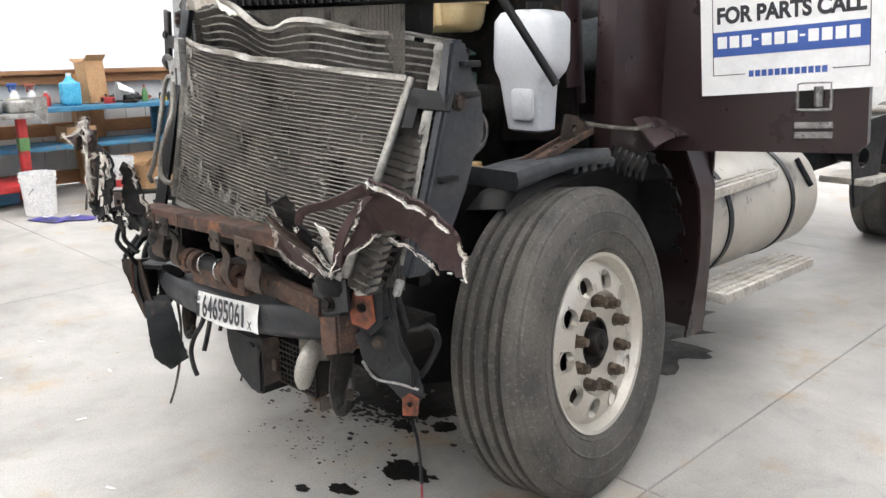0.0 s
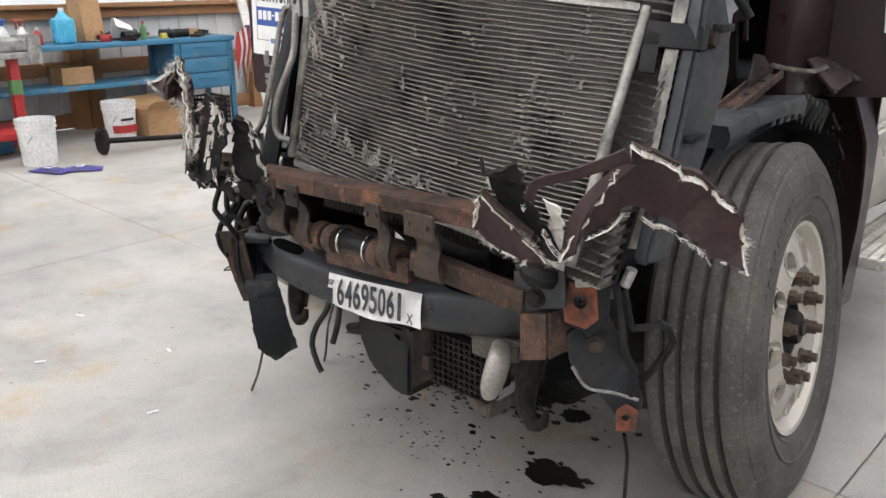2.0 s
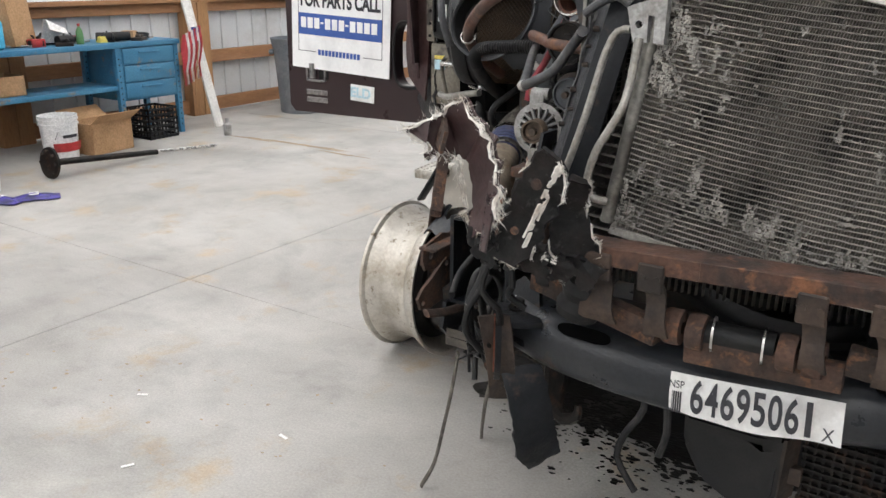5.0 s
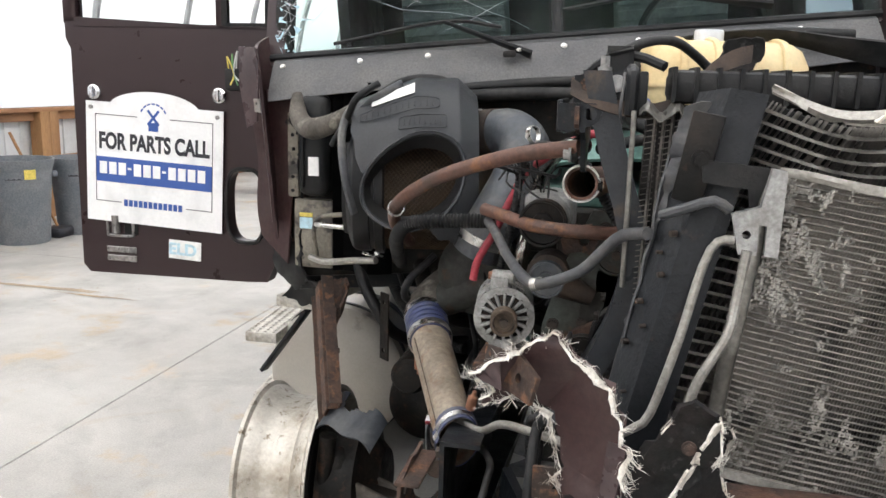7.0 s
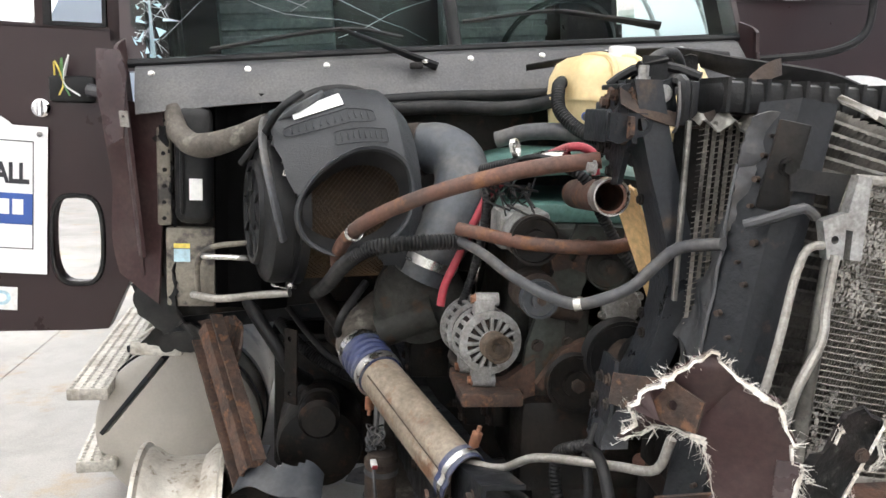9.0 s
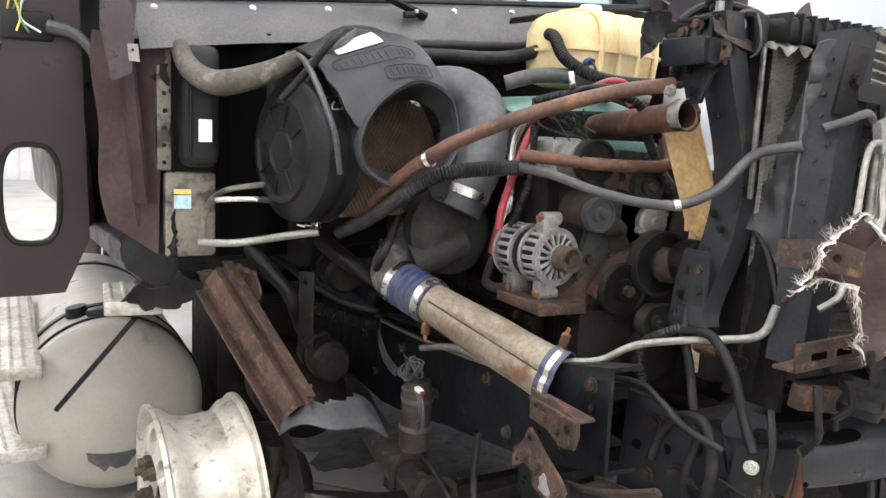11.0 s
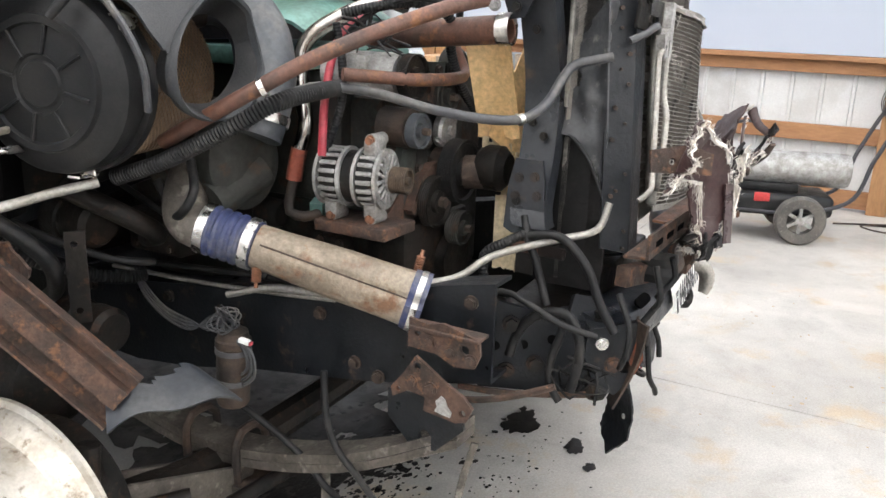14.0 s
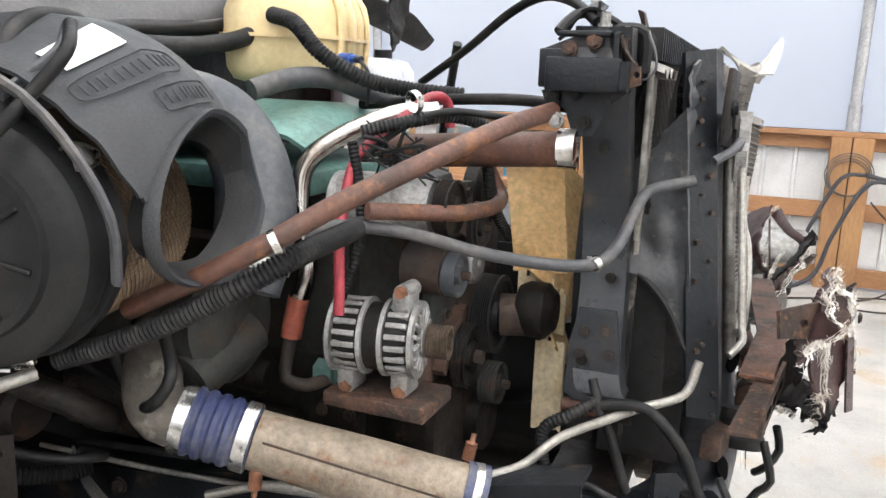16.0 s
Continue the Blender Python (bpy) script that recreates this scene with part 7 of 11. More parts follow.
# charge pipe: elbow, blue sleeve with clamps, tan pipe
E0 = [(-0.40, 0.13, 1.07), (-0.46, 0.10, 1.035), (-0.51, 0.065, 0.99), (-0.525, 0.03, 0.96), (-0.51, 0.0, 0.95)]
bm = B()
tube(bm, E0, 0.052, 20, 0.012)
duct = part("charge_pipe", bm, "dustiron", truck, "dirty tan charge air pipe torn loose")
D0, D1, D2 = V((-0.512, 0.005, 0.952)), V((-0.465, -0.115, 0.917)), V((-0.305, -0.475, 0.80))
bm = B()
n = 5
prof = [(0.056, 0.0)]
Ls = (D1 - D0).length
for k in range(n):
    z = 0.012 + (Ls - 0.02) * k / n
    prof += [(0.056, z), (0.061, z + 0.006), (0.061, z + 0.014), (0.056, z + 0.019)]
prof += [(0.056, Ls), (0.05, Ls)]
lathe(bm, prof, along(D0, D1), 30)
slv = part("blue_sleeve", bm, "bluesil", duct, "ribbed blue silicone sleeve", 30)
bm = B()
for z in (0.010, Ls - 0.014):
    lathe(bm, [(0.0575, z - 0.011), (0.0615, z - 0.011), (0.0615, z + 0.011), (0.0575, z + 0.011)], along(D0, D1), 30, True)
for k in range(4):
    z = 0.029 + (Ls - 0.02) * k / n
    lathe(bm, [(0.056, z - 0.002), (0.0575, z), (0.056, z + 0.002)], along(D0, D1), 30, True)
part("hose_clamp", bm, "steel", duct, "bright T-bolt clamp")
bm = B()
mxd = along(D1, D2)
Ld = (D2 - D1).length
ax_ = (D2 - D1).normalized()
up_v = (V((0, 0, 1)) - ax_ * ax_.z).normalized()
sd_v = up_v.cross(ax_)
if sd_v.x > 0:
    sd_v = -sd_v


def oval(t, a, grow=0.0):
    """On the flattened pipe: t along it, angle a from its outer side upwards."""
    fold = 1 - 0.13 * t ** 0.5 * math.exp(-((a - 0.42 + 0.25 * t) / 0.13) ** 2)
    return D1 + ax_ * Ld * t + sd_v * (0.053 - 0.006 * t + grow) * math.cos(a) * fold + up_v * (0.053 + 0.018 * t + grow) * math.sin(a) * (1 + 0.02 * math.sin(t * 9 + a * 2))


rows = []
for i in range(25):
    rows.append([bm.verts.new(oval(i / 24, 2 * math.pi * k / 56)) for k in range(56)])
for q, s in zip(rows, rows[1:]):
    for k in range(56):
        bm.faces.new((q[k], q[(k + 1) % 56], s[(k + 1) % 56], s[k]))
bm.faces.new(rows[0])
inner = [bm.verts.new(oval(0.86, 2 * math.pi * k / 56, -0.006)) for k in range(56)]
for k in range(56):
    bm.faces.new((rows[-1][k], rows[-1][(k + 1) % 56], inner[(k + 1) % 56], inner[k]))
bm.faces.new(inner)
tp_ = part("tan_pipe", bm, "duct", duct, "dirty tan oval pipe with a creased side", 40)
bm = B()
tube(bm, [oval(0.04 + 0.88 * k / 12, 0.42 - 0.25 * (0.04 + 0.88 * k / 12), -0.0005) for k in range(13)], 0.0025, 6, 0.02)
part("rust_crease", bm, "brown", tp_, "rusty line along the crease")
for t0, t1 in ((0.90, 0.935), (0.972, 1.0)):
    bm = B()
    panel(bm, lambda u, v: oval(t0 + (t1 - t0) * v, 2 * math.pi * u, 0.0045), 56, 1, 0.003)
    part("blue_band", bm, "bluesil", duct)
bm = B()
panel(bm, lambda u, v: oval(0.936 + 0.035 * v, 2 * math.pi * u, 0.006), 56, 1, 0.003)
part("hose_clamp", bm, "steel", duct)
for c, d in (((-0.492, -0.135, 0.86), (0, 0.12, -1)), ((-0.282, -0.445, 0.885), (0.25, -0.15, 1))):
    bm = B()
    dd = V(d).normalized()
    prof = [(0.0, -0.03), (0.005, -0.03), (0.005, -0.016)]
    for k in range(7):
        prof += [(0.006, 0.005 * k - 0.0145), (0.012, 0.005 * k - 0.012), (0.006, 0.005 * k - 0.0095)]
    lathe(bm, prof + [(0.005, 0.022), (0.005, 0.035), (0.0, 0.035)], along(c, V(c) + dd), 14)
    part("clamp_spring", bm, "copper", duct, "brown clamp spring bolt")
# pipes and hoses
HOSES = (
    ("rust_pipe", "rustpipe", "rusty coolant pipe across the engine bay", [(-0.065, -0.50, 1.487), (-0.20, -0.455, 1.462), (-0.36, -0.375, 1.408), (-0.48, -0.28, 1.345), (-0.545, -0.20, 1.288), (-0.575, -0.08, 1.22), (-0.575, 0.05, 1.155)], 0.017, {}),
    ("corrugated_hose", "rubber", "black corrugated hose", [(-0.28, -0.22, 1.275), (-0.38, -0.225, 1.272), (-0.50, -0.21, 1.255), (-0.56, -0.13, 1.20), (-0.60, 0.02, 1.12), (-0.63, 0.15, 1.07)], 0.018, dict(ribs=0.09, rib_len=0.008)),
    ("refrigerant_line", "greyhose", "weathered grey refrigerant hose", [(-0.36, -0.15, 1.265), (-0.318, -0.19, 1.278), (-0.27, -0.30, 1.27), (-0.215, -0.43, 1.237), (-0.165, -0.54, 1.22), (-0.128, -0.613, 1.222), (-0.08, -0.635, 1.24), (-0.035, -0.645, 1.265), (0.0, -0.655, 1.305), (0.035, -0.675, 1.342), (0.08, -0.75, 1.362)], 0.0115, {}),
    ("upper_radiator_pipe", "rustpipe", "fat rusty brown radiator pipe", [(0.0, -0.13, 1.385), (-0.02, -0.2, 1.39), (-0.035, -0.38, 1.405), (-0.055, -0.535, 1.418)], 0.034, dict(seg=22, hollow=True)),
    ("heater_pipe", "rustpipe", "thin rusty heater pipe", [(-0.305, -0.243, 1.308), (-0.25, -0.29, 1.303), (-0.17, -0.36, 1.296), (-0.06, -0.385, 1.293), (0.03, -0.375, 1.295), (0.06, -0.36, 1.31), (0.068, -0.33, 1.36)], 0.0155, {}),
    ("steel_pipe", "polish", "shiny bent steel pipe", [(-0.07, -0.27, 1.475), (-0.12, -0.2, 1.465), (-0.17, -0.1, 1.415), (-0.2, -0.05, 1.36), (-0.215, -0.05, 1.27), (-0.23, -0.075, 1.17), (-0.24, -0.06, 1.10)], 0.0195, dict(seg=20)),
    ("coupling", "coupler", "red silicone coupling", [(-0.24, -0.062, 1.11), (-0.245, -0.055, 1.07), (-0.25, -0.05, 1.03)], 0.021, {}),
    ("lower_pipe", "brown", "", [(-0.25, -0.05, 1.03), (-0.265, -0.05, 0.99), (-0.28, -0.06, 0.955), (-0.27, -0.1, 0.945), (-0.24, -0.13, 0.955)], 0.013, {}),
    ("battery_cable", "red", "red battery cable", [(0.0, -0.27, 1.44), (-0.01, -0.265, 1.49), (-0.06, -0.25, 1.50), (-0.14, -0.22, 1.455), (-0.215, -0.178, 1.395), (-0.25, -0.17, 1.33), (-0.29, -0.18, 1.24), (-0.325, -0.2, 1.17), (-0.335, -0.205, 1.12)], 0.010, dict(ribs=0.06, rib_len=0.008)),
    ("cable_loom", "rubber", "black cable loom", [(-0.25, -0.2, 1.44), (-0.2, -0.27, 1.46), (-0.13, -0.33, 1.47), (-0.06, -0.38, 1.44), (-0.01, -0.36, 1.36), (0.05, -0.36, 1.27), (0.12, -0.37, 1.2)], 0.012, dict(ribs=0.08, rib_len=0.008)),
    ("cable_loom", "rubber", "", [(-0.23, -0.17, 1.42), (-0.235, -0.19, 1.33), (-0.25, -0.2, 1.24), (-0.27, -0.18, 1.15), (-0.29, -0.16, 1.08), (-0.28, -0.15, 1.02)], 0.010, dict(ribs=0.08, rib_len=0.008)),
    ("cable_loom", "rubber", "", [(-0.08, -0.42, 1.47), (-0.16, -0.33, 1.48), (-0.2, -0.26, 1.45), (-0.22, -0.2, 1.40)], 0.007, {}),
    ("cable_loom", "rubber", "", [(-0.02, -0.55, 1.49), (0.05, -0.4, 1.5), (0.1, -0.2, 1.49), (0.12, 0.0, 1.47)], 0.012, {}),
    ("tank_hose", "rubber", "black corrugated tank hose", [(0.03, 0.18, 1.66), (0.0, 0.1, 1.64), (-0.01, 0.03, 1.58), (0.03, -0.05, 1.53), (0.08, -0.13, 1.51), (0.12, -0.25, 1.5)], 0.017, dict(ribs=0.09, rib_len=0.009)),
    ("tank_hose", "greyhose", "thick grey coolant hose", [(-0.16, 0.1, 1.50), (-0.08, 0.06, 1.525), (0.02, 0.02, 1.525), (0.12, -0.04, 1.49), (0.2, -0.1, 1.46)], 0.022, {}),
    ("cowl_hose", "rubber", "black hose along the cowl", [(-0.55, 0.30, 1.56), (-0.3, 0.30, 1.58), (-0.1, 0.28, 1.585), (0.02, 0.24, 1.61), (0.08, 0.2, 1.66), (0.16, 0.2, 1.68)], 0.02, {}),
    ("cowl_hose", "plastic", "", [(-0.62, 0.3, 1.575), (-0.3, 0.33, 1.61), (0.0, 0.33, 1.63), (0.12, 0.33, 1.66), (0.22, 0.38, 1.735), (0.4, 0.40, 1.77), (0.62, 0.43, 1.77)], 0.016, {}),
    ("hood_cable", "rubber", "black braced cable above the bay", [(0.36, -0.04, 1.52), (0.25, -0.2, 1.60), (0.16, -0.33, 1.675), (0.1, -0.42, 1.705), (0.03, -0.5, 1.69), (-0.02, -0.56, 1.65)], 0.010, {}),
    ("drain_hose", "rubber", "black hose loop", [(-0.50, 0.05, 1.12), (-0.56, -0.02, 1.05), (-0.57, 0.02, 0.99), (-0.52, 0.1, 0.98), (-0.5, 0.16, 1.04)], 0.011, {}),
    ("alu_line", "alu", "bare aluminium line on the rail", [(-0.43, 0.02, 0.76), (-0.39, -0.1, 0.79), (-0.37, -0.28, 0.80), (-0.33, -0.42, 0.835), (-0.29, -0.47, 0.845), (-0.24, -0.53, 0.86), (-0.19, -0.585, 0.905), (-0.12, -0.66, 0.93), (-0.06, -0.71, 0.94), (-0.02, -0.78, 0.965), (-0.005, -0.80, 1.03)], 0.009, {}),
    ("cable_loom", "rubber", "black loom from the cable hole", [(-0.075, -0.615, 0.985), (-0.10, -0.64, 0.93), (-0.10, -0.66, 0.89), (-0.11, -0.70, 0.785)], 0.010, {}),
    ("cable_loom", "rubber", "", [(-0.10, -0.64, 0.945), (-0.10, -0.70, 0.957), (-0.10, -0.745, 0.94), (-0.10, -0.795, 0.885), (-0.10, -0.827, 0.812), (-0.11, -0.873, 0.75)], 0.011, {}),
    ("cable_loom", "rubber", "", [(-0.09, -0.63, 0.95), (-0.12, -0.59, 0.926), (-0.13, -0.54, 0.89), (-0.13, -0.54, 0.83), (-0.12, -0.548, 0.786), (-0.12, -0.522, 0.732)], 0.012, dict(ribs=0.07, rib_len=0.008)),
    ("cable_loom", "rubber", "black taped loom hanging at the rail's end", [(-0.16, -0.632, 0.655), (-0.15, -0.64, 0.70), (-0.15, -0.67, 0.75), (-0.15, -0.72, 0.782), (-0.15, -0.77, 0.785), (-0.15, -0.80, 0.74), (-0.15, -0.806, 0.68), (-0.15, -0.79, 0.60)], 0.012, dict(ribs=0.05, rib_len=0.008)),
    ("cable_loom", "rubber", "", [(-0.15, -0.76, 0.775), (-0.15, -0.757, 0.735), (-0.15, -0.735, 0.66), (-0.15, -0.74, 0.60), (-0.15, -0.764, 0.565)], 0.010, {}),
    ("brake_hose", "rubber", "", [(-0.42, 0.1, 0.48), (-0.42, -0.03, 0.45), (-0.40, -0.18, 0.36), (-0.4, -0.25, 0.3), (-0.38, -0.28, 0.26)], 0.009, {}),
    ("brake_hose", "rubber", "", [(-0.38, -0.24, 0.6), (-0.4, -0.26, 0.5), (-0.41, -0.30, 0.42), (-0.4, -0.36, 0.35), (-0.38, -0.4, 0.28)], 0.009, {}),
    ("hanging_strap", "dustiron", "frayed tan strap hanging to the floor", [(-0.36, -0.23, 0.36), (-0.39, -0.25, 0.26), (-0.41, -0.27, 0.16), (-0.42, -0.28, 0.05), (-0.41, -0.3, 0.012)], [0.009, 0.012, 0.013, 0.014, 0.012], dict(flat=0.35)),
    ("hanging_strap", "dustiron", "", [(-0.30, -0.62, 0.48), (-0.33, -0.6, 0.36), (-0.36, -0.6, 0.22), (-0.38, -0.62, 0.1), (-0.42, -0.63, 0.012)], 0.010, dict(flat=0.45)),
    ("air_hose", "rubber", "black air hoses along the frame", [(-0.80, 0.55, 0.96), (-0.70, 0.42, 0.86), (-0.60, 0.36, 0.80), (-0.50, 0.31, 0.77), (-0.45, 0.28, 0.772)], 0.018, dict(ribs=0.08, rib_len=0.008)),
    ("air_hose", "rubber", "", [(-0.75, 0.5, 0.98), (-0.66, 0.36, 0.9), (-0.58, 0.25, 0.85), (-0.5, 0.2, 0.83), (-0.45, 0.3, 0.8)], 0.010, {}),
    ("air_hose", "rubber", "", [(-0.86, 0.4, 1.03), (-0.8, 0.3, 0.96), (-0.74, 0.26, 0.88), (-0.7, 0.3, 0.8), (-0.66, 0.4, 0.74)], 0.02, {}),
    ("air_hose", "grime", "", [(-0.62, 0.35, 1.02), (-0.56, 0.22, 0.96), (-0.48, 0.2, 0.9), (-0.42, 0.3, 0.86)], 0.026, {}),
    ("air_hose", "rubber", "", [(-0.45, 0.35, 1.0), (-0.42, 0.2, 0.92), (-0.38, 0.1, 0.84), (-0.36, -0.05, 0.80)], 0.008, {}),
    ("frame_line", "rubber", "", [(-0.37, 0.4, 0.765), (-0.355, 0.0, 0.795), (-0.31, -0.36, 0.80), (-0.21, -0.60, 0.83), (-0.2, -0.683, 0.816), (-0.2, -0.77, 0.781), (-0.17, -0.85, 0.756)], 0.008, {}),
    ("frame_line", "alu", "bare aluminium line on the rail", [(-0.375, 0.5, 0.735), (-0.37, 0.2, 0.745), (-0.36, -0.05, 0.76), (-0.345, -0.25, 0.775)], 0.006, {}),
    ("firewall_line", "steel", "bright line on the firewall", [(-0.95, 0.30, 1.14), (-0.94, 0.24, 1.15), (-0.86, 0.2, 1.155), (-0.8, 0.22, 1.15)], 0.008, {}),
    ("firewall_line", "beige", "", [(-0.97, 0.32, 1.02), (-0.965, 0.28, 1.12), (-0.93, 0.25, 1.17), (-0.85, 0.22, 1.19), (-0.78, 0.25, 1.19)], 0.008, {}),
    ("wiper_linkage", "alu", "bright linkage rod", [(-0.98, 0.29, 1.03), (-0.9, 0.22, 1.035), (-0.78, 0.16, 1.06), (-0.70, 0.12, 1.075)], 0.011, {}),
    ("vent_pipe", "dustiron", "dirty tan breather duct", [(-1.03, 0.32, 1.55), (-1.01, 0.27, 1.49), (-0.95, 0.22, 1.455), (-0.85, 0.17, 1.48), (-0.76, 0.13, 1.53)], [0.024, 0.03, 0.034, 0.03, 0.02], dict(seg=14)),
    ("bonnet_strut", "greyp", "", [(-0.76, 0.08, 1.50), (-0.68, 0.06, 1.56), (-0.62, 0.1, 1.60)], 0.015, dict(flat=0.5)),
    ("loop_hose", "rubber", "black looped hose over the cleaner", [(-0.74, 0.10, 1.46), (-0.70, 0.14, 1.56), (-0.62, 0.17, 1.61), (-0.52, 0.18, 1.61), (-0.46, 0.2, 1.56)], 0.014, {}),
    ("torn_cable", "rubber", "", [(-0.82, 0.07, 1.42), (-0.76, 0.03, 1.5), (-0.72, 0.0, 1.56), (-0.67, 0.04, 1.60)], 0.01, {}),
)
for name, material, label, pts, r, kw in HOSES:
    bm = B()
    tube(bm, pts, r, kw.pop("seg", 18 if isinstance(r, list) or r > 0.0115 else 12), 0.016, **kw)
    part(name, bm, material, truck, label)
for c, d, r_, h_ in (((-0.055, -0.53, 1.418), (-0.05, -0.6, 1.42), 0.0345, 0.016), ((-0.128, -0.613, 1.2215), (-0.08, -0.637, 1.236), 0.0118, 0.007), ((-0.541, -0.212, 1.291), (-0.5, -0.28, 1.33), 0.019, 0.006), ((-0.19, -0.275, 1.496), (-0.25, -0.24, 1.48), 0.019, 0.006)):
    bm = B()
    lathe(bm, [(r_, -h_), (r_ * 1.1, -h_), (r_ * 1.1, h_), (r_, h_)], along(c, d), 26, True)
    pc = part("pipe_clamp", bm, "steel", truck, "bright hose clamp")
    bm = B()
    q_ = along(c, d) @ V((r_ * 1.15, 0, 0))
    rod(bm, q_ + V((0, 0, -0.008)), q_ + V((0, 0, 0.012)), 0.005, 8)
    part("clamp_screw", bm, "steel", pc)
bm = B()
lathe(bm, [(0.0, 0.0), (0.036, 0.002), (0.042, 0.012), (0.042, 0.16), (0.045, 0.162), (0.045, 0.178), (0.04, 0.182), (0.036, 0.20), (0.02, 0.208), (0.0, 0.208)], pose(-0.455, -0.01, 0.48, 2, 1, 0), 28)
fc_ = part("filter_can", bm, "brown", truck, "dirty brown canister hung on wires")
for z_ in (0.07, 0.15):
    bm = B()
    lathe(bm, [(0.0425, z_ - 0.007), (0.0455, z_ - 0.007), (0.0455, z_ + 0.007), (0.0425, z_ + 0.007)], pose(-0.455, -0.01, 0.48, 2, 1, 0), 28, True)
    part("can_band", bm, "greyhose", fc_)
bm = B()
box(bm, (-0.008, -0.015, -0.006), (0.008, 0.015, 0.006), pose(-0.475, -0.075, 0.672, 8, 0, 6), 0.003)
part("connector", bm, "paper", fc_, "small white connector with a red tip")
bm = B()
box(bm, (-0.007, -0.021, -0.005), (0.007, -0.015, 0.005), pose(-0.475, -0.075, 0.672, 8, 0, 6), 0.002)
part("connector_tip", bm, "red", fc_, "red tip")
bm = B()
rg = random.Random(21)
for k in range(9):
    c = V((-0.47 + rg.uniform(-0.015, 0.015), -0.01 + rg.uniform(-0.014, 0.014), 0.705 + rg.uniform(-0.03, 0.02)))
    ra, rb_, tl = rg.uniform(0.022, 0.036), rg.uniform(0.018, 0.034), rg.uniform(-0.4, 0.4)
    tube(bm, [c + V((0.012 * math.sin(a * 2 + k), ra * math.cos(a), rb_ * math.sin(a) + tl * ra * math.cos(a))) for a in (0.45 * i + k for i in range(15))], 0.0022, 5, 0.008)
for k in range(4):
    tube(bm, [(-0.47, -0.01 - 0.005 * k, 0.73), (-0.47, 0.04, 0.71 - 0.012 * k), (-0.46, 0.12, 0.655 + 0.008 * k), (-0.45, 0.22, 0.662 + 0.01 * k), (-0.44, 0.30, 0.70 + 0.012 * k), (-0.42, 0.36, 0.745 + 0.012 * k)], 0.0034, 5, 0.015)
for k in range(3):
    tube(bm, [(-0.47, -0.03, 0.67), (-0.475, -0.07 - 0.012 * k, 0.65), (-0.47, -0.075 - 0.01 * k, 0.60 - 0.01 * k), (-0.465, -0.03, 0.565 - 0.012 * k), (-0.465, 0.03, 0.575)], 0.004, 5, 0.012)
part("tangled_wire", bm, "greyhose", truck, "tangled thin wires")["kind"] = "stuff"
bm = B()
for k in range(14):
    c = V((-0.2, -0.26, 1.4)) if k < 8 else V((-0.11, -0.8, 0.62))
    tube(bm, [c + V((rg.uniform(-0.07, 0.07), rg.uniform(-0.08, 0.08), rg.uniform(-0.06, 0.06))) for _ in range(4)], rg.uniform(0.002, 0.005), 5, 0.02)
part("tangled_wire", bm, "rubber", truck, "tangled thin wires")["kind"] = "stuff"
for x, y, z, sx, sy, sz in ((-0.3, 0.35, 0.85, 0.12, 0.2, 0.12), (-0.22, 0.2, 1.18, 0.08, 0.3, 0.06), (-0.18, 0.5, 1.1, 0.1, 0.25, 0.12), (-0.2, 0.05, 0.8, 0.08, 0.16, 0.1), (-0.17, -0.12, 0.84, 0.05, 0.1, 0.08)):
    bm = B()
    box(bm, (x - sx / 2, y - sy / 2, z - sz / 2), (x + sx / 2, y + sy / 2, z + sz / 2), bevel=0.015)
    fit_ = part("engine_fitting", bm, "grime", engine, "greasy pump housing on the block")
    bolts("bolt", [(x - sx / 2, y + dy * sy, z + dz * sz) for dy in (-0.32, 0.32) for dz in (-0.3, 0.3)], (-1, 0, 0), "brown", fit_, 0.010, 0.009)
for x, y, z, r in ((-0.24, 0.3, 1.0, 0.05), (-0.2, 0.12, 0.92, 0.04), (-0.55, 0.4, 0.92, 0.06), (-0.62, 0.3, 0.68, 0.06)):
    bm = B()
    lathe(bm, [(0, -0.09), (r * 0.8, -0.09), (r, -0.075), (r, -0.02), (r * 0.9, -0.015), (r * 0.9, 0.015), (r, 0.02), (r, 0.075), (r * 0.8, 0.09), (0, 0.09)], pose(x, y, z, 92, 0, 0), 20)
    part("engine_canister", bm, "grime", engine, "greasy canister beside the block")
bm = B()
rod(bm, (0.5, 0.25, 1.0), (0.49, 0.27, 0.82), 0.034, 20), rod(bm, (0.5, 0.25, 1.02), (0.5, 0.25, 1.0), 0.026, 16)
part("fuel_filter", bm, "fan", truck, "amber fuel filter bowl")
bm = B()
rod(bm, (0.49, 0.27, 0.8), (0.488, 0.275, 0.68), 0.055, 20), rod(bm, (0.49, 0.27, 0.84), (0.49, 0.27, 0.80), 0.065, 20)
part("filter_base", bm, "casting", truck, "grey filter base")
# expansion tank, turned a little on its shelf, and washer bottle
TKM = Matrix.Translation((0.245, 0.245, 0.012)) @ Matrix.Rotation(radians(15), 4, "Z") @ Matrix.Diagonal((1, 0.8, 1, 1)) @ Matrix.Translation((-0.245, -0.208, 0))
bm = B()
loft(bm, [(0.245, 0.22, 1.495, 0.17, 0.10), (0.245, 0.215, 1.505, 0.20, 0.145), (0.245, 0.21, 1.53, 0.215, 0.168), (0.245, 0.208, 1.60, 0.225, 0.176), (0.245, 0.208, 1.66, 0.222, 0.174), (0.245, 0.21, 1.70, 0.205, 0.155), (0.245, 0.21, 1.718, 0.18, 0.125), (0.245, 0.21, 1.724, 0.16, 0.07)], 56, 0.5)
bm.transform(TKM)
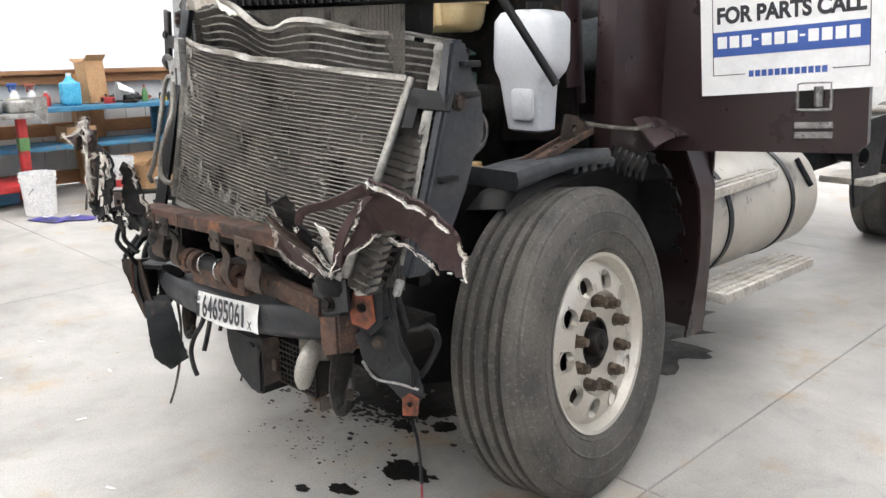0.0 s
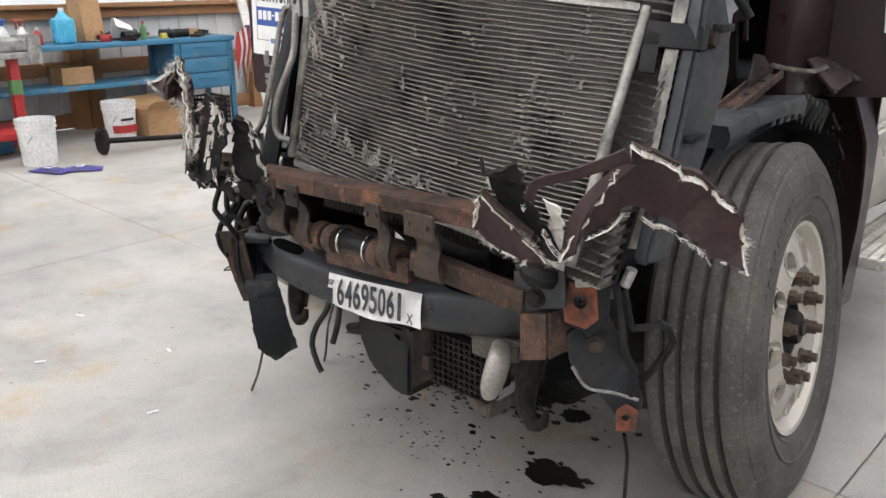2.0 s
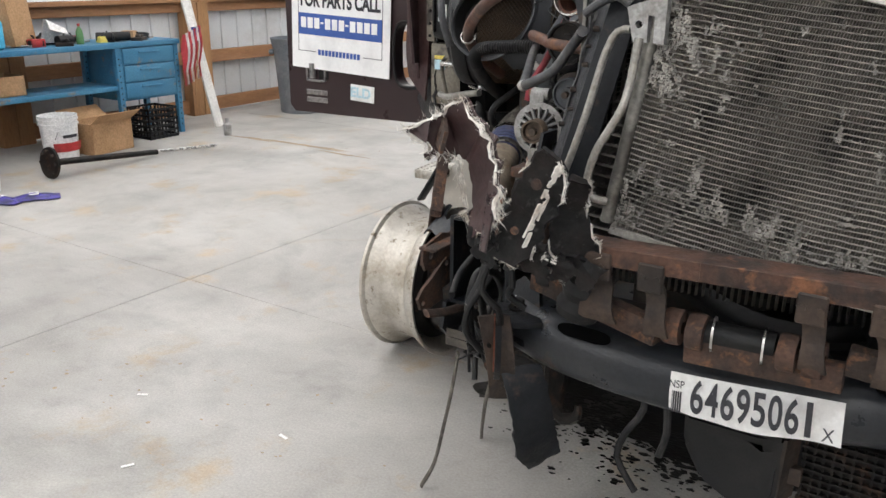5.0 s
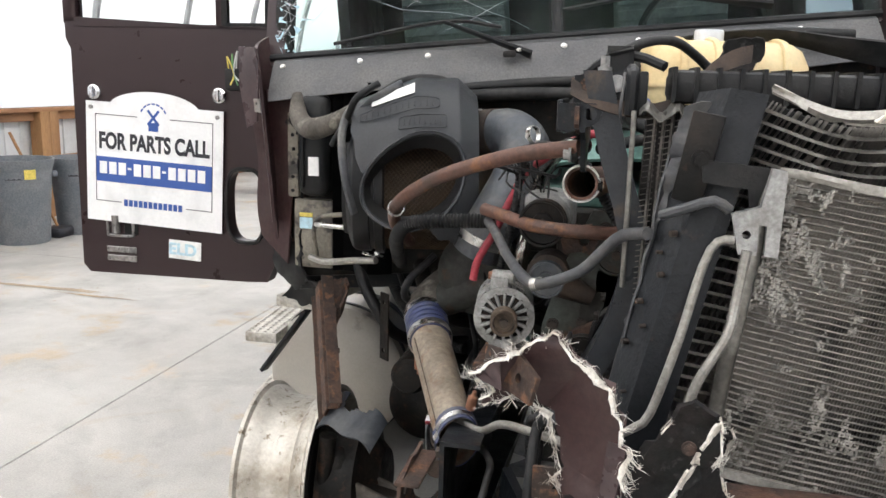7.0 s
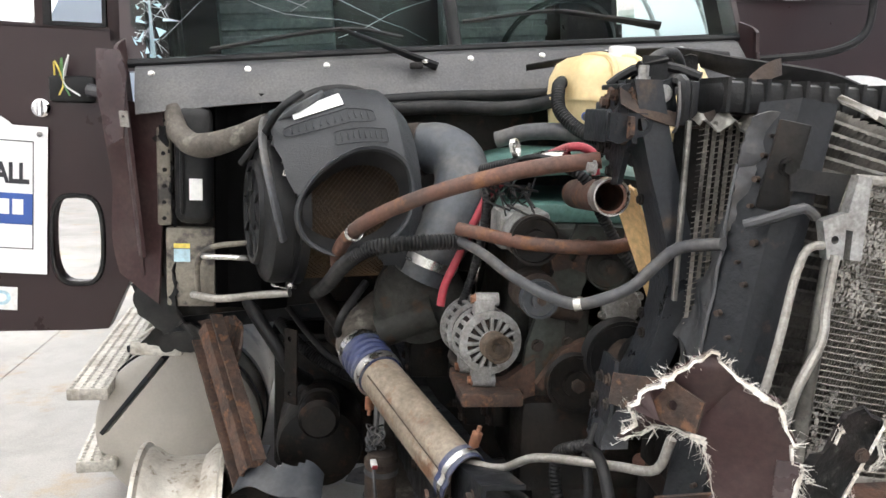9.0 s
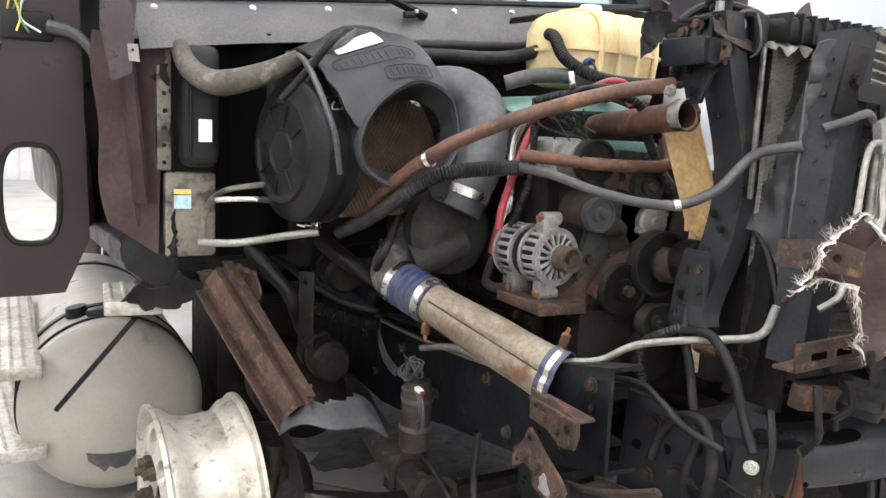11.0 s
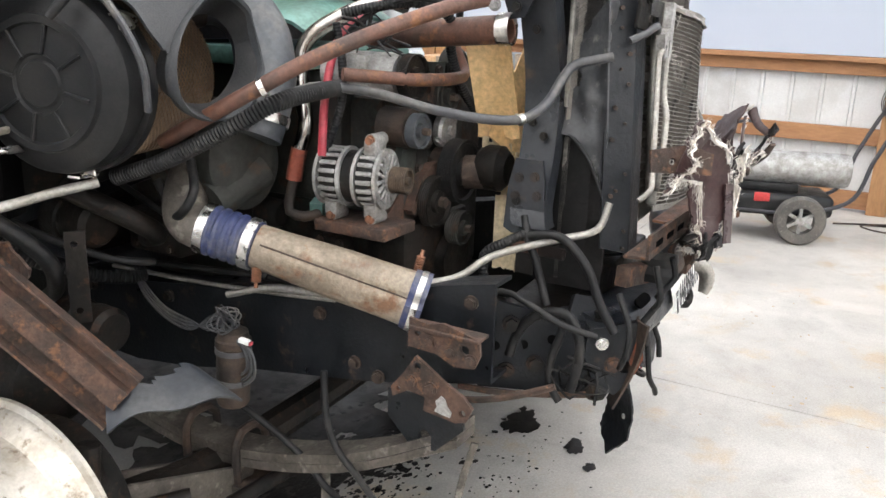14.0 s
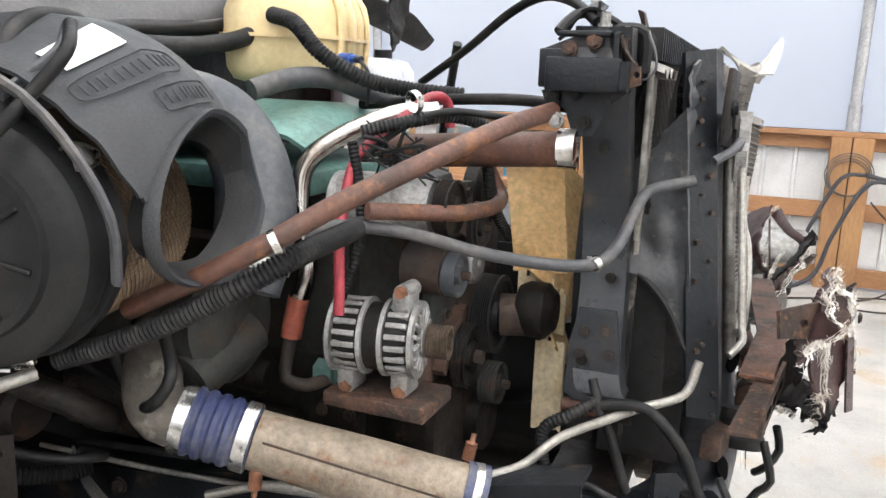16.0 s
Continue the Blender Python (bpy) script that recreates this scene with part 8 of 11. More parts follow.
tk = part("expansion_tank", bm, "tank", truck, "yellowed plastic coolant expansion tank", 50)
for x in (0.11, 0.20, 0.29, 0.38):
    bm = B()
    tube(bm, [(x, 0.04, 1.52), (x, 0.032, 1.60), (x, 0.036, 1.66), (x, 0.06, 1.705), (x, 0.13, 1.722), (x, 0.25, 1.722)], 0.011, 8, 0.02)
    bm.transform(TKM)
    part("tank_rib", bm, "tank", tk)
bm = B()
panel(bm, lambda u, v: V((0.245 + 0.234 * math.copysign(abs(math.cos(2 * math.pi * u)) ** 0.5, math.cos(2 * math.pi * u)), 0.208 + 0.186 * math.copysign(abs(math.sin(2 * math.pi * u)) ** 0.5, math.sin(2 * math.pi * u)), 1.60 + 0.008 * v)), 60, 1, 0.008)
bm.transform(TKM)
part("tank_seam", bm, "tank", tk)
bm, rim_, c_, n_ = torn([(0.215, -0.03, 1.592), (0.225, -0.03, 1.66), (0.236, -0.02, 1.73), (0.28, -0.02, 1.737), (0.326, -0.02, 1.738), (0.334, -0.02, 1.692), (0.30, -0.03, 1.65), (0.266, -0.03, 1.618)], 0.02, 0.006, 0.004, 71)
part("torn_baffle", bm, "leather", truck, "torn black rubber baffle over the tank", 60)
bm = B()
tube(bm, [(-0.05, 0.28, 1.70), (0.167, 0.25, 1.741), (0.369, 0.25, 1.756), (0.537, 0.25, 1.731), (0.657, 0.25, 1.712), (0.84, 0.25, 1.686), (1.049, 0.25, 1.631)], [0.012, 0.016, 0.02, 0.03, 0.045, 0.05, 0.03], 10, 0.04, flat=0.3)
part("hood_seal", bm, "rubber", truck, "black rubber hood seal band")
bm = B()
lathe(bm, [(0.0, 0.05), (0.036, 0.05), (0.04, 0.045), (0.04, 0.02), (0.034, 0.015), (0.034, -0.02)], pose(0.21, 0.2, 1.705, 0, 0, 0), 24)
bm.transform(TKM)
part("tank_cap", bm, "milky", tk, "cream filler cap")
bm = B()
rod(bm, (0.06, 0.02, 1.57), (0.045, -0.015, 1.57), 0.012, 10), rod(bm, (0.045, -0.015, 1.57), (0.04, -0.03, 1.57), 0.009, 8)
part("level_sensor", bm, "blueink", tk, "blue level sensor plug")
bm = B()
rod(bm, (0.04, -0.028, 1.57), (0.035, -0.045, 1.568), 0.008, 8), tube(bm, [(0.036, -0.04, 1.568), (0.04, -0.06, 1.54), (0.06, -0.05, 1.50), (0.09, -0.03, 1.47)], 0.004, 6, 0.01)
part("sensor_plug", bm, "ink", tk)
bm = B()
loft(bm, [(0.755, 0.275, 1.155, 0.055, 0.04), (0.755, 0.275, 1.165, 0.078, 0.055), (0.745, 0.275, 1.26, 0.09, 0.06), (0.738, 0.275, 1.335, 0.10, 0.062), (0.745, 0.275, 1.37, 0.128, 0.068), (0.748, 0.275, 1.41, 0.138, 0.072), (0.748, 0.275, 1.54, 0.136, 0.07), (0.748, 0.275, 1.57, 0.115, 0.055), (0.748, 0.275, 1.58, 0.05, 0.03)], 48, 0.4)
wb = part("washer_bottle", bm, "milky", truck, "milky white plastic washer bottle", 50)
bm = B()
loft(bm, [(0.765, 0.212, 1.20, 0.04, 0.006), (0.765, 0.210, 1.21, 0.05, 0.008), (0.765, 0.210, 1.30, 0.05, 0.008), (0.765, 0.212, 1.31, 0.04, 0.006)], 24, 0.4)
part("moulded_panel", bm, "milky", wb)
bm = B()
rod(bm, (0.76, 0.27, 1.56), (0.76, 0.27, 1.605), 0.028, 16)
part("bottle_cap", bm, "plastic", wb, "black cap")
bm = B()
rod(bm, (0.795, 0.04, 1.63), (0.96, 0.15, 1.333), 0.014, 12)
part("cowl_brace", bm, "plastic", truck, "black diagonal brace rod")

# ---- torn remains of the hood ----
def shard(name, pts, bend, material, label, seed, length=0.03, every=1.0, th=0.006, jag=0.006, width=0.011):
    bm, rim, c, n = torn(pts, bend, th, jag, seed)
    ob = part(name, bm, material, truck, label, 60)
    f = part("torn_edge", fringe(rim, c, n, seed + 50, length, every, width), "fibre", ob, "frayed white fibreglass edge", 0)
    f["kind"] = "stuff"
    return ob


shard("hood_shard", [(-0.17, -1.028, 1.178), (-0.145, -1.01, 1.188), (-0.10, -1.0, 1.205), (-0.044, -1.008, 1.25), (-0.026, -1.016, 1.223), (0.006, -1.03, 1.192), (0.036, -1.044, 1.178), (0.055, -1.052, 1.14), (0.071, -1.059, 1.092), (0.071, -1.059, 1.038), (0.03, -1.04, 0.99), (-0.017, -1.02, 0.975), (-0.032, -1.014, 1.001), (-0.035, -1.012, 1.066), (-0.051, -1.005, 1.112), (-0.099, -0.984, 1.126), (-0.165, -0.968, 1.10), (-0.149, -0.99, 1.135)],
      0.03, "maroon_in", "maroon hood shard with white torn edges", 3, 0.03, width=0.015)
shard("hood_shard", [(0.135, -1.06, 1.165), (0.165, -1.065, 1.178), (0.195, -1.06, 1.16), (0.205, -1.05, 1.12), (0.17, -1.05, 1.04), (0.14, -1.045, 0.975), (0.10, -1.04, 0.935), (0.04, -1.04, 0.95), (0.07, -1.05, 1.03), (0.105, -1.06, 1.11)],
      0.02, "leather", "black torn grille surround with frayed edges", 5, 0.010, 0.2, width=0.003)
shard("hood_shard", [(0.19, -1.0, 1.13), (0.225, -0.985, 1.105), (0.215, -0.97, 1.03), (0.235, -0.95, 0.96), (0.20, -0.945, 0.92), (0.15, -0.975, 0.935), (0.15, -1.0, 1.0), (0.17, -1.005, 1.08)],
      0.02, "leather", "black torn grille strip", 8, 0.008, 0.15, width=0.003)
for y_, z_, r_ in ((-1.068, 1.115, 0.008), (-1.066, 1.02, 0.006)):
    bolts("bolt", ((0.135 + (z_ - 1.07) * 0.45, y_ - 0.006, z_),), (0, -1, 0), "rust", truck, r_, 0.004)
shard("hood_shard", [(-0.02, -1.03, 0.975), (0.05, -1.06, 0.965), (0.12, -1.03, 0.955), (0.20, -0.97, 0.945), (0.24, -0.93, 0.93), (0.17, -0.945, 0.90), (0.08, -1.0, 0.925), (0.0, -1.03, 0.94)],
      0.02, "leather", "black torn lower grille edge", 12, 0.016, 0.3, width=0.003)
bm = B()
panel(bm, lambda u, v: V((0.118, -1.062, 0.985)).lerp(V((0.192, -1.066, 1.15)), v) + V((0.010 * u - 0.002 * v, 0.012 * u, 0.006 * noise.noise(V((u * 5, v * 9, 1))))), 4, 24, 0.004, lambda u, v: noise.noise(V((u * 2, v * 9, 9))) > -0.12)
part("torn_strip", bm, "fibre", truck, "strip of torn white fibreglass")
bm = B()
panel(bm, lambda u, v: V((0.07, -1.062, 1.10)).lerp(V((0.05, -1.075, 0.965)), v) + V((-0.028 * u * (1 - 0.3 * v), 0.012 * u, 0.0)), 4, 20, 0.004, lambda u, v: noise.noise(V((u * 2, v * 5, 4))) > -0.35)
part("torn_strip", bm, "pink", truck, "greyish underside strip of the torn hood")
for k in range(7):
    a = V((0.02 + 0.03 * k, -1.03 + 0.012 * k, 0.965 - 0.006 * k))
    bm, rim_, c_, n_ = torn([a + V((rnd.uniform(-0.02, 0.02) + dx, rnd.uniform(-0.012, 0.012), rnd.uniform(-0.012, 0.012) + dz)) for dx, dz in ((-0.025, -0.03), (0.02, -0.045), (0.035, 0.0), (0.01, 0.03), (-0.03, 0.02))], 0.012, 0.004, 0.005, 80 + k, 0.008)
    part("grille_scrap", bm, "leather", truck, "crushed black grille remains" if k == 0 else "", 60)
bm = B()
quadbox(bm, [(-0.08, -0.925, 0.935), (-0.076, -0.865, 0.93), (0.14, -0.90, 0.962), (0.14, -0.955, 0.966)], 0.007)
quadbox(bm, [(-0.08, -0.925, 0.935), (-0.08, -0.925, 0.985), (0.14, -0.955, 1.01), (0.14, -0.955, 0.966)], 0.007)
hr_ = part("hinge_remnant", bm, "rust", truck, "rusty bent end of the hinge beam")
for k in range(3):
    bm = B()
    quadbox(bm, [(-0.045 + 0.06 * k, -0.931 - 0.008 * k, 0.952 + 0.007 * k), (-0.045 + 0.06 * k, -0.931 - 0.008 * k, 0.966 + 0.007 * k), (-0.01 + 0.06 * k, -0.936 - 0.008 * k, 0.97 + 0.007 * k), (-0.01 + 0.06 * k, -0.936 - 0.008 * k, 0.956 + 0.007 * k)], 0.006)
    part("slot", bm, "void", hr_)
bm = B()
plate(bm, [(-0.07, -0.022), (0.07, -0.03), (0.075, 0.015), (0.02, 0.035), (-0.07, 0.025)], 0.008, pose(-0.115, -0.978, 1.165, 78, 0, -48), ((-0.02, 0, 0.008), (0.03, 0, 0.008)))
part("hinge_remnant", bm, "rust", truck)
# driver's side: fender corner and the grille legs
shard("fender_shard", [(1.232, -0.898, 1.165), (1.285, -0.85, 1.13), (1.335, -0.80, 1.09), (1.371, -0.762, 1.046), (1.376, -0.735, 1.0), (1.385, -0.73, 0.931), (1.34, -0.77, 0.95), (1.26, -0.80, 1.0), (1.2, -0.83, 1.03), (1.17, -0.87, 1.0), (1.12, -0.905, 0.945), (1.10, -0.91, 0.94), (1.15, -0.885, 1.03), (1.18, -0.88, 1.09)],
      0.035, "maroon_in", "maroon fender corner torn off, white broken edge", 14, 0.012, 0.85, width=0.008)
bm = B()
tube(bm, [(1.225, -0.895, 1.15), (1.18, -0.915, 1.128), (1.135, -0.94, 1.108), (1.10, -0.965, 1.098), (1.085, -0.98, 1.085), (1.082, -0.985, 1.06)], [0.02, 0.017, 0.015, 0.014, 0.013, 0.010], 10, 0.015, flat=0.3)
panel(bm, lambda u, v: V((1.20, -0.88, 1.13)).lerp(V((1.10, -0.905, 0.95)), u) + V((0.03 * v - 0.03 * math.sin(math.pi * u), 0, 0)), 14, 2, 0.006)
part("fender_strip", bm, "maroon_in", truck, "curled maroon fender strip")
shard("grille_leg", [(0.985, -1.015, 1.125), (1.0, -1.015, 1.10), (1.03, -1.02, 1.112), (1.06, -1.01, 1.13), (1.06, -0.985, 1.06), (1.085, -0.94, 0.99), (1.10, -0.90, 0.935), (1.075, -0.895, 0.92), (1.04, -0.93, 0.97), (1.0, -0.975, 1.03)],
      0.02, "leather", "black broken grille leg", 19, 0.010, 0.35, width=0.004)
shard("grille_leg", [(0.90, -0.925, 0.955), (0.93, -0.955, 1.01), (0.958, -0.98, 1.055), (1.0, -0.982, 1.03), (1.04, -0.94, 0.97), (1.075, -0.90, 0.92), (1.0, -0.905, 0.905), (0.93, -0.915, 0.925)],
      0.02, "maroon_in", "maroon grille leg with a white broken edge", 17, 0.012, 0.8, width=0.009)
bm, rim_, c_, n_ = torn([(1.072, -0.928, 1.052), (1.10, -0.918, 1.045), (1.105, -0.91, 1.0), (1.095, -0.905, 0.955), (1.08, -0.90, 0.925), (1.068, -0.915, 0.97), (1.08, -0.92, 1.01)], 0.01, 0.004, 0.005, 29, 0.008)
part("torn_strip", bm, "fibre", truck, "tongue of torn white fibreglass", 60)
bm = B()
tube(bm, [(0.99, -1.01, 1.07), (1.02, -0.985, 1.03), (1.06, -0.945, 0.985)], [0.012, 0.018, 0.012], 10, 0.01, flat=0.5)
part("grille_pad", bm, "brown", truck, "grey-brown rubber pad on the grille leg")

# ---- cab ----
CAB = pose(-0.22, 0.43, 1.735, 0, -5.2, 4.6)


def cabpart(name, bm, material, label="", parent=None, smooth=35):
    bm.transform(CAB)
    return part(name, bm, material, parent or truck, label, smooth)


# cowl, firewall, shell (local: x across, y back, z up from the cowl's edge)
bm = B()
panel(bm, lambda u, v: V((-0.93 + 1.86 * u, -0.06 + 0.09 * v - 0.03 * math.sin(math.pi * u), -0.12 + 0.125 * v ** 0.7 + 0.014 * math.sin(u * 7) * (1 - v))), 40, 8, 0.006)
panel(bm, lambda u, v: V((-0.93 + 1.86 * u, 0.03 + 0.05 * v - 0.03 * math.sin(math.pi * u), 0.005 + 0.02 * v)), 40, 3, 0.006)
cw = cabpart("cowl", bm, "cowl", "grey cowl panel with bright screws")
for x in (-0.88, -0.62, -0.40, -0.115, 0.02, 0.24, 0.45, 0.7):
    bm = B()
    bolt(bm, (x, -0.024 - 0.03 * math.cos(x * 1.6), -0.012), (0, -0.8, 0.6), 0.007, 0.005)
    cabpart("cowl_screw", bm, "steel", "bright cowl screw", cw)
bm = B()
box(bm, (-0.165, -0.075, -0.035), (-0.125, -0.055, -0.015), None, 0.006)
cabpart("cowl_hole", bm, "core", "", cw)
bm = B()
box(bm, (-0.93, 0.02, -0.72), (0.93, 0.06, -0.10), bevel=0.01)
cabpart("firewall", bm, "grime", "dark insulated firewall")
bm = B()
box(bm, (-1.065, 0.345, 0.98), (-0.925, 0.375, 1.215), bevel=0.012)
fp = part("side_panel", bm, "beige", truck, "beige painted firewall side panel, dirty")
bm = B()
box(bm, (-1.085, 0.345, 1.218), (-1.045, 0.375, 1.60), bevel=0.008)
ps = part("perforated_strip", bm, "beige", truck, "beige strip with a row of holes")
rg = random.Random(31)
for k in range(8):
    bm = B()
    rod(bm, (-1.065 + 0.008 * rg.random(), 0.348, 1.24 + 0.046 * k), (-1.065, 0.342, 1.24 + 0.046 * k), 0.006, 10)
    part("hole", bm, "core", ps)
for lo, hi in (((-1.03, 0.29, 1.23), (-0.925, 0.36, 1.56)), ((-0.80, 0.30, 1.16), (-0.55, 0.40, 1.54))):
    bm = B()
    box(bm, lo, hi, None, 0.03, 3)
    box(bm, (lo[0] + 0.02, lo[1] - 0.012, lo[2] + 0.03), (lo[0] + 0.03, lo[1] + 0.01, hi[2] - 0.03), None, 0.004)
    part("fuse_box", bm, "plastic", truck, "black moulded duct on the firewall")
# hole-black sheet: deep shade at the firewall put into colour
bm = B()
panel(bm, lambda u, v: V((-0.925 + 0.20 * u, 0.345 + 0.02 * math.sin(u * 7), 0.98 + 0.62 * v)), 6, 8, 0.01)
part("firewall_shade", bm, "void", truck, "black sheet standing in for shade at the firewall")
bm = B()
box(bm, (-0.985, 0.284, 1.30), (-0.95, 0.289, 1.36))
part("paper_label", bm, "paper", truck, "small white label on the fuse box")
bm = B()
box(bm, (-1.04, 0.339, 1.155), (-0.995, 0.344, 1.168))
part("warning_label", bm, "yellowp", fp, "yellow warning sticker")
bm = B()
box(bm, (-1.04, 0.339, 1.115), (-0.995, 0.344, 1.152))
part("warning_label", bm, "skyp", fp, "pale blue warning sticker")
# shell
bm = B()
for s in (-1, 1):
    panel(bm, lambda u, v, s=s: V((s * (0.97 - 0.02 * v), 0.05 + 0.36 * v + (0.0 if u < 0.5 else 0.09), 0.0 + 0.95 * v)), 2, 8, 0.07)
    box(bm, (s * 0.99, 1.05, -0.72), (s * 0.93, 1.75, 1.0), bevel=0.02)
box(bm, (-0.99, 0.36, 0.95), (0.99, 1.75, 1.02), bevel=0.03), box(bm, (-0.97, 0.35, 0.88), (0.97, 0.43, 0.96), bevel=0.02)
box(bm, (-0.99, 1.7, -0.72), (0.99, 1.75, 1.0), bevel=0.01)
cabpart("cab_shell", bm, "maroon", "maroon steel cab shell")
bm = B()
box(bm, (-0.95, 0.08, -0.78), (0.95, 1.72, -0.70), bevel=0.01)
cabpart("cab_floor", bm, "black", "black cab floor pan")
bm = B()
box(bm, (-0.98, 1.8, -0.75), (0.98, 3.0, 1.6), bevel=0.06)
cabpart("sleeper", bm, "maroon", "maroon sleeper box behind the cab")
for s, nm in ((-1, "quarter"), (1, "quarter")):
    bm = B()
    panel(bm, lambda u, v, s=s: V((s * (0.955 + 0.02 * math.sin(u * 3)), -0.06 + 0.12 * u, -0.58 + (0.62 if s < 0 else 0.60) * v + 0.05 * u * v)), 6, 10, 0.01, (lambda u, v: not (v > 0.85 and u < 0.25) and not (v < 0.1 and u < 0.5)))
    cabpart("cowl_side", bm, "maroon_in" if s < 0 else "maroon", "bent maroon cowl side panel")
bm = B()
plate(bm, [(-0.03, -0.14), (0.02, -0.12), (0.05, 0.05), (0.04, 0.11), (-0.03, 0.12), (-0.045, 0.0)], 0.006, CAB @ pose(-0.98, -0.07, -0.06, 90, 0, -25))
part("cowl_corner", bm, "pink", truck, "bent glossy maroon cowl corner")
bm = B()
plate(bm, [(-0.012, -0.02), (0.014, -0.024), (0.014, 0.02), (-0.012, 0.022)], 0.004, CAB @ pose(-0.955, -0.09, -0.13, 90, 0, -25), ((0.0, 0.006, 0.004),))
part("bare_tab", bm, "alu", truck)
bm = B()
panel(bm, lambda u, v: V((-1.08 - (0.17 - 0.05 * (1 - v) ** 2 + 0.008 * math.sin(v * 9)) * (1 - u) + 0.02 * v, 0.40 - 0.06 * u + 0.02 * math.sin(v * 3), 1.02 + 0.05 * (1 - u) * (1 - v) + 0.56 * v - 0.03 * u)), 12, 24, 0.008)
part("cowl_flank", bm, "maroon_in", truck, "bent maroon cowl flank beside the door")
# windshield in two panes
for x0, x1, lab in ((-0.94, -0.025, "cracked greenish windshield pane"), (0.025, 0.94, "greenish windshield pane")):
    bm = B()
    quadbox(bm, [(x0, 0.07, 0.03), (x1, 0.05, 0.03), (x1 * 0.97, 0.37, 0.92), (x0 * 0.97, 0.39, 0.92)], 0.006)
    pane = cabpart("windshield", bm, "glass", lab, None, 0)
    pane.visible_shadow = False
    if x0 < -0.5:
        bm = B()
        rg = random.Random(41)
        def wp(x, z):
            return V((x, 0.05 + 0.36 * (z - 0.03) - 0.004 + 0.01 * abs(x), z))
        for k in range(95):
            edge = k < 70
            x, z, a = (-0.93 + abs(rg.gauss(0, 0.05)), rg.uniform(0.04, 0.86), rg.uniform(0, 6.28)) if edge else (rg.uniform(-0.92, -0.3), rg.uniform(0.05, 0.85), rg.choice((0.5, 2.4, 1.2, -0.6)) + rg.gauss(0, 0.25))
            for _ in range(rg.randint(2, 4) if edge else rg.randint(5, 12)):
                l = rg.uniform(0.015, 0.05) if edge else rg.uniform(0.06, 0.10)
                x2, z2 = x + l * math.cos(a), z + l * math.sin(a)
                if not (-0.93 < x2 < -0.04 and 0.04 < z2 < 0.88):
                    break
                rod(bm, wp(x, z), wp(x2, z2), rg.uniform(0.0004, 0.0008) if edge or k % 4 else 0.0014, 4)
                x, z, a = x2, z2, a + rg.gauss(0, 0.6 if edge else 0.10)
        cabpart("glass_crack", bm, "milky", "white crack lines", pane, 0)["kind"] = "stuff"
        bm = B()
        for k in range(40):
            x, z = -0.93 + abs(rg.gauss(0, 0.05)), rg.uniform(0.03, 0.5)
            c = wp(x, z)
            r = rg.uniform(0.008, 0.025)
            bm.faces.new([bm.verts.new(c + V((r * rg.uniform(-1, 1), -0.004, r * rg.uniform(-1, 1)))) for _ in range(3)])
        cabpart("glass_crumb", bm, "skyp", "", pane, 0)["kind"] = "stuff"
bm = B()
tube(bm, [(0, 0.045, 0.02), (0, 0.2, 0.45), (0, 0.37, 0.92)], 0.022, 10, 0.1, flat=0.6)
tube(bm, [(-0.95, 0.06, 0.02), (-0.5, 0.045, 0.022), (0, 0.04, 0.022), (0.5, 0.045, 0.022), (0.95, 0.06, 0.02)], 0.014, 8, 0.05)
cabpart("windshield_seal", bm, "plastic", "black windshield seal and divider")
for x0, z0, x1, z1, x2, z2 in ((-0.08, -0.03, -0.35, 0.09, -0.72, 0.05), (0.62, 0.06, 0.30, 0.12, 0.02, 0.10)):
    bm = B()
    tube(bm, [(x0, -0.05, z0), (x0 * 0.4 + x1 * 0.6, -0.03, z0 * 0.4 + z1 * 0.6 + 0.0), (x1, 0.0, z1)], [0.016, 0.011, 0.007], 8, 0.02, flat=0.6)
    wi = cabpart("wiper_arm", bm, "plastic", "black wiper arm")
    bm = B()
    tube(bm, [(x1 + 0.18, 0.0, z1 - 0.03), (x1, 0.005, z1 + 0.0), (x2, 0.03, z2)], 0.006, 6, 0.03)
    cabpart("wiper_blade", bm, "rubber", "", wi)
bm = B()
box(bm, (0.54, 0.055, 0.10), (0.60, 0.06, 0.2), pose(0, 0, 0, 0, 0, 0), 0.001, 1)
bm.transform(Matrix.Translation((0, 0.03, -0.02)))
cabpart("window_sticker", bm, "paper", "white paper sticker with black bars in the windshield")
# interior
bm = B()
box(bm, (-0.9, 0.12, -0.25), (0.9, 0.42, -0.02), bevel=0.06, seg=3)
cabpart("dashboard", bm, "cabgrey", "grey dashboard")
for x in (-0.5, 0.48):
    bm = B()
    box(bm, (x - 0.26, 0.9, -0.45), (x + 0.26, 1.4, -0.2), bevel=0.06, seg=3), box(bm, (x - 0.25, 1.3, -0.25), (x + 0.25, 1.45, 0.5), bevel=0.06, seg=3), box(bm, (x - 0.14, 1.32, 0.5), (x + 0.14, 1.42, 0.7), bevel=0.04, seg=3)
    st = cabpart("seat", bm, "cabgrey", "grey cloth cab seat")
    bm = B()
    for k in range(9):
        box(bm, (x - 0.24, 1.285, -0.15 + 0.07 * k), (x + 0.24, 1.3, -0.1 + 0.07 * k), None, 0.006, 1)
    cabpart("seat_ribs", bm, "cabgrey", "", st)
bm = B()
lathe(bm, [(0.215, -0.014), (0.229, 0), (0.215, 0.014), (0.201, 0)], pose(0.5, 0.55, 0.02, -55, 0, 0), 40, True)
rod(bm, (0.5, 0.5, -0.08), (0.5, 0.55, 0.02), 0.03, 12), rod(bm, (0.3, 0.55, 0.02), (0.7, 0.55, 0.02), 0.012, 8)
cabpart("steering_wheel", bm, "plastic", "black steering wheel")
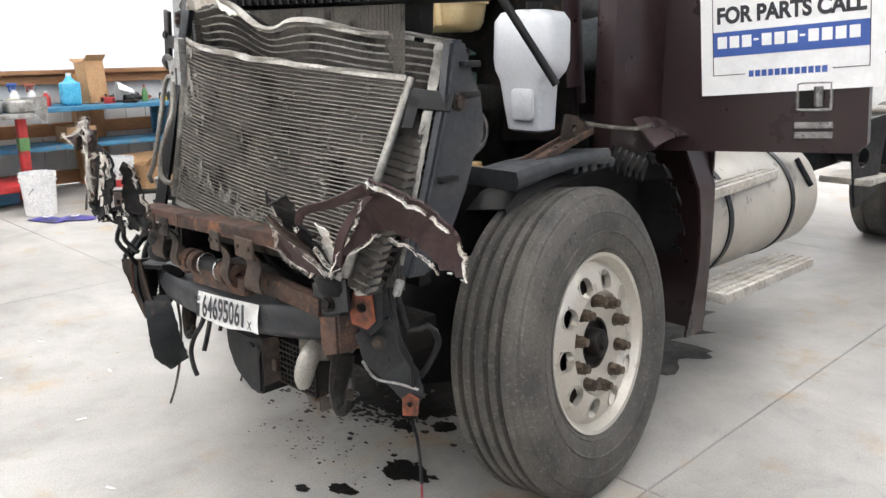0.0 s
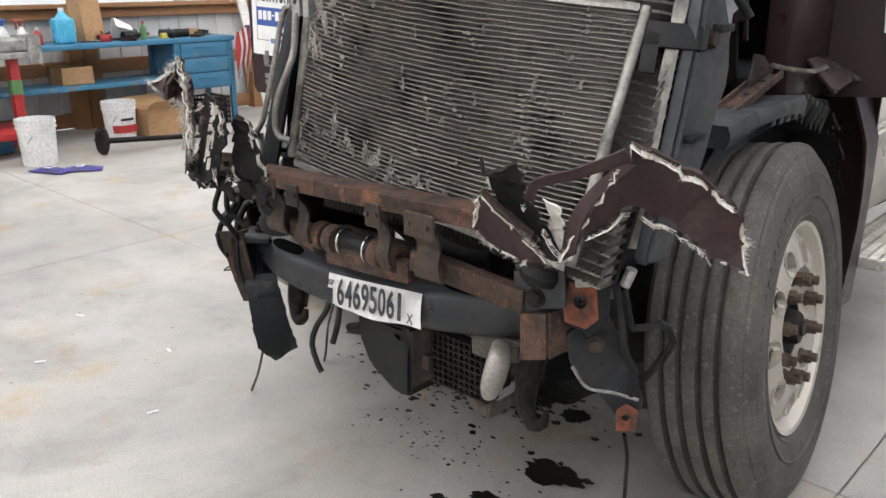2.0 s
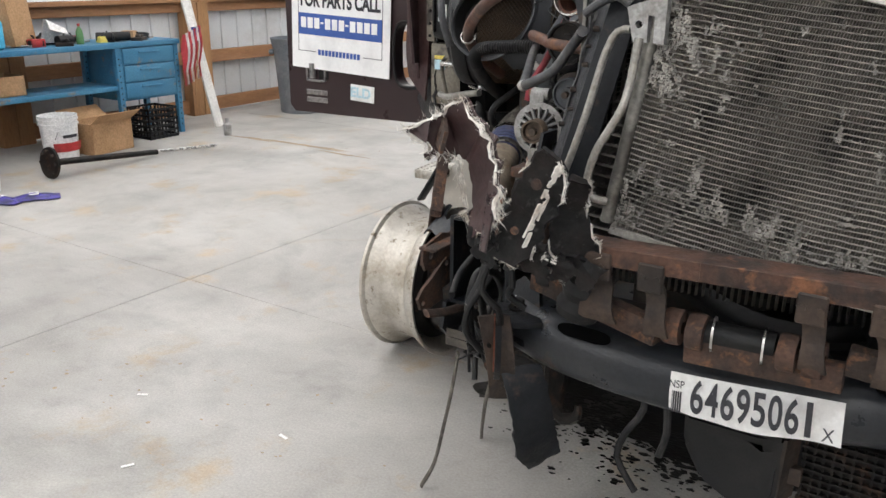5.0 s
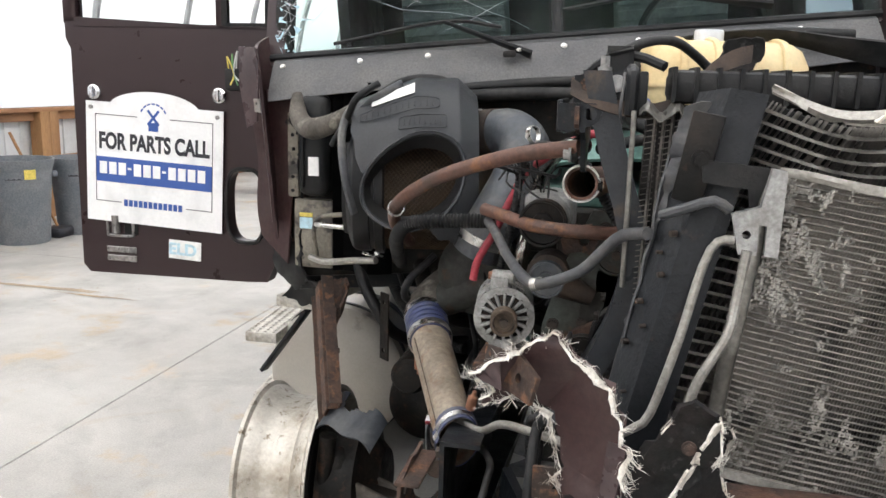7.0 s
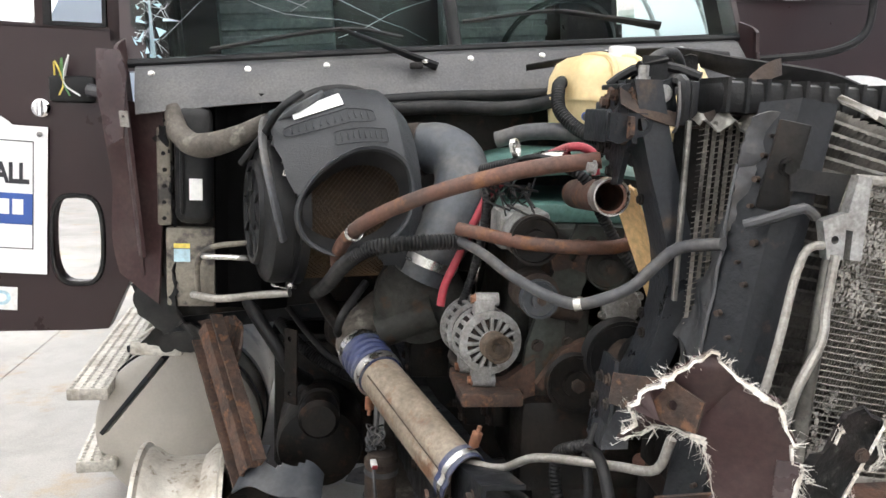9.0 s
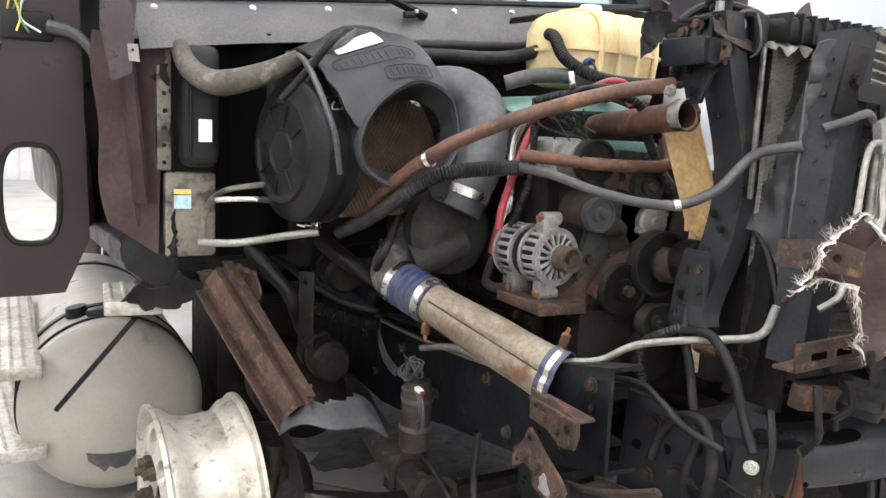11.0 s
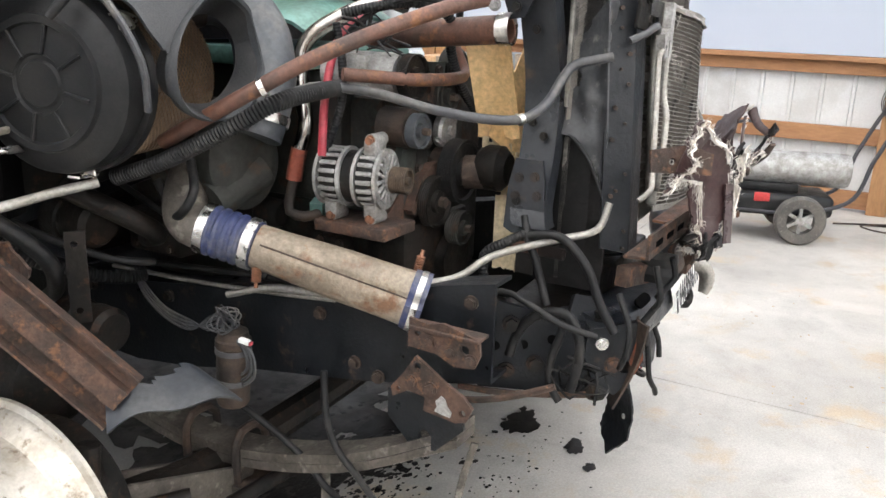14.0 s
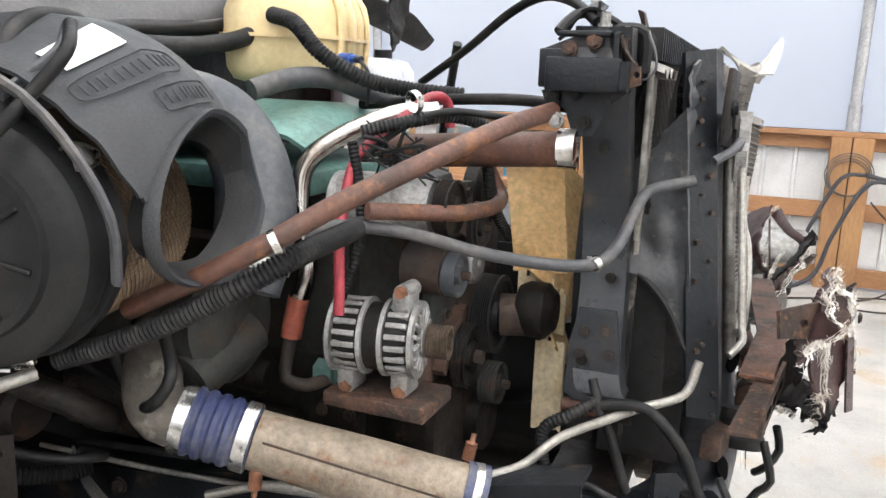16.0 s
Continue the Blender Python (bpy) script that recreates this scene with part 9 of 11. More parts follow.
# doors: both swung wide open
def door(M0, side, window, extra):
    """An open door; local x runs from the hinge outwards, z up, the outer skin faces -y."""
    w = 0.86
    out = [(0.0, 0.16), (0.07, 0.0), (0.15, -0.005), (w - 0.03, -0.012), (w, 0.02), (w, 0.86), (w + 0.02, 0.9), (w + 0.02, 0.98), (0.02, 0.94)]
    hole = [(0.155 + 0.077 * math.copysign(abs(math.cos(a)) ** 0.6, math.cos(a)), 0.29 + 0.142 * math.copysign(abs(math.sin(a)) ** 0.7, math.sin(a)) - (0.0)) for a in (2 * math.pi * k / 28 for k in range(28))]
    bm = B()
    loops = [out] + ([hole] if window else [])
    es, vs = [], []
    for lp in loops:
        v = [bm.verts.new((x * side, 0, z)) for x, z in lp]
        vs += v
        es += [bm.edges.new((v[i], v[(i + 1) % len(v)])) for i in range(len(v))]
    r = bmesh.ops.triangle_fill(bm, edges=es, use_beauty=True)
    ext = bmesh.ops.extrude_face_region(bm, geom=[f for f in r["geom"] if isinstance(f, bmesh.types.BMFace)])
    bmesh.ops.translate(bm, verts=[v for v in ext["geom"] if isinstance(v, bmesh.types.BMVert)], vec=(0, 0.07, 0))
    bm.transform(M0)
    d = part("door", bm, "maroon", truck, "maroon truck door standing open, scuffed", 30)
    bm = B()
    for x0, x1, z0, z1 in ((w - 0.03, w + 0.03, 0.95, 1.72), (0.22, 0.26, 0.93, 1.7), (0.0, 0.05, 0.9, 1.6), (0.0, w + 0.03, 1.66, 1.74), (0.03, w, 0.93, 0.955)):
        box(bm, (min(x0 * side, x1 * side), 0.0, z0), (max(x0 * side, x1 * side), 0.05, z1), M0, 0.01)
    part("window_frame", bm, "maroon", d, "maroon window frame")
    for x0, x1 in ((0.05, 0.22), (0.26, w - 0.03)):
        bm = B()
        box(bm, (min(x0 * side, x1 * side), 0.02, 0.95), (max(x0 * side, x1 * side), 0.024, 1.67), M0)
        p = part("side_glass", bm, "clear", d, "clear side glass", 0)
        p.visible_shadow = False
    bm = B()
    for x0, x1 in ((0.05, 0.062), (0.21, 0.232), (0.05, 0.22)):
        box(bm, (min(x0 * side, x1 * side), -0.004, 0.95 if x1 - x0 < 0.1 else 0.95), (max(x0 * side, x1 * side), 0.012, 1.66 if x1 - x0 < 0.1 else 0.962), M0)
    part("glass_seal", bm, "rubber", d)
    if window:
        bm = B()
        for k in range(28):
            a, b = hole[k], hole[(k + 1) % 28]
            rod(bm, M0 @ V((a[0] * side, -0.002, a[1])), M0 @ V((b[0] * side, -0.002, b[1])), 0.008, 6)
        part("lower_window_seal", bm, "rubber", d, "black seal round the lower peep window")["kind"] = "stuff"
    # handle
    hx = w - 0.175
    bm = B()
    tube(bm, [M0 @ V(((hx + p) * side, -0.004, 0.19 + q)) for p, q in ((-0.055, 0.0), (-0.055, 0.036), (-0.045, 0.046), (0.045, 0.046), (0.055, 0.036), (0.055, -0.036), (0.045, -0.046), (-0.045, -0.046), (-0.055, -0.036), (-0.055, 0.0))], 0.006, 8, 0.008)
    rod(bm, M0 @ V(((hx + 0.015) * side, -0.012, 0.225)), M0 @ V(((hx + 0.015) * side, -0.012, 0.155)), 0.016, 10)
    hd = part("door_handle", bm, "badge", d, "chrome paddle handle in its recess")
    bm = B()
    box(bm, ((hx - 0.035) * side - 0.02, -0.003, 0.15), ((hx - 0.035) * side + 0.04, 0.001, 0.23), M0, 0.002, 1)
    part("handle_recess", bm, "core", hd)
    bm = B()
    for z0, z1 in ((0.075, 0.10), (0.04, 0.065)):
        box(bm, (hx * side - 0.065, -0.006, z0), (hx * side + 0.065, 0.0, z1), M0, 0.003, 1)
    part("door_badge", bm, "badge", d, "grey metal badge with plain bars")
    return d


DR = pose(-1.235, 0.645, 0.835, 0, 0, 1.5)
door(DR, -1, True, None)
for x in (-0.245, -0.765):
    bm = B()
    lathe(bm, [(0.0, 0.02), (0.02, 0.02), (0.028, 0.014), (0.03, 0.0), (0.034, -0.002)], DR @ pose(x, 0, 0.70, 90, 0, 0), 20)
    box(bm, (x - 0.008, -0.03, 0.675), (x + 0.008, -0.02, 0.725), DR, 0.003, 1)
    part("sign_magnet", bm, "chrome", truck, "round chrome latch")
bm = B()
box(bm, (-0.22, -0.02, 0.72), (-0.085, 0.0, 0.80), DR, 0.01)
mb = part("mirror_mount", bm, "plastic", truck, "broken mirror mount with loose wires")
bm = B()
tube(bm, [DR @ V(p) for p in ((-0.1, -0.03, 0.76), (-0.03, -0.06, 0.74), (0.03, -0.09, 0.65), (0.06, -0.12, 0.5), (0.08, -0.14, 0.4))], [0.02, 0.014, 0.011, 0.009, 0.006], 8, 0.02)
part("torn_cable", bm, "greyhose", mb, "torn taped cable")
for k, m in enumerate(("yellowp", "green", "paper")):
    bm = B()
    tube(bm, [DR @ V((-0.2 + 0.015 * k, -0.02, 0.80)), DR @ V((-0.19 + 0.02 * k, -0.05, 0.84 + 0.01 * k)), DR @ V((-0.17, -0.04, 0.78)), DR @ V((-0.18 + 0.03 * k, -0.05, 0.74))], 0.003, 5, 0.01)
    part("loose_wire", bm, m, mb)
DL = pose(0.83, 0.82, 1.045, 0, -3.5, 11.2)
door(DL, 1, False, None)
bm = B()
tube(bm, [DL @ V(p) for p in ((0.02, -0.02, 0.75), (0.1, -0.12, 0.74), (0.3, -0.2, 0.76), (0.42, -0.22, 0.82), (0.45, -0.22, 0.95))], 0.014, 8, 0.03)
ma = part("mirror_arm", bm, "plastic", truck, "black mirror arm")
bm = B()
box(bm, (0.33, -0.3, 0.95), (0.6, -0.2, 1.35), DL, 0.04, 3)
part("mirror_head", bm, "plastic", ma, "black mirror housing")


def parts_sign(mx, W, H):
    """A white board: border, words, blue band with bars for the number, plain mill mark."""
    sg = thing("parts_sign", mx.translation, "white advertising board with black lettering taped to the door", "sign", "door signs")
    bm = B()
    out = [(-W / 2, -H / 2), (W / 2, -H / 2), (W / 2, H / 2)] + [(W * (0.16 - 0.32 * k / 10), H / 2 + 0.055 * math.sin(math.pi * k / 10)) for k in range(0)] + [(-W / 2, H / 2)]
    plate(bm, out, 0.004, mx @ pose(0, 0, 0, 90, 0, 0))
    part("board", bm, "sign", sg, smooth=0)
    bm = B()
    plate(bm, [(0.19 * math.cos(a) * W / 0.57, 0.07 * math.sin(a) + H / 2 - 0.02) for a in (math.pi * k / 20 for k in range(21))], 0.0025, mx @ pose(0, 0, 0, 90, 0, 0))
    part("arched_top", bm, "sign", sg, smooth=0)
    face = mx @ pose(0, -0.0048, 0, 90, 0, 0)
    bm = B()
    plate(bm, [(-W * 0.43, H * 0.08), (W * 0.43, H * 0.08), (W * 0.43, -H * 0.13), (-W * 0.43, -H * 0.13)][::-1], 0.0005, face @ Matrix.Translation((0, -0.015, 0)))
    part("blue_band", bm, "blueink", sg, "blue band", 0)
    x = -W * 0.40
    for grp in (3, 3, 4):
        for k in range(grp):
            part("number_bar", box(B(), (x, -H * 0.085 - 0.005, 0.0006), (x + W * 0.055, H * 0.04 - 0.015, 0.0012), face), "sign", sg, "plain white bar" if k == 0 else "", 0)
            x += W * 0.071
        if grp != 4:
            part("number_dash", box(B(), (x - W * 0.004, -H * 0.03 - 0.008, 0.0006), (x + W * 0.025, -H * 0.012 - 0.008, 0.0012), face), "sign", sg, "", 0)
            x += W * 0.042
    words("lettering", "FOR PARTS CALL", H * 0.185, face @ pose(0, H * 0.175, 0.0006), "ink", sg, "bold black words", 1, 0.0003, 0.0034, W * 0.81)
    bm = B()
    for k in range(12):
        box(bm, (-W * 0.22 + k * W * 0.0367, -H * 0.355, 0.0), (-W * 0.22 + k * W * 0.0367 + W * 0.028, -H * 0.30, 0.0006), face)
    part("web_bars", bm, "blueink", sg, "small blue bars", 0)
    a, b, t = W * 0.43, H * 0.40, 0.0028
    for x0, x1, z0, z1 in ((-a, -a + t, -H * 0.33, b), (a - t, a, -H * 0.33, b), (-a, -W * 0.24, -H * 0.33, -H * 0.33 + t), (W * 0.24, a, -H * 0.33, -H * 0.33 + t), (-a, -W * 0.12, b - t, b), (W * 0.12, a, b - t, b)):
        part("border_line", box(B(), (x0, z0, 0), (x1, z1, 0.0006), face), "ink", sg, "", 0)
    bm = B()
    box(bm, (-0.02, H * 0.29, 0), (0.02, H * 0.36, 0.0006), face)
    for s in (-1, 1):
        box(bm, (-0.036, -0.005, 0), (0.036, 0.005, 0.0006), face @ pose(0, H * 0.40, 0, 0, 0, 50 * s))
    for k in range(7):
        an = radians(30 + 20 * k)
        box(bm, (-0.007, -0.003, 0), (0.007, 0.003, 0.0006), face @ pose(0.055 * math.cos(an), H * 0.40 + 0.052 * math.sin(an), 0, 0, 0, 20 * k - 60))
    part("mill_mark", bm, "blueink", sg, "small blue mill drawing", 0)
    for sx, sz in ((-1, 1), (1, 1)):
        bm = B()
        rod(bm, mx @ V((sx * W * 0.46, -0.004, H * 0.45)), mx @ V((sx * W * 0.46, -0.01, H * 0.45)), 0.008, 12)
        part("fixing", bm, "badge", sg)
    return sg


parts_sign(DR @ pose(-0.523, -0.012, 0.424, 0, 2.6, 0), 0.572, 0.462)
parts_sign(pose(1.385, 0.925, 1.50, 0, -5.0, 11.2), 0.615, 0.42)
bm = B()
plate(bm, [(-0.068, -0.037), (0.068, -0.037), (0.068, 0.037), (-0.068, 0.037)], 0.002, DR @ pose(-0.41, -0.004, 0.103, 90, 3, 0))
st = solo("door_sticker", bm, "paper", (-1.645, 0.63, 0.938), "white sticker with pale blue letters on the door", "sticker", smooth=0)
words("lettering", "ELD", 0.062, DR @ pose(-0.42, -0.0068, 0.103, 90, 3, 0), "skyp", st, "pale blue letters", 1.1, 0.0004, 0.002)
# stock label wrapped on the bumper beam
lx_, ly_ = V((0.311, 0.014, 0.018)).normalized(), V((0, 0.14, 1.0))
ly_ = (ly_ - lx_ * ly_.dot(lx_)).normalized()
LM = Matrix((lx_, ly_, lx_.cross(ly_))).transposed().to_4x4()
LM.translation = V((0.533, -0.8825, 0.692))
lab = thing("stock_label", (0.533, -0.8825, 0.692), "torn white paper stock label with black numerals on the bumper beam", "label")
bm = B()
panel(bm, lambda u, v: LM @ V((-0.158 + 0.316 * u, -0.045 + 0.088 * v + 0.004 * math.sin(u * 9) * (v < 0.5) + (0.012 * (0.15 - u) / 0.15 if u < 0.15 and v < 0.3 else 0), 0.004 * math.sin(u * 5) - 0.06 * (v - 0.5) ** 2 * 0.3)), 30, 6, 0.001)
part("paper", bm, "paper", lab, smooth=50)
for k, ch in enumerate("64695061"):
    words("numeral", ch, 0.094, LM @ pose(-0.1015 + 0.029 * k, 0.0, 0.0085), "ink", lab, "tall black numeral" if k == 0 else "", 1, 0.0005, 0.0016, 0.011 if ch == "1" else 0.0245)
words("suffix", "X", 0.036, LM @ pose(0.136, -0.020, 0.0085), "ink", lab, "", 0.8, 0.0005)
words("prefix", "NSP", 0.022, LM @ pose(-0.142, 0.022, 0.0085), "ink", lab, "", 0.8, 0.0005)
bm = B()
for k in range(9):
    box(bm, (-0.15 + 0.0022 * k, -0.035, 0.0075), (-0.15 + 0.0022 * k + 0.001 * (1 + k % 2), 0.008, 0.0085), LM)
part("bar_code", bm, "ink", lab, "plain thin bars", 0)

# ---- tanks, steps, fenders along the sides ----
for x, y0, y1, z, lab_ in ((0.66, 1.2, 2.5, 0.64, "white painted steel fuel tank with straps"), (-1.15, 0.95, 2.5, 0.362, "dirty white fuel tank behind the bare rim")):
    bm = B()
    lathe(bm, [(0.0, -0.045), (0.10, -0.04), (0.2, -0.024), (0.265, -0.004), (0.292, 0.014), (0.302, 0.03), (0.302, y1 - y0 - 0.03), (0.297, y1 - y0 - 0.02), (0.28, y1 - y0 - 0.012), (0, y1 - y0)], pose(x, y0, z, -90, 0, 0), 64)
    tk2 = part("fuel_tank", bm, "tankw", truck, lab_, 30)
    for y in (y0 + 0.28, y1 - 0.35):
        bm = B()
        lathe(bm, [(0.303, -0.02), (0.309, -0.02), (0.309, 0.02), (0.303, 0.02)], pose(x, y, z, -90, 0, 0), 64, True)
        part("tank_strap", bm, "black", tk2, "black tank strap")
    bm = B()
    if x < 0:
        lathe(bm, [(0.302, -0.0), (0.31, -0.0), (0.31, 0.014), (0.302, 0.014)], pose(x, y0 + 0.08, z, -90, 0, 0), 64, True)
        lathe(bm, [(0.0, 0.035), (0.035, 0.035), (0.04, 0.0)], pose(x - 0.1, y0 + 0.2, z + 0.285, 0, -12, 0), 20)
    else:
        rod(bm, (0.9, 2.3, 0.86), (0.97, 2.35, 0.72), 0.014, 8)
    part("tank_cap", bm, "black", tk2)

bm = B()
plate(bm, [(0.09 * math.cos(a * 0.21) * (1 + 0.25 * noise.noise(V((a * 0.7, 3, 0)))), 0.09 * math.sin(a * 0.21) * (1 + 0.25 * noise.noise(V((a * 0.7, 9, 0))))) for a in range(30)], 0.003, pose(-1.16, 0.93, 0.245, 90, 0, 0) @ pose(0, 0, 0, -14, 0, 0))
part("scorched_patch", bm, "greyhose", tk2, "dark scraped patch on the tank's end")
# gearbox under the cab, and two black boxes added to fill its shade
bm = B()
lathe(bm, [(0.0, 0.0), (0.27, 0.0), (0.285, 0.02), (0.285, 0.10), (0.25, 0.18), (0.215, 0.30), (0.20, 0.42), (0.20, 0.95), (0.16, 1.02), (0.09, 1.06), (0.09, 1.2), (0.0, 1.2)], pose(0.0, 0.72, 0.60, -90, 0, 0), 24)
gb = part("gearbox", bm, "grime", truck, "greasy gearbox housing behind the engine", 40)
box(bm := B(), (-0.19, 1.12, 0.30), (0.19, 1.66, 0.46), None, 0.03)
part("gearbox_sump", bm, "grime", gb)
bm = B()
box(bm, (-0.36, 0.62, 0.56), (0.36, 0.70, 0.72), None, 0.012)
part("crossmember", bm, "black", truck, "black crossmember between the rails")
bm = B()
box(bm, (-0.80, 0.97, 0.20), (-0.42, 1.5, 0.70), None, 0.02)
bb = part("dark_box", bm, "grime", truck, "added dark box filling the shade beside the rail")
bm = B()
box(bm, (-0.815, 0.955, 0.70), (-0.405, 1.515, 0.735), None, 0.012)
part("lid", bm, "plastic", bb)
# black block added above the tank in place of underfloor shade
bm = B()
box(bm, (-1.0, 1.02, 0.76), (-0.38, 2.2, 1.0), None, 0.025)
part("cab_shade_box", bm, "black", truck, "added black block for the shade under the cab")
bm = B()
lathe(bm, [(0.0, 0.0), (0.09, 0.01), (0.13, 0.04), (0.14, 0.08), (0.14, 0.30), (0.13, 0.34), (0.09, 0.37), (0, 0.38)], pose(-0.62, 0.40, 0.50, -90, 0, 0), 32)
part("air_tank", bm, "grime", truck, "greasy black air tank under the frame")


def tread_step(name, p0, p1, w, label, up=0.0, depth=0.045):
    """A tread-plate step from p0 to p1, w wide towards the truck."""
    a, b = V(p0), V(p1)
    d = (b - a).normalized()
    s = V((-d.y, d.x, 0)).normalized()
    fr = Matrix((d, s, d.cross(s))).transposed().to_4x4()
    fr.translation = a
    L = (b - a).length
    bm = B()
    box(bm, (0, 0, -depth), (L, w, 0), fr, 0.006)
    st_ = part(name, bm, "diamond", truck, label)
    bm = B()
    n = int(L / 0.03)
    for i in range(n):
        for j in range(max(1, int(w / 0.035))):
            q = fr @ pose((i + 0.5) * L / n, (j + 0.5) * w / max(1, int(w / 0.035)), 0.0)
            lathe(bm, [(0.009, 0.0), (0.007, 0.004), (0.004, 0.004), (0.003, 0.0)], q, 6)
    part("tread_dimple", bm, "diamond", st_, "", 0)["kind"] = "stuff"
    return st_


tread_step("upper_step", (1.02, 1.08, 0.85), (0.94, 2.0, 0.84), 0.17, "dull tread-plate upper step")
tread_step("lower_step", (1.17, 1.07, 0.445), (1.08, 2.2, 0.37), 0.2, "dull tread-plate lower step")
tread_step("upper_step", (-1.05, 0.50, 0.83), (-1.02, 0.95, 0.80), 0.16, "bent tread-plate upper step torn from its bracket")
tread_step("lower_step", (-1.37, 0.85, 0.56), (-1.40, 1.9, 0.60), 0.14, "dull tread-plate step beside the tank")
tread_step("lower_step", (-1.36, 0.90, 0.27), (-1.46, 1.95, 0.30), 0.14, "dull tread-plate lowest step")
bm = B()
box(bm, (-0.02, -0.008, 0), (0.02, 0.008, 0.36), along((-1.335, 0.655, 0.475), (-1.115, 0.59, 0.76)), 0.004)
box(bm, (-0.03, -0.012, 0), (0.03, 0.012, 0.30), along((-1.24, 0.667, 0.765), (-0.99, 0.56, 0.82)), 0.006)
part("step_frame", bm, "black", truck, "bent black step frame")
bm, rim_, c_, n_ = torn([(-1.19, 0.40, 1.03), (-1.12, 0.39, 1.08), (-1.105, 0.37, 1.30), (-1.10, 0.36, 1.50), (-1.055, 0.34, 1.50), (-1.05, 0.33, 1.2), (-1.045, 0.32, 1.0), (-1.03, 0.34, 0.93), (-1.085, 0.38, 0.885), (-1.17, 0.40, 0.945)], 0.03, 0.006, 0.004, 55)
part("torn_splash_shield", bm, "plastic", truck, "torn black plastic splash shield", 60)
bm, rim_, c_, n_ = torn([(-1.165, 0.47, 0.84), (-1.10, 0.44, 0.90), (-1.02, 0.40, 0.91), (-0.95, 0.38, 0.90), (-0.96, 0.42, 0.84), (-1.02, 0.46, 0.80), (-1.10, 0.48, 0.80)], 0.03, 0.006, 0.004, 57)
part("torn_splash_shield", bm, "plastic", truck, "", 60)
# driver's side fender, mudguard over the tyre
GY, GZ = [-0.16, -0.09, -0.01, 0.15, 0.33, 0.52, 0.70, 0.86, 0.93, 0.95], [0.97, 1.02, 1.04, 1.06, 1.08, 1.09, 1.06, 0.95, 0.80, 0.62]


def guard(u, v):
    k = u * (len(GY) - 1)
    y, z = float(np.interp(k, range(len(GY)), GY)), float(np.interp(k, range(len(GZ)), GZ))
    return V((0.84 + 0.19 * v, y, z - 0.03 * (1 - v) - 0.035 * max(0, v - 0.9) * 10))


bm = B()
panel(bm, guard, 126, 10, 0.008, lambda u, v: not (u > 0.62 and v > 0.85 + 0.12 * math.sin(u * 70)))
mg = part("mudguard", bm, "plastic", truck, "ribbed black plastic mudguard over the tyre", 25)
LIP = ((-0.20, 1.036, 1.094), (-0.115, 1.049, 1.104), (-0.02, 1.064, 1.112), (0.09, 1.075, 1.116), (0.20, 1.076, 1.119), (0.285, 1.068, 1.122))


def lip(u):
    k = u * (len(LIP) - 1)
    return [float(np.interp(k, range(len(LIP)), [q[i] for q in LIP])) for i in range(3)]


bm = B()
panel(bm, lambda u, v: V((1.085 + 0.01 * math.sin(math.pi * v), lip(u)[0], lip(u)[1] + (lip(u)[2] - lip(u)[1]) * v)), 30, 4, 0.008)
panel(bm, lambda u, v: V((1.085 - 0.20 * v, lip(u)[0], lip(u)[2] - 0.02 * v)), 30, 4, 0.007)
panel(bm, lambda u, v: V((1.085 - 0.20 * v, -0.20, 1.036 + 0.058 * u)), 2, 4, 0.007)
part("guard_lip", bm, "bluetank", mg, "dusty black moulded front lip")
for k in range(5):
    bm = B()
    box(bm, (0.93, -0.016, -0.012), (1.075, 0.016, 0.038 - 0.004 * k), pose(0, 0.12 + 0.052 * k, 1.118, 0, 3, 0), 0.008, 2)
    part("guard_rib", bm, "bluetank", mg)
bm = B()
panel(bm, lambda u, v: V((1.06 - 0.02 * v, 0.36 + 0.22 * u, 1.11 - 0.07 * u - 0.055 * v * (1 + 0.5 * math.sin(u * 34)) + 0.012 * math.sin(u * 34 + 1))), 40, 4, 0.008)
part("torn_flap", bm, "rubber", mg, "wavy torn rubber edge of the mudguard", 40)
bm = B()
def fender(u, v):
    z = 0.27 + 0.83 * v
    return V((1.075 + 0.012 * math.sin(v * 3) - 0.10 * max(0, v - 0.75) * 4 * 0.5, 1.06 - 0.33 * max(0, v - 0.30) ** 1.6 * (1 - u) - 0.14 * (1 - u) * (1 - v), z))
panel(bm, fender, 10, 24, 0.012)
panel(bm, lambda u, v: V((1.075 - 0.35 * u, 1.06, 0.27 + 0.78 * v)), 6, 10, 0.01)
part("fender_skirt", bm, "maroon", truck, "dark maroon rear fender skirt")
bm = B()
panel(bm, lambda u, v: V((1.06 - 0.1 * v, 0.62 + 0.45 * u, 1.09 + 0.03 * math.sin(u * 4) + 0.10 * v * (1 - u))), 12, 4, 0.008)
part("fender_cap", bm, "pink", truck, "bent glossy maroon fender cap")
gbm = along((0.985, -0.02, 1.085), (0.98, 0.29, 1.165))
bm = B()
for lo_, hi_ in (((-0.032, -0.004, 0.0), (0.032, 0.004, 0.33)), ((-0.034, -0.004, 0.0), (-0.027, 0.02, 0.33)), ((0.027, -0.004, 0.0), (0.034, 0.02, 0.33))):
    box(bm, lo_, hi_, gbm, 0.002, 1)
gk = part("guard_bracket", bm, "rust", truck, "rusty channel bracket beside the mudguard")
bolts("bolt", [gbm @ V((0, 0.0, z_)) for z_ in (0.05, 0.16, 0.27)], (0, -0.25, 1), "brown", gk, 0.008, 0.010)
bm = B()
plate(bm, [(0.17, 1.15), (0.30, 1.15), (0.33, 1.19), (0.29, 1.20), (0.25, 1.225), (0.19, 1.235)], 0.007, yz(0.965), ((0.24, 1.185, 0.012),))
part("bracket_plate", bm, "brown", gk, "bent rusty plate")
bm = B()
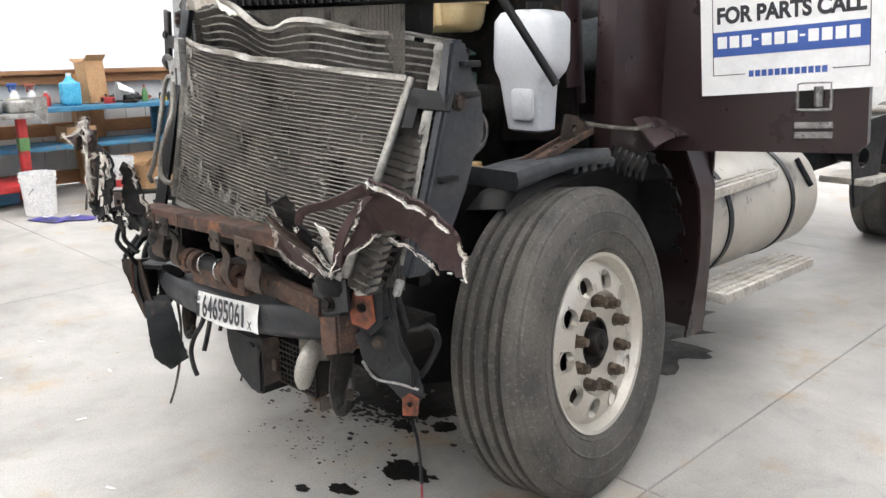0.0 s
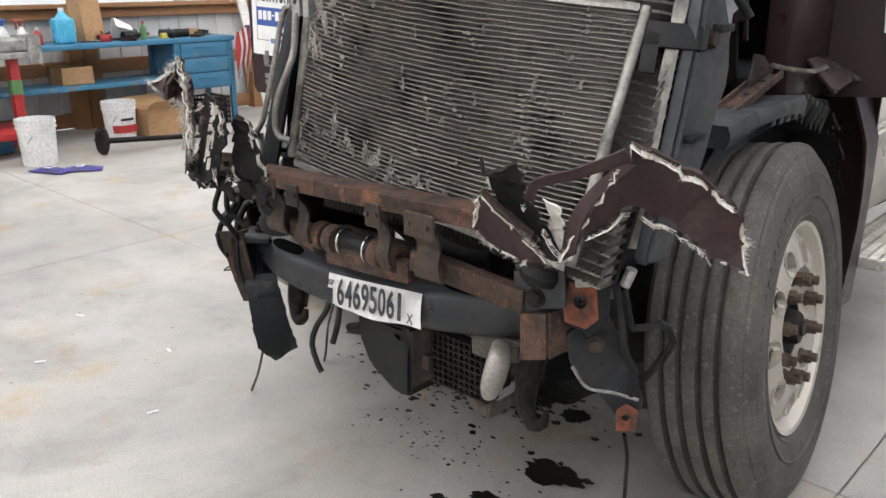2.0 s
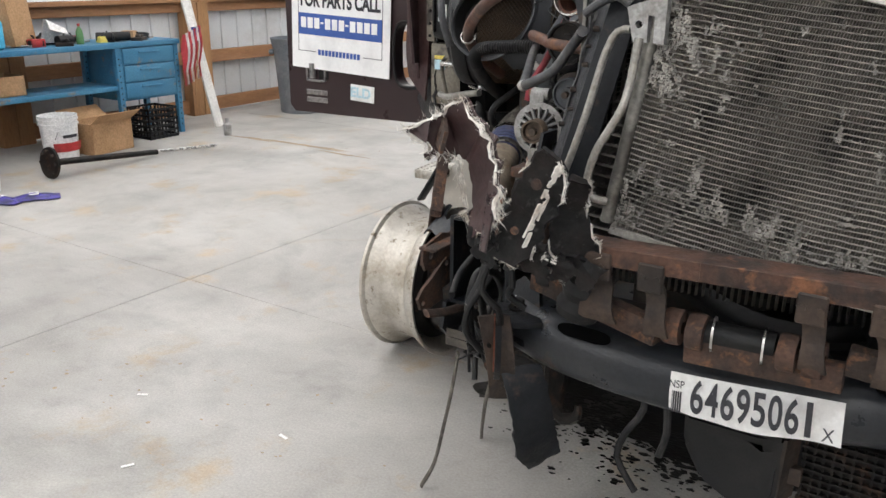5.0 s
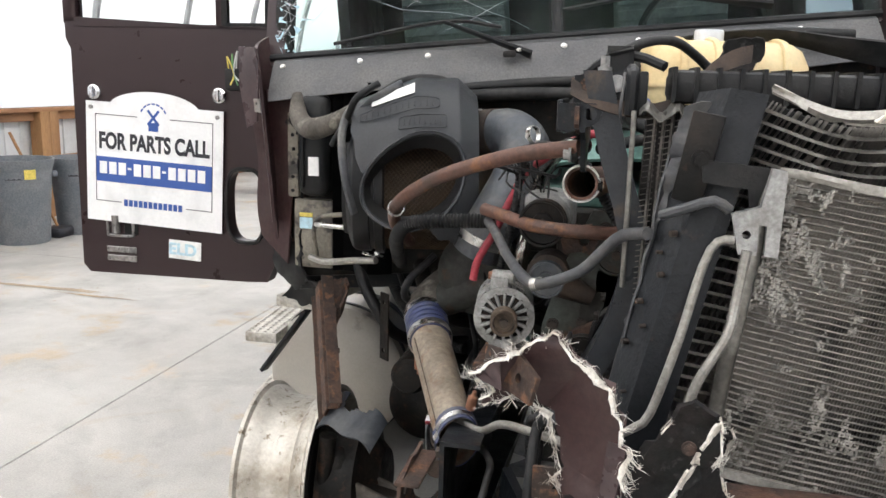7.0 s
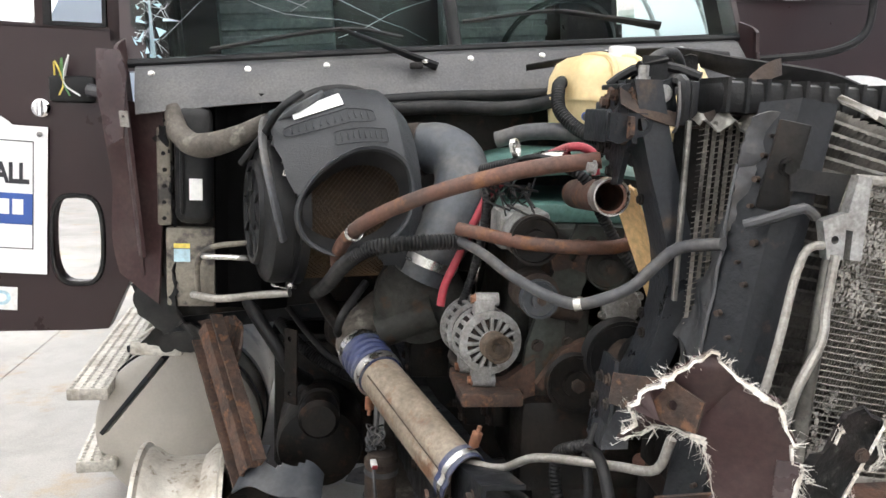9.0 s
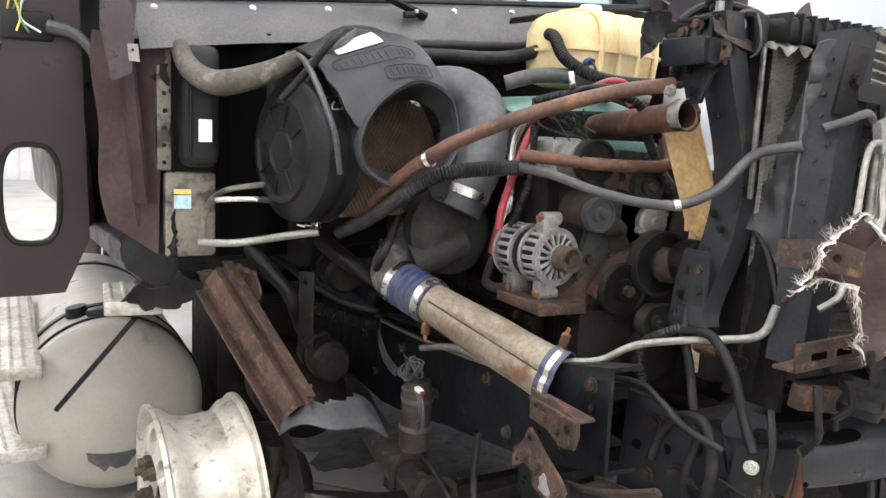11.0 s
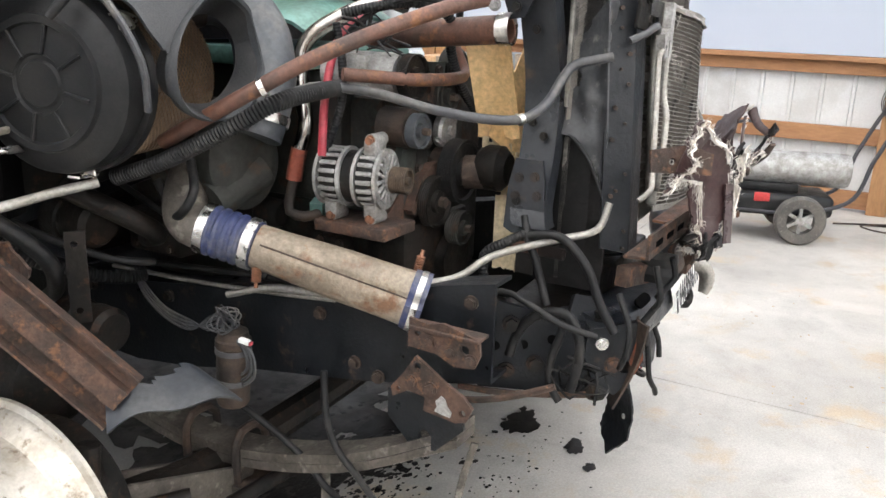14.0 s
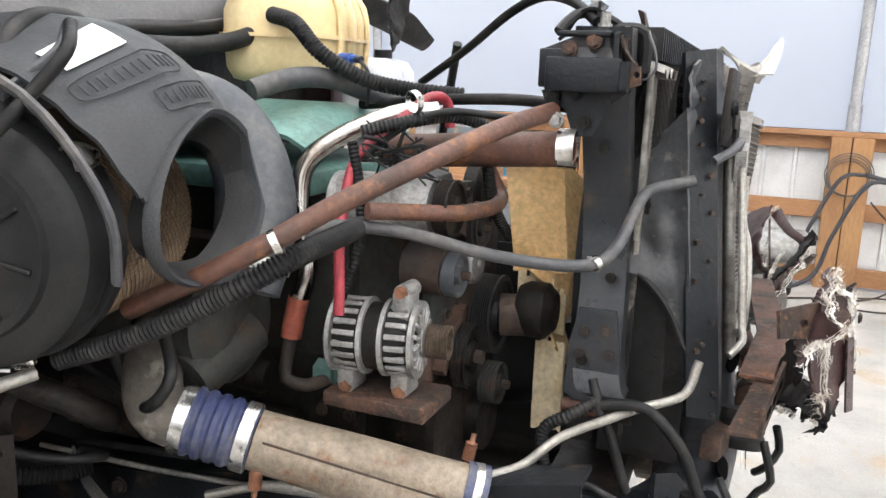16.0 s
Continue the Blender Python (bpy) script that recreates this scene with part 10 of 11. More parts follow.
tube(bm, [(0.98, 0.30, 1.195), (0.98, 0.45, 1.172), (0.99, 0.60, 1.155), (1.0, 0.68, 1.165)], 0.010, 8, 0.03, flat=0.5)
part("bracket_arm", bm, "dustiron", gk, "tan flat arm")
bm = B()
box(bm, (0.86, 0.5, 1.05), (0.95, 0.85, 1.7), bevel=0.02)
part("door_pillar", bm, "maroon", truck, "maroon door pillar")

# ---- along the west wall: workbench and its clutter ----
BX0, BX1, BY0, BY1, BZ = -6.22, -5.66, -2.2, 2.86, 0.87
bench = thing("workbench", (-5.94, 0.3, 0), "blue steel workbench, scuffed, with drawers", "workbench")
bm = B()
box(bm, (BX0, BY0, BZ - 0.045), (BX1, BY1, BZ), bevel=0.006)
part("worktop", bm, "bench", bench, "blue steel worktop")
bm = B()
box(bm, (BX0 + 0.05, BY0, 0.46), (BX1 - 0.03, 2.2, 0.50), bevel=0.004)
part("lower_shelf", bm, "bench", bench)
for y in (2.82, 2.2, 0.3, -1.6):
    for x in (BX0 + 0.04, BX1 - 0.04):
        bm = B()
        box(bm, (x - 0.025, y - 0.025, 0), (x + 0.025, y + 0.025, BZ - 0.045), bevel=0.003, seg=1)
        lg = part("leg", bm, "bench", bench)
        bm = B()
        for k in range(14):
            rod(bm, (x + 0.0255, y, 0.08 + 0.05 * k), (x + 0.027, y, 0.08 + 0.05 * k), 0.007, 8)
        part("slot_holes", bm, "core", lg, "", 0)["kind"] = "stuff"
bm = B()
box(bm, (BX0 + 0.02, 2.22, 0.36), (BX1 - 0.02, 2.80, BZ - 0.05), bevel=0.004)
dr = part("drawer_case", bm, "bench", bench, "blue drawer case")
for k in range(3):
    bm = B()
    z = 0.38 + 0.15 * k
    box(bm, (BX1 - 0.022, 2.24, z), (BX1 - 0.002, 2.78, z + 0.135), bevel=0.006)
    box(bm, (BX1 - 0.002, 2.4, z + 0.09), (BX1 + 0.012, 2.62, z + 0.105), bevel=0.003)
    part("drawer", bm, "bench", dr)


def bottle(at, r, h, material, label, cap="redpaint", trigger=False):
    b = thing("spray_bottle" if trigger else "bottle", at, label, "bottle", "bottles on the bench")
    mx = Matrix.Translation(at)
    part("body", lathe(B(), [(0, 0), (r, 0), (r * 1.03, 0.01), (r, h * 0.55), (r * 0.75, h * 0.7), (r * 0.35, h * 0.82), (r * 0.33, h * 0.88), (0, h * 0.88)], mx, 20), material, b)
    bm = B()
    rod(bm, mx @ V((0, 0, h * 0.87)), mx @ V((0, 0, h)), r * 0.4, 12)
    if trigger:
        box(bm, (-0.015, -0.06, h), (0.015, 0.03, h + 0.035), mx, 0.006), box(bm, (-0.008, -0.045, h - 0.05), (0.008, -0.03, h), mx, 0.003)
    part("cap", bm, cap, b)
    return b


bottle((-5.93, 0.70, BZ), 0.045, 0.2, "bottle", "white spray bottle on the bench", "blueink", True)
bottle((-5.96, 0.87, BZ), 0.042, 0.19, "bottle", "white spray bottle with an orange trigger", "coupler", True)
bottle((-5.90, 0.98, BZ), 0.04, 0.15, "redpaint", "small red and white bottle", "paper")
bottle((-5.86, 0.44, BZ), 0.04, 0.16, "bottle", "small white plastic bottle on the bench", "redpaint")
bottle((-5.82, 1.95, BZ), 0.03, 0.17, "green", "slim dark green can", "redpaint")
jug = thing("washer_jug", (-5.86, 1.2, BZ), "clear jug of blue washer fluid", "jug")
bm = B()
box(bm, (-5.93, 1.11, BZ), (-5.79, 1.29, BZ + 0.23), bevel=0.03, seg=3)
lathe(bm, [(0.07, 0.22), (0.03, 0.27), (0.025, 0.29), (0, 0.29)], pose(-5.86, 1.2, BZ), 20)
part("body", bm, "liquid", jug)
bm = B()
rod(bm, (-5.86, 1.2, BZ + 0.285), (-5.86, 1.2, BZ + 0.315), 0.026, 14)
part("cap", bm, "bottle", jug, "white cap")


def carton(name, at, sx, sy, sz, rz, label, flaps=True, tilt=0):
    c = thing(name, at, label, "box", "cartons")
    mx = pose(*at, 0, tilt, rz)
    bm = B()
    for lo, hi in (((-sx / 2, -sy / 2, 0), (sx / 2, sy / 2, 0.006)), ((-sx / 2, -sy / 2, 0), (-sx / 2 + 0.006, sy / 2, sz)), ((sx / 2 - 0.006, -sy / 2, 0), (sx / 2, sy / 2, sz)), ((-sx / 2, -sy / 2, 0), (sx / 2, -sy / 2 + 0.006, sz)), ((-sx / 2, sy / 2 - 0.006, 0), (sx / 2, sy / 2, sz))):
        box(bm, lo, hi, mx)
    part("body", bm, "card", c, smooth=0)
    if flaps:
        for s in (-1, 1):
            bm = B()
            box(bm, (0, -sy / 2, 0), (sx * 0.5, sy / 2, 0.005), mx @ pose(s * sx / 2, 0, sz - 0.003, 0, 0, 0 if s > 0 else 180) @ pose(0, 0, 0, 0, -35, 0))
            part("flap", bm, "card", c, smooth=0)
    return c


carton("carton", (-5.95, 1.48, BZ), 0.17, 0.22, 0.42, 12, "open tall brown cardboard box on the bench", True, -8)
carton("carton", (-5.56, 1.86, 0), 0.30, 0.42, 0.26, 6, "open brown cardboard box on the floor")
carton("carton", (-5.95, 1.25, 0.50), 0.3, 0.3, 0.16, 0, "brown cardboard box on the bench shelf", False)
bm = B()
panel(bm, lambda u, v: V((-5.93 + 0.16 * u, 1.66 + 0.16 * v, BZ + 0.02 + 0.2 * math.sin(math.pi * u * 0.8) * (1 - 0.4 * v))), 10, 8, 0.006)
solo("plastic_cover", bm, "white", (-5.85, 1.74, BZ), "bent white plastic cover on the bench", "cover")
kinds = ("wrench", "drill_part", "rag_box", "tool_case", "air_fitting", "parts_tray")
rg = random.Random(61)
for k in range(34):
    y = rg.uniform(1.3, 2.75) if k < 26 else rg.uniform(-0.3, 0.9)
    x = rg.uniform(-6.1, -5.72)
    nm = kinds[k % 6]
    at = (x, y, BZ)
    mx = pose(x, y, BZ, 0, 0, rg.uniform(0, 360))
    bm = B()
    if nm == "wrench":
        rod(bm, mx @ V((-0.09, 0, 0.012)), mx @ V((0.09, 0, 0.012)), 0.009, 8), lathe(bm, [(0.012, 0.002), (0.024, 0.002), (0.024, 0.02), (0.012, 0.02)], mx @ pose(0.1, 0, 0), 14, True)
        solo(nm, bm, "castalu", at, "grey steel wrench lying on the bench", "wrench", "hand tools")
    elif nm == "drill_part":
        rod(bm, mx @ V((-0.06, 0, 0.045)), mx @ V((0.08, 0, 0.045)), 0.04, 14), box(bm, (-0.05, -0.02, 0), (-0.01, 0.02, 0.06), mx, 0.008)
        solo(nm, bm, "plastic", at, "black power tool body on the bench", "tool", "hand tools")
    elif nm == "rag_box":
        box(bm, (-0.06, -0.04, 0), (0.06, 0.04, rg.uniform(0.04, 0.1)), mx, 0.006)
        solo(nm, bm, rg.choice(("bottle", "redpaint", "card", "yellowp")), at, "small coloured parts box on the bench", "box", "small boxes")
    elif nm == "tool_case":
        box(bm, (-0.1, -0.06, 0), (0.1, 0.06, 0.06), mx, 0.012), tube(bm, [mx @ V((-0.04, 0, 0.055)), mx @ V((-0.03, 0, 0.085)), mx @ V((0.03, 0, 0.085)), mx @ V((0.04, 0, 0.055))], 0.007, 6, 0.02)
        solo(nm, bm, "plastic", at, "black plastic tool case on the bench", "case", "tool cases")
    elif nm == "air_fitting":
        tube(bm, [mx @ V((0.05 * math.cos(a), 0.05 * math.sin(a), 0.012 + 0.004 * a)) for a in (0.5 * i for i in range(20))], 0.01, 6, 0.02)
        solo(nm, bm, rg.choice(("coupler", "rubber")), at, "coiled air hose on the bench", "hose", "hoses")
    else:
        box(bm, (-0.07, -0.05, 0), (0.07, 0.05, 0.03), mx, 0.005), ball(bm, mx @ V((0.02, 0, 0.035)), 0.025, 10), ball(bm, mx @ V((-0.03, 0.01, 0.035)), 0.02, 10)
        solo(nm, bm, rg.choice(("castalu", "grime", "brown")), at, "tray of loose metal parts", "tray", "trays")


def bucket(at, r, h, label, text=False):
    b = thing("bucket", at, label, "bucket", "buckets")
    mx = Matrix.Translation(at)
    part("body", lathe(B(), [(0, 0.004), (r * 0.86, 0.0), (r * 0.87, 0.01), (r * 0.97, h * 0.80), (r * 1.04, h * 0.80), (r * 1.04, h * 0.83), (r * 0.98, h * 0.83), (r * 0.985, h * 0.9), (r * 1.04, h * 0.9), (r * 1.04, h * 0.93), (r, h * 0.93), (r * 1.02, h), (r * 0.97, h), (r * 0.85, 0.02), (0, 0.02)], mx, 40), "bottle", b, "white plastic pail", 30)
    bm = B()
    tube(bm, [V(at) + V((0.25 * r + r * math.cos(a) * 1.0, r * 1.04 * math.sin(a - 1.57) , h * 0.80 - 0.09 * math.cos(a - 0.0))) for a in (math.pi * (k / 8 - 0.5) for k in range(9))], 0.004, 6, 0.02)
    part("bail", bm, "badge", b, "wire handle")
    if text:
        bm = B()
        panel(bm, lambda u, v: V(at) + V((math.cos(-0.9 + 1.8 * u), math.sin(-0.9 + 1.8 * u), 0)) * (r * 0.935 + 0.004 + 0.012 * v) + V((0, 0, h * (0.22 + 0.2 * v))), 14, 2, 0.0015)
        part("red_label", bm, "redpaint", b, "red printed band")
        bm = B()
        for k in range(10):
            a = -0.35 + 0.085 * k
            q = V(at) + V((math.cos(a), math.sin(a), 0)) * (r * 0.98 + 0.001) + V((0, 0, h * 0.56))
            box(bm, (-0.002, -0.006, -0.012), (0.002, 0.006, 0.012), Matrix.Translation(q))
        part("lettering_bars", bm, "ink", b, "", 0)


bucket((-5.0, 0.50, 0), 0.15, 0.37, "dirty white plastic pail on the floor")
bucket((-5.52, 1.46, 0), 0.15, 0.36, "white pail with a red printed band", True)
crate = thing("milk_crate", (-5.75, 2.52, 0), "black plastic milk crate under the bench", "crate")
bm = B()
for k in range(6):
    z = 0.01 + 0.05 * k
    for lo, hi in (((-0.16, -0.16, z), (0.16, -0.148, z + 0.018)), ((-0.16, 0.148, z), (0.16, 0.16, z + 0.018)), ((-0.16, -0.16, z), (-0.148, 0.16, z + 0.018)), ((0.148, -0.16, z), (0.16, 0.16, z + 0.018))):
        box(bm, lo, hi, pose(-5.72, 2.52, 0))
for k in range(8):
    t = -0.155 + 0.043 * k
    for lo, hi in (((t, -0.159, 0), (t + 0.01, -0.149, 0.28)), ((t, 0.149, 0), (t + 0.01, 0.159, 0.28)), ((0.149, t, 0), (0.159, t + 0.01, 0.28)), ((-0.159, t, 0), (-0.149, t + 0.01, 0.28))):
        box(bm, lo, hi, pose(-5.72, 2.52, 0))
part("lattice", bm, "plastic", crate, smooth=0)
bm = B()
box(bm, (-5.87, 2.37, 0), (-5.57, 2.67, 0.01))
part("bottom", bm, "plastic", crate)
sh_ = thing("axle_shaft", (-4.95, 1.45, 0), "black flanged axle shaft lying on the floor", "axle shaft")
bm = B()
rod(bm, (-4.935, 1.03, 0.12), (-4.95, 1.95, 0.04), 0.026, 14, 0.022)
part("shaft", bm, "grime", sh_)
bm = B()
lathe(bm, [(0, -0.02), (0.06, -0.02), (0.115, -0.008), (0.12, 0.008), (0.05, 0.02), (0, 0.03)], along((-4.935, 1.0, 0.122), (-4.95, 1.95, 0.03)), 28)
part("flange", bm, "grime", sh_, "round bolted flange")
bm = B()
for k in range(8):
    a = k * 0.785
    rod(bm, (-4.935 + 0.09 * math.cos(a), 0.975, 0.122 + 0.09 * math.sin(a)), (-4.935 + 0.09 * math.cos(a), 1.0, 0.122 + 0.09 * math.sin(a)), 0.01, 8)
part("flange_bolts", bm, "brown", sh_)
for x, y, rz in ((-4.62, 0.42, 25), (-4.5, 0.60, 60)):
    bm = B()
    panel(bm, lambda u, v: pose(x, y, 0.008, 0, 0, rz) @ V((-0.16 + 0.32 * u, -0.07 + 0.14 * v, 0.03 * math.sin(math.pi * u) * math.sin(math.pi * v) + 0.006 * noise.noise(V((u * 6, v * 5, x))))), 14, 8, 0.006)
    g = solo("glove_pack", bm, "purple", (x, y, 0.008), "purple and black packaged gloves on the floor", "gloves", "glove packs")
    bm = B()
    panel(bm, lambda u, v: pose(x, y, 0.012, 0, 0, rz) @ V((-0.03 + 0.06 * u, -0.04 + 0.08 * v, 0.031)), 2, 2, 0.002)
    part("tag", bm, "paper", g)
# red stand with a grey machine
stand = thing("tool_stand", (-5.6, 0.35, 0), "red and green steel stand with a grey grinder on it", "stand")
bm = B()
box(bm, (-5.62, 0.57, 0.02), (-5.54, 0.65, 0.84), bevel=0.006)
part("column", bm, "redpaint", stand, "red column")
bm = B()
box(bm, (-5.625, 0.565, 0.5), (-5.535, 0.655, 0.62), bevel=0.004)
part("green_band", bm, "green", stand)
bm = B()
box(bm, (-5.95, 0.1, 0.16), (-5.3, 0.75, 0.22), bevel=0.01), box(bm, (-5.95, 0.55, 0.0), (-5.85, 0.65, 0.16), bevel=0.006), box(bm, (-5.4, 0.1, 0.0), (-5.3, 0.2, 0.16), bevel=0.006), box(bm, (-5.4, 0.64, 0.0), (-5.3, 0.74, 0.16), bevel=0.006)
part("base_frame", bm, "redpaint", stand)
bm = B()
box(bm, (-5.9, 0.15, 0.02), (-5.5, 0.5, 0.14), bevel=0.02)
part("base_tray", bm, "bench", stand)
bm = B()
box(bm, (-5.75, 0.05, 0.80), (-5.45, 0.70, 0.85), bevel=0.01), rod(bm, (-5.6, 0.1, 0.92), (-5.6, 0.45, 0.92), 0.09, 20), box(bm, (-5.7, 0.5, 0.85), (-5.5, 0.74, 0.97), bevel=0.03, seg=3)
part("grinder", bm, "castalu", stand, "grey bench grinder")
bm = B()
panel(bm, lambda u, v: V((-5.55 + 0.04 * u, 0.62 + 0.22 * u, 0.99 - 0.24 * v * u - 0.03 * v)), 6, 6, 0.008)
part("guard_plate", bm, "castalu", stand)
# flag, white board, broom, bins
fl = thing("small_flag", (-5.6, 2.98, 0), "small striped flag on a stick leaning by the bench", "flag")
bm = B()
rod(bm, (-5.55, 2.90, 0.35), (-5.6, 3.06, 1.0), 0.006, 8)
part("stick", bm, "wood", fl)
for k in range(7):
    bm = B()
    panel(bm, lambda u, v, k=k: V((-5.60 + 0.03 * math.sin(v * 5 + u * 3), 3.06 - 0.03 * (k + u) - 0.02 * v, 0.98 - 0.47 * v - 0.03 * k * 0.4)), 2, 10, 0.002)
    part("stripe", bm, "flagred" if k % 2 == 0 else "paper", fl, "", 0)
bm = B()
panel(bm, lambda u, v: V((-5.592, 3.06 - 0.11 * u, 0.97 - 0.17 * v)), 2, 2, 0.003)
part("canton", bm, "flagblue", fl, "", 0)
bm = B()
box(bm, (-0.012, -0.05, 0), (0.012, 0.05, 1.45), pose(-5.62, 3.22, 0, 0, 0, 0) @ pose(0, 0, 0, 10, -4, 0), 0.004)
solo("trim_board", bm, "white", (-5.62, 3.22, 0), "white painted board leaning against the wall", "board")


def litter_bin(at, r, h, label):
    b = thing("waste_bin", at, label, "bin", "grey bins")
    mx = Matrix.Translation(at)
    bd = part("body", lathe(B(), [(0, 0), (r * 0.8, 0), (r * 0.82, 0.02), (r * 0.96, h * 0.86), (r * 1.0, h * 0.87), (r * 1.06, h * 0.96), (r * 1.08, h), (r * 1.02, h), (r * 0.8, 0.04), (0, 0.04)], mx, 40), "bin", b, "grey ribbed plastic bin", 30)
    for s in (-1, 1):
        bm = B()
        box(bm, (-0.07, r * 0.96, h * 0.78), (0.07, r * 1.14, h * 0.84), mx @ Matrix.Rotation(radians(90 * s + 40), 4, "Z"), 0.015)
        part("grip", bm, "bin", b)
    bm = B()
    for k in range(5):
        a = -1.25 + 0.11 * k
        q = V(at) + V((math.cos(a), math.sin(a), 0)) * (r * 0.955) + V((0, 0, h * 0.80))
        box(bm, (-0.004, -0.014, -0.018), (0.004, 0.014, 0.018), Matrix.Translation(q) @ Matrix.Rotation(a, 4, "Z"))
    part("brand_bars", bm, "ink", b, "plain dark bars", 0)
    bm = B()
    a = -0.55
    q = V(at) + V((math.cos(a), math.sin(a), 0)) * (r * 1.0) + V((0, 0, h * 0.84))
    box(bm, (-0.004, -0.05, -0.045), (0.004, 0.05, 0.045), Matrix.Translation(q) @ Matrix.Rotation(a, 4, "Z"))
    part("yellow_sticker", bm, "yellowp", b)


litter_bin((-5.62, 4.42, 0), 0.29, 0.79, "grey round plastic waste bin on the floor")
litter_bin((-5.45, 5.05, 0), 0.27, 0.76, "grey waste bin with a liner")
bm = B()
rod(bm, (-5.5, 4.75, 0.1), (-5.95, 4.72, 1.0), 0.014, 10)
br = solo("broom", bm, "wood", (-5.5, 4.75, 0), "broom leaning on the timber wall", "broom")
bm = B()
box(bm, (-5.6, 4.62, 0.0), (-5.38, 4.86, 0.1), bevel=0.03)
part("head", bm, "ink", br, "black broom head")
bm = B()
lathe(bm, [(0.0, 0), (0.035, 0), (0.04, 0.1), (0.02, 0.12), (0.02, 0.16), (0, 0.16)], pose(-5.2, 2.95, 0), 16)
solo("glass_jar", bm, "castalu", (-5.2, 2.95, 0), "small grey jar on the floor", "jar")
bm = B()
rod(bm, (-5.05, 2.05, 0.02), (-4.85, 2.5, 0.02), 0.012, 8)
solo("short_rod", bm, "steel", (-5.0, 2.2, 0.02), "short bright rod on the floor", "rod")
# far rolling cart seen through the door's peep window
cart = thing("trolley", (-5.2, 8.4, 0), "dark wheeled trolley far behind", "trolley")
bm = B()
box(bm, (-5.8, 8.2, 0.3), (-4.6, 8.6, 0.42), bevel=0.02)
part("deck", bm, "grime", cart)
for x in (-5.6, -4.85):
    bm = B()
    lathe(bm, [(0, -0.04), (0.1, -0.045), (0.16, -0.04), (0.17, 0), (0.16, 0.04), (0.1, 0.045), (0, 0.04)], pose(x, 8.18, 0.17, 90, 0, 0), 24)
    part("wheel", bm, "tyre", cart)

# ---- along the east wall: heater on wheels, cord, boxes ----
heat = thing("torpedo_heater", (4.3, -0.7, 0), "grey torpedo heater on a wheeled black frame", "heater")
hm = pose(4.22, -0.57, 0, 0, 0, -72)
bm = B()
lathe(bm, [(0.095, -0.5), (0.118, -0.5), (0.118, 0.5), (0.11, 0.52), (0.095, 0.52)], hm @ pose(0, 0, 0.475, 0, 90, 0), 36, True)
part("barrel", bm, "castalu", heat, "grey heater barrel")
bm = B()
lathe(bm, [(0.0, -0.44), (0.10, -0.44), (0.10, 0.46), (0, 0.46)], hm @ pose(0, 0, 0.475, 0, 90, 0), 30)
part("dark_inside", bm, "core", heat)
bm = B()
box(bm, (-0.42, -0.2, 0.17), (0.42, 0.2, 0.32), hm, 0.04, 3), box(bm, (-0.2, -0.1, 0.32), (0.2, 0.1, 0.38), hm, 0.01)
part("fuel_tank", bm, "plastic", heat, "black fuel tank")
bm = B()
for s in (-1, 1):
    tube(bm, [hm @ V((-0.5, 0.18 * s, 0.0)), hm @ V((-0.42, 0.18 * s, 0.2)), hm @ V((0.1, 0.2 * s, 0.2)), hm @ V((0.5, 0.2 * s, 0.3)), hm @ V((0.62, 0.2 * s, 0.6)), hm @ V((0.78, 0.2 * s, 0.92)), hm @ V((0.95, 0.2 * s, 0.95))], 0.014, 8, 0.04)
tube(bm, [hm @ V((-0.45, -0.16, 0.2)), hm @ V((-0.4, -0.16, 0.5)), hm @ V((-0.34, -0.16, 0.74)), hm @ V((-0.2, -0.16, 0.8)), hm @ V((-0.1, -0.16, 0.78))], 0.012, 8, 0.03)
tube(bm, [hm @ V((0.95, -0.2, 0.95)), hm @ V((0.95, 0.2, 0.95))], 0.016, 8, 0.1)
part("frame", bm, "ink", heat, "black tube frame and handle")
for s in (-1, 1):
    bm = B()
    lathe(bm, [(0.09, -0.035), (0.15, -0.04), (0.165, -0.02), (0.165, 0.02), (0.15, 0.04), (0.09, 0.035)], hm @ pose(0.2, 0.26 * s, 0.165, 90, 0, 0), 32, True)
    wt = part("wheel", bm, "tyre", heat, "black rubber wheel")
    bm = B()
    lathe(bm, [(0, -0.02), (0.03, -0.02), (0.03, 0.02), (0, 0.02)], hm @ pose(0.2, 0.26 * s, 0.165, 90, 0, 0), 16)
    for k in range(6):
        box(bm, (-0.012, 0, -0.012), (0.012, 0.095, 0.012), hm @ pose(0.2, 0.26 * s, 0.165, 90, 0, 0) @ Matrix.Rotation(k * math.pi / 3, 4, "Z"), 0.003, 1)
    part("spokes", bm, "castalu", wt)
bm = B()
box(bm, (-0.1, -0.215, 0.27), (0.0, -0.2, 0.33), hm, 0.004)
part("red_switch", bm, "redpaint", heat, "red switch panel")
cord = thing("extension_cord", (5.2, -1.4, 0), "coiled extension cord on the post and the floor", "cord")
bm = B()
